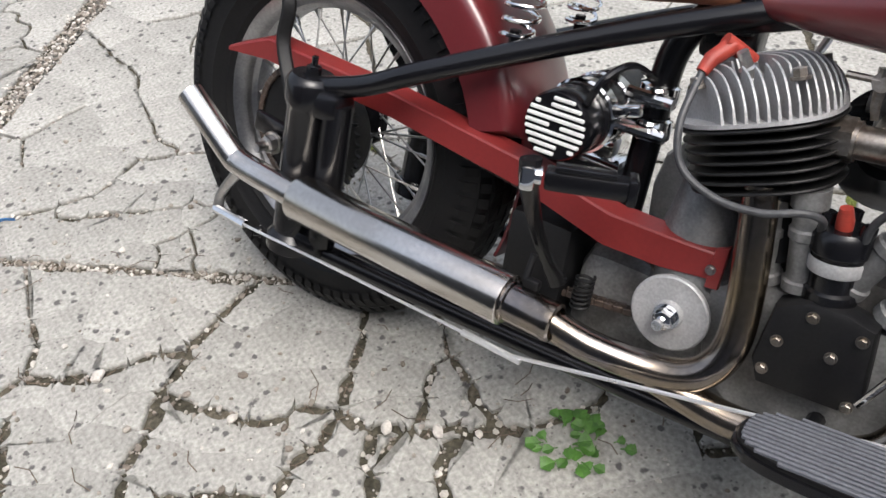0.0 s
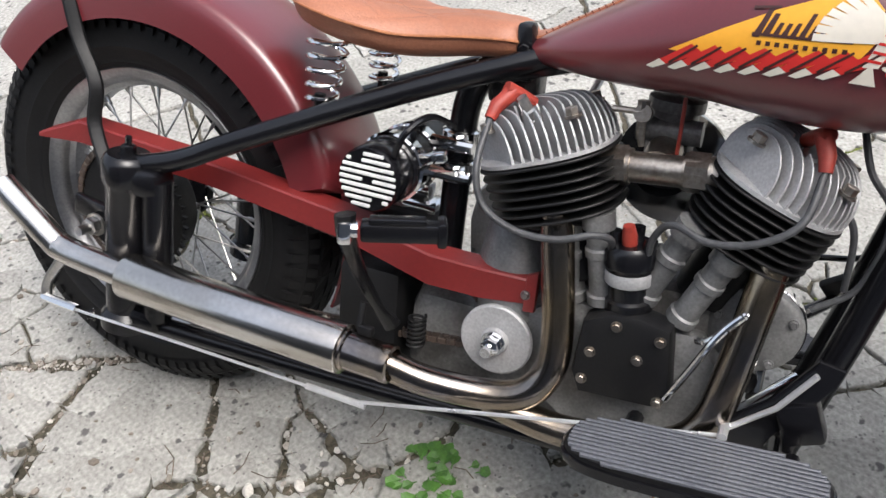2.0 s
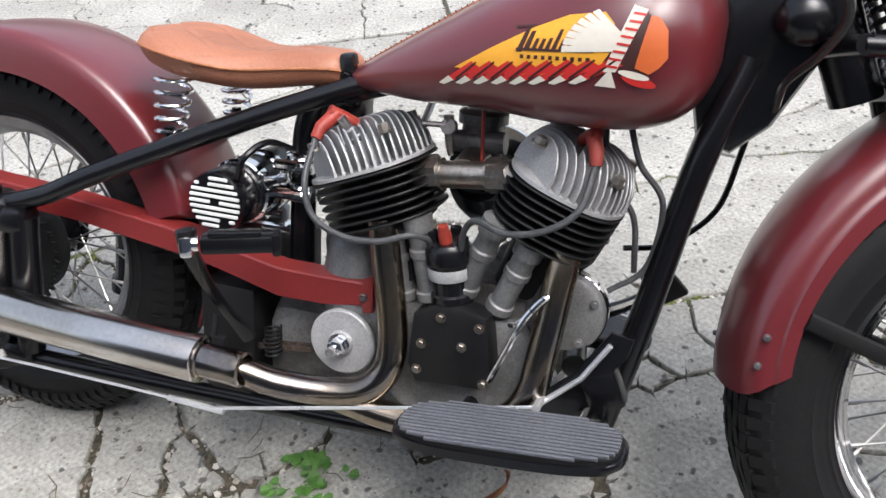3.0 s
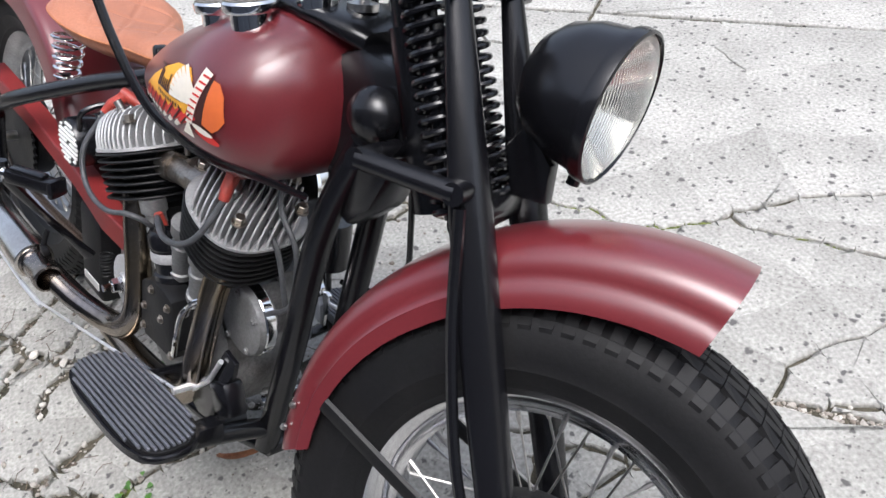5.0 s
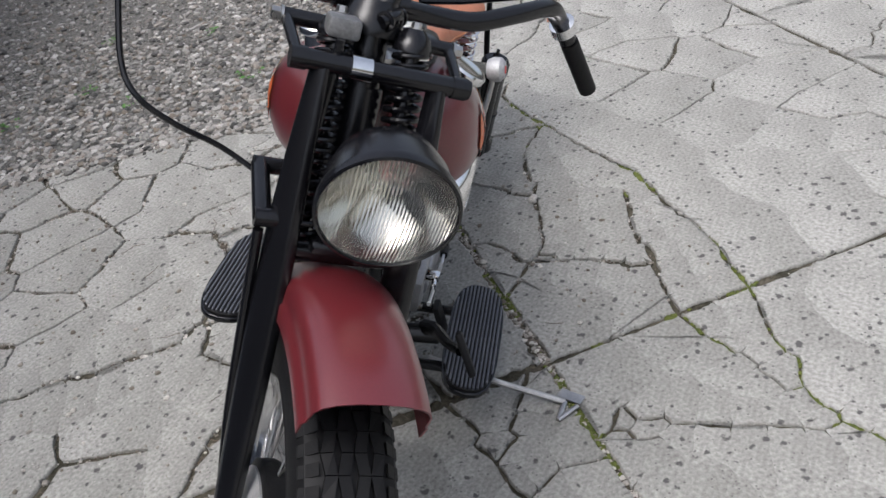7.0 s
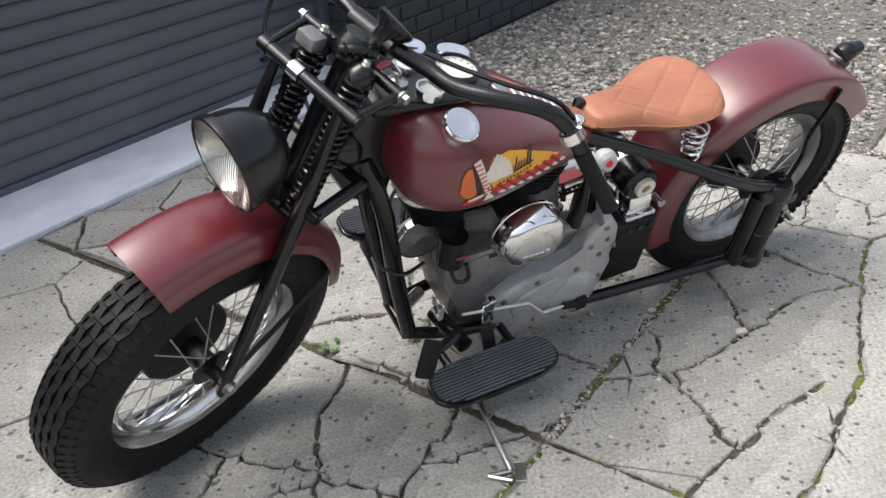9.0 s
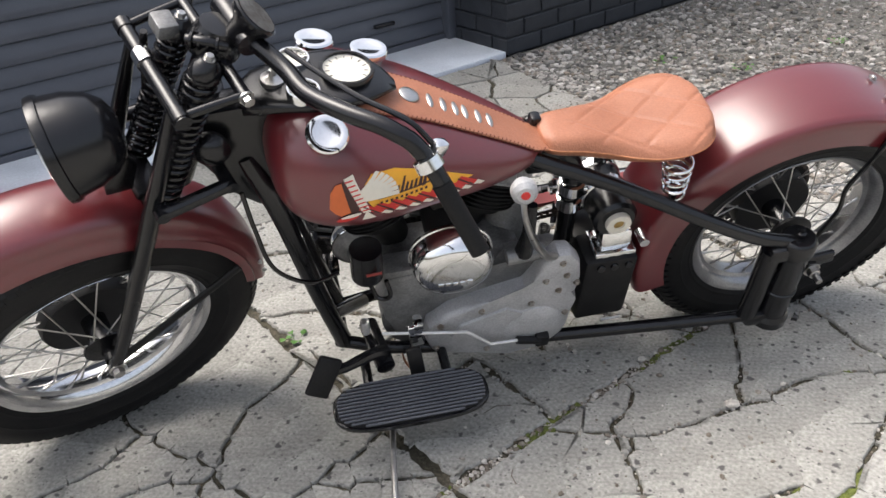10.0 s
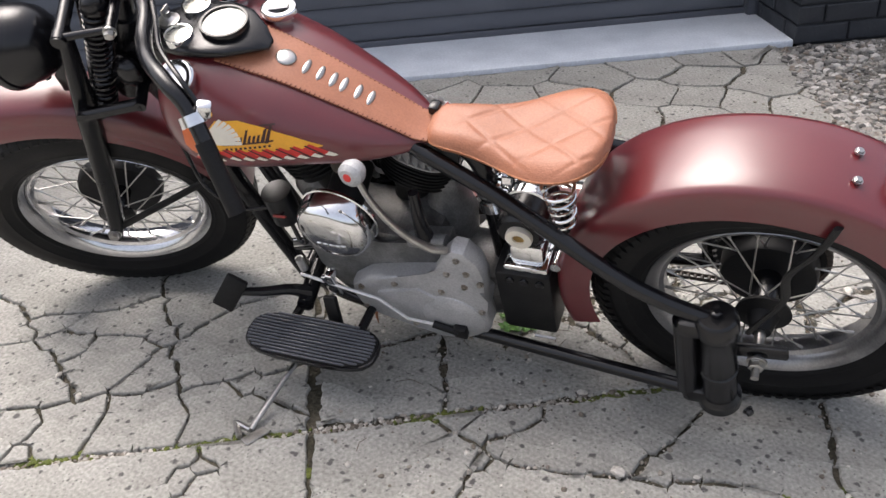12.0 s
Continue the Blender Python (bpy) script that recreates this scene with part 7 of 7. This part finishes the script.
def on_gravel(r):
    if r.uniform() < 0.16:
        # stones spilt over the broken western edge of the drive
        y = r.uniform(-1.9, 0.15)
        w = 0.29 * min(1.0, (y + 2.0) / 1.6) * min(1.0, (0.2 - y) / 0.35)
        return -1.95 + w * r.uniform(0, 1) ** 0.8 + r.normal(0, 0.012), y, 0.0
    t = r.uniform(0, 1) ** 1.5
    x = -1.93 - 4.2 * t
    return x, r.uniform(-2.03, 0.2 if x > -3.42 else 1.6 + 1.6 * t), -0.012


pebbles("gravel", 19000, on_gravel, lambda r: 0.007 + 0.014 * r.uniform(0, 1) ** 2.5, GRAVEL, "mixed grey gravel with twigs and weeds beside the drive", 5)


def in_cracks(r):
    if r.uniform() < 0.12:
        return r.normal(-1.975, 0.025), r.uniform(0.1, 1.6), -0.004
    x, y = r.uniform(-1.95, -0.05), r.uniform(-1.5, 0.5)
    return x, y, -0.007 if r.uniform() < 0.95 else 0.0


pebbles("grit", 19000, in_cracks, lambda r: 0.0025 + 0.0065 * r.uniform(0, 1) ** 3, PALE_GRIT, "pale grit and small stones in the cracks of the drive", 6)


def near_joint(r):
    if r.uniform() < 0.5:
        return r.uniform(-1.9, 1.2), r.normal(0, 0.008), -0.009
    return r.uniform(-1.9, 2.0), r.uniform(-2.0, 1.4), -0.01


pebbles("joint_grit", 5000, near_joint, lambda r: 0.002 + 0.006 * r.uniform(0, 1) ** 3, PALE_GRIT, "fine grit in the joints of the drive", 7)


def moss():
    rng = np.random.default_rng(9)
    spots = [(-1.17, 0.4), (-1.02, 0.43), (-0.59, 0.52), (-0.16, 0.53), (-0.04, 0.5), (0.21, 0.44), (0.52, 0.45), (0.7, 0.45), (0.1, 0.34), (0.39, 0.41), (0.32, 0.41), (0.45, 0.43), (0.56, -0.01), (-0.6, 0.53), (-1.04, 0.42), (-0.36, -0.53), (0.0, 0.3), (-0.02, 0.46), (0.2, 0.0), (-0.95, 0.33), (-0.5, 0.47), (0.1, 0.0), (-0.3, 0.0), (0.0, 0.12), (-0.7, 0.0), (0.48, 0.36), (0.55, 0.3)]
    def place(r):
        x, y = spots[int(r.integers(len(spots)))]
        return x + r.normal(0, 0.045), y + r.normal(0, 0.008), -0.009
    pebbles("moss", 4200, place, lambda r: 0.003 + 0.005 * r.uniform(0, 1), MOSS, "olive green moss in the cracks of the drive", 10)


moss()


def weed(x, y, leaves, reach, seed):
    rnd = random.Random(seed)
    w = tagged(empty("weed", None, Matrix.Translation((x, y, 0))), "small green leafy weed growing from a crack", "weed", "weeds in the cracks")
    for k in range(leaves):
        a = rnd.uniform(0, 2 * math.pi)
        out = reach * 0.75 * math.sqrt(rnd.uniform(0, 1))
        ox, oy = out * math.cos(a), out * math.sin(a)
        a += rnd.uniform(-0.9, 0.9)
        L = reach * rnd.uniform(0.3, 0.55)
        wd = L * rnd.uniform(0.3, 0.45)
        rise = rnd.uniform(0.25, 0.8)
        bm = BM()
        rows = []
        for i in range(9):
            t = i / 8
            half = wd * (0.12 if t < 0.35 else math.sin(math.pi * min(1, (t - 0.3) / 0.7)) ** 0.7 * (1 + 0.16 * math.sin(i * 2.3)))
            z = L * rise * (t - 0.75 * t * t) + 0.004
            row = []
            for v in (-1, -0.5, 0, 0.5, 1):
                px, py = L * t, half * v
                row.append(bm.verts.new((ox + px * math.cos(a) - py * math.sin(a), oy + px * math.sin(a) + py * math.cos(a), z + abs(v) * half * 0.35)))
            rows.append(row)
        for p, q in zip(rows, rows[1:]):
            for i in range(4):
                bm.faces.new((p[i], p[i + 1], q[i + 1], q[i]))
        part("leaf", bm, LEAF, w)


weed(-0.51, -0.31, 34, 0.062, 1)
weed(-0.46, -0.29, 14, 0.05, 2)
weed(-0.03, -0.67, 8, 0.045, 4)
weed(-0.36, -0.52, 6, 0.035, 5)
for k, (gx, gy) in enumerate(((-2.3, -0.9), (-2.6, -1.1), (-2.2, -0.4), (-2.9, -0.5), (-2.45, -1.4), (-3.2, -1.0))):
    weed(gx, gy, 10, 0.06, 20 + k)


def fallen_leaf():
    bm = BM()
    rows = []
    for i in range(12):
        t = i / 11
        half = 0.02 * math.sin(math.pi * min(1.0, t * 0.95 + 0.03)) ** 0.8 + 0.001
        c = (0.055 * math.sin(t * 2.6), 0.055 * (1 - math.cos(t * 2.6)), 0.006 + 0.022 * math.sin(t * math.pi))
        rows.append([bm.verts.new((c[0], c[1] + half * v * 0.5, c[2] + abs(v) * half * 0.7)) for v in (-1, -0.5, 0, 0.5, 1)])
    for p, q in zip(rows, rows[1:]):
        for i in range(4):
            bm.faces.new((p[i], p[i + 1], q[i + 1], q[i]))
    o = part("fallen_leaf", bm, DRY_LEAF)
    o.matrix_basis = pose(-0.25, -0.41, 0.0, 0, 0, -40)
    tagged(o, "curled brown fallen leaf lying on the drive", "leaf")


fallen_leaf()


def twigs():
    rnd = random.Random(12)
    bm = BM()
    for k in range(1100):
        z = 0.003
        if k < 60:
            x, y = rnd.uniform(-1.7, -0.1), rnd.uniform(-0.9, 0.1)
        elif k < 960:
            x, y, z = rnd.uniform(-1.8, -0.05), rnd.uniform(-1.2, 0.1), -0.0065
        else:
            x, y = rnd.uniform(-4.5, -2.0), rnd.uniform(-1.9, 1.2)
        a, L = rnd.uniform(0, 6.28), rnd.uniform(0.02, 0.07)
        tube(bm, [(x, y, z), (x + L * 0.5 * math.cos(a), y + L * 0.5 * math.sin(a), z + 0.003), (x + L * math.cos(a + 0.3), y + L * math.sin(a + 0.3), z)], 0.0009, 4, 1)
    o = part("twigs", bm, TWIG)
    tagged(o, "dry brown twigs and stalks scattered on the ground", "twigs", kind="stuff")


twigs()


def loose_stone(x, y, r, seed):
    rnd = random.Random(seed)
    bm = BM()
    bmesh.ops.create_icosphere(bm, subdivisions=2, radius=r)
    for v in bm.verts:
        k = 1 + 0.35 * noise.noise(v.co * (1.1 / r) + Vector((seed, 0, 0)))
        v.co = Vector((v.co.x * k * 1.2, v.co.y * k * 0.85, v.co.z * k * 0.65))
    low = min(v.co.z for v in bm.verts)
    o = part("stone", bm, PALE_STONE, smooth=25)
    o.matrix_basis = pose(x, y, -low - 0.001, 0, 0, rnd.uniform(0, 360))
    tagged(o, "small pale stone lying loose on the cracked concrete", "stone", "loose stones on the drive")


PALE_STONE = mat("pale_stone", (0.6, 0.57, 0.52), (0.45, 0.42, 0.38), rough=0.85, scale=40, fine=160, fine_amount=0.2, bump=0.002, bump_scale=90)
for k, (x, y, r) in enumerate(((-0.612, 0.226, 0.014), (-0.417, 0.002, 0.009), (-0.599, -0.012, 0.01), (-1.338, -0.264, 0.012), (-0.804, -0.313, 0.011), (-1.066, -0.323, 0.009), (-0.72, -0.31, 0.01), (0.54, -0.2, 0.009), (0.61, -0.29, 0.008))):
    loose_stone(x, y, r, k)


def blue_scrap():
    bm = BM()
    tube(bm, [(-0.03, 0, 0.004), (-0.012, 0.012, 0.006), (0.01, 0.012, 0.009), (0.03, -0.006, 0.005)], 0.0045, 8, 5, flat=0.35)
    o = part("plastic_scrap", bm, BLUE)
    o.matrix_basis = pose(-1.735, 0.09, 0.002, 0, 0, 60)
    tagged(o, "torn strip of bright blue plastic lying on the concrete", "plastic scrap")


blue_scrap()
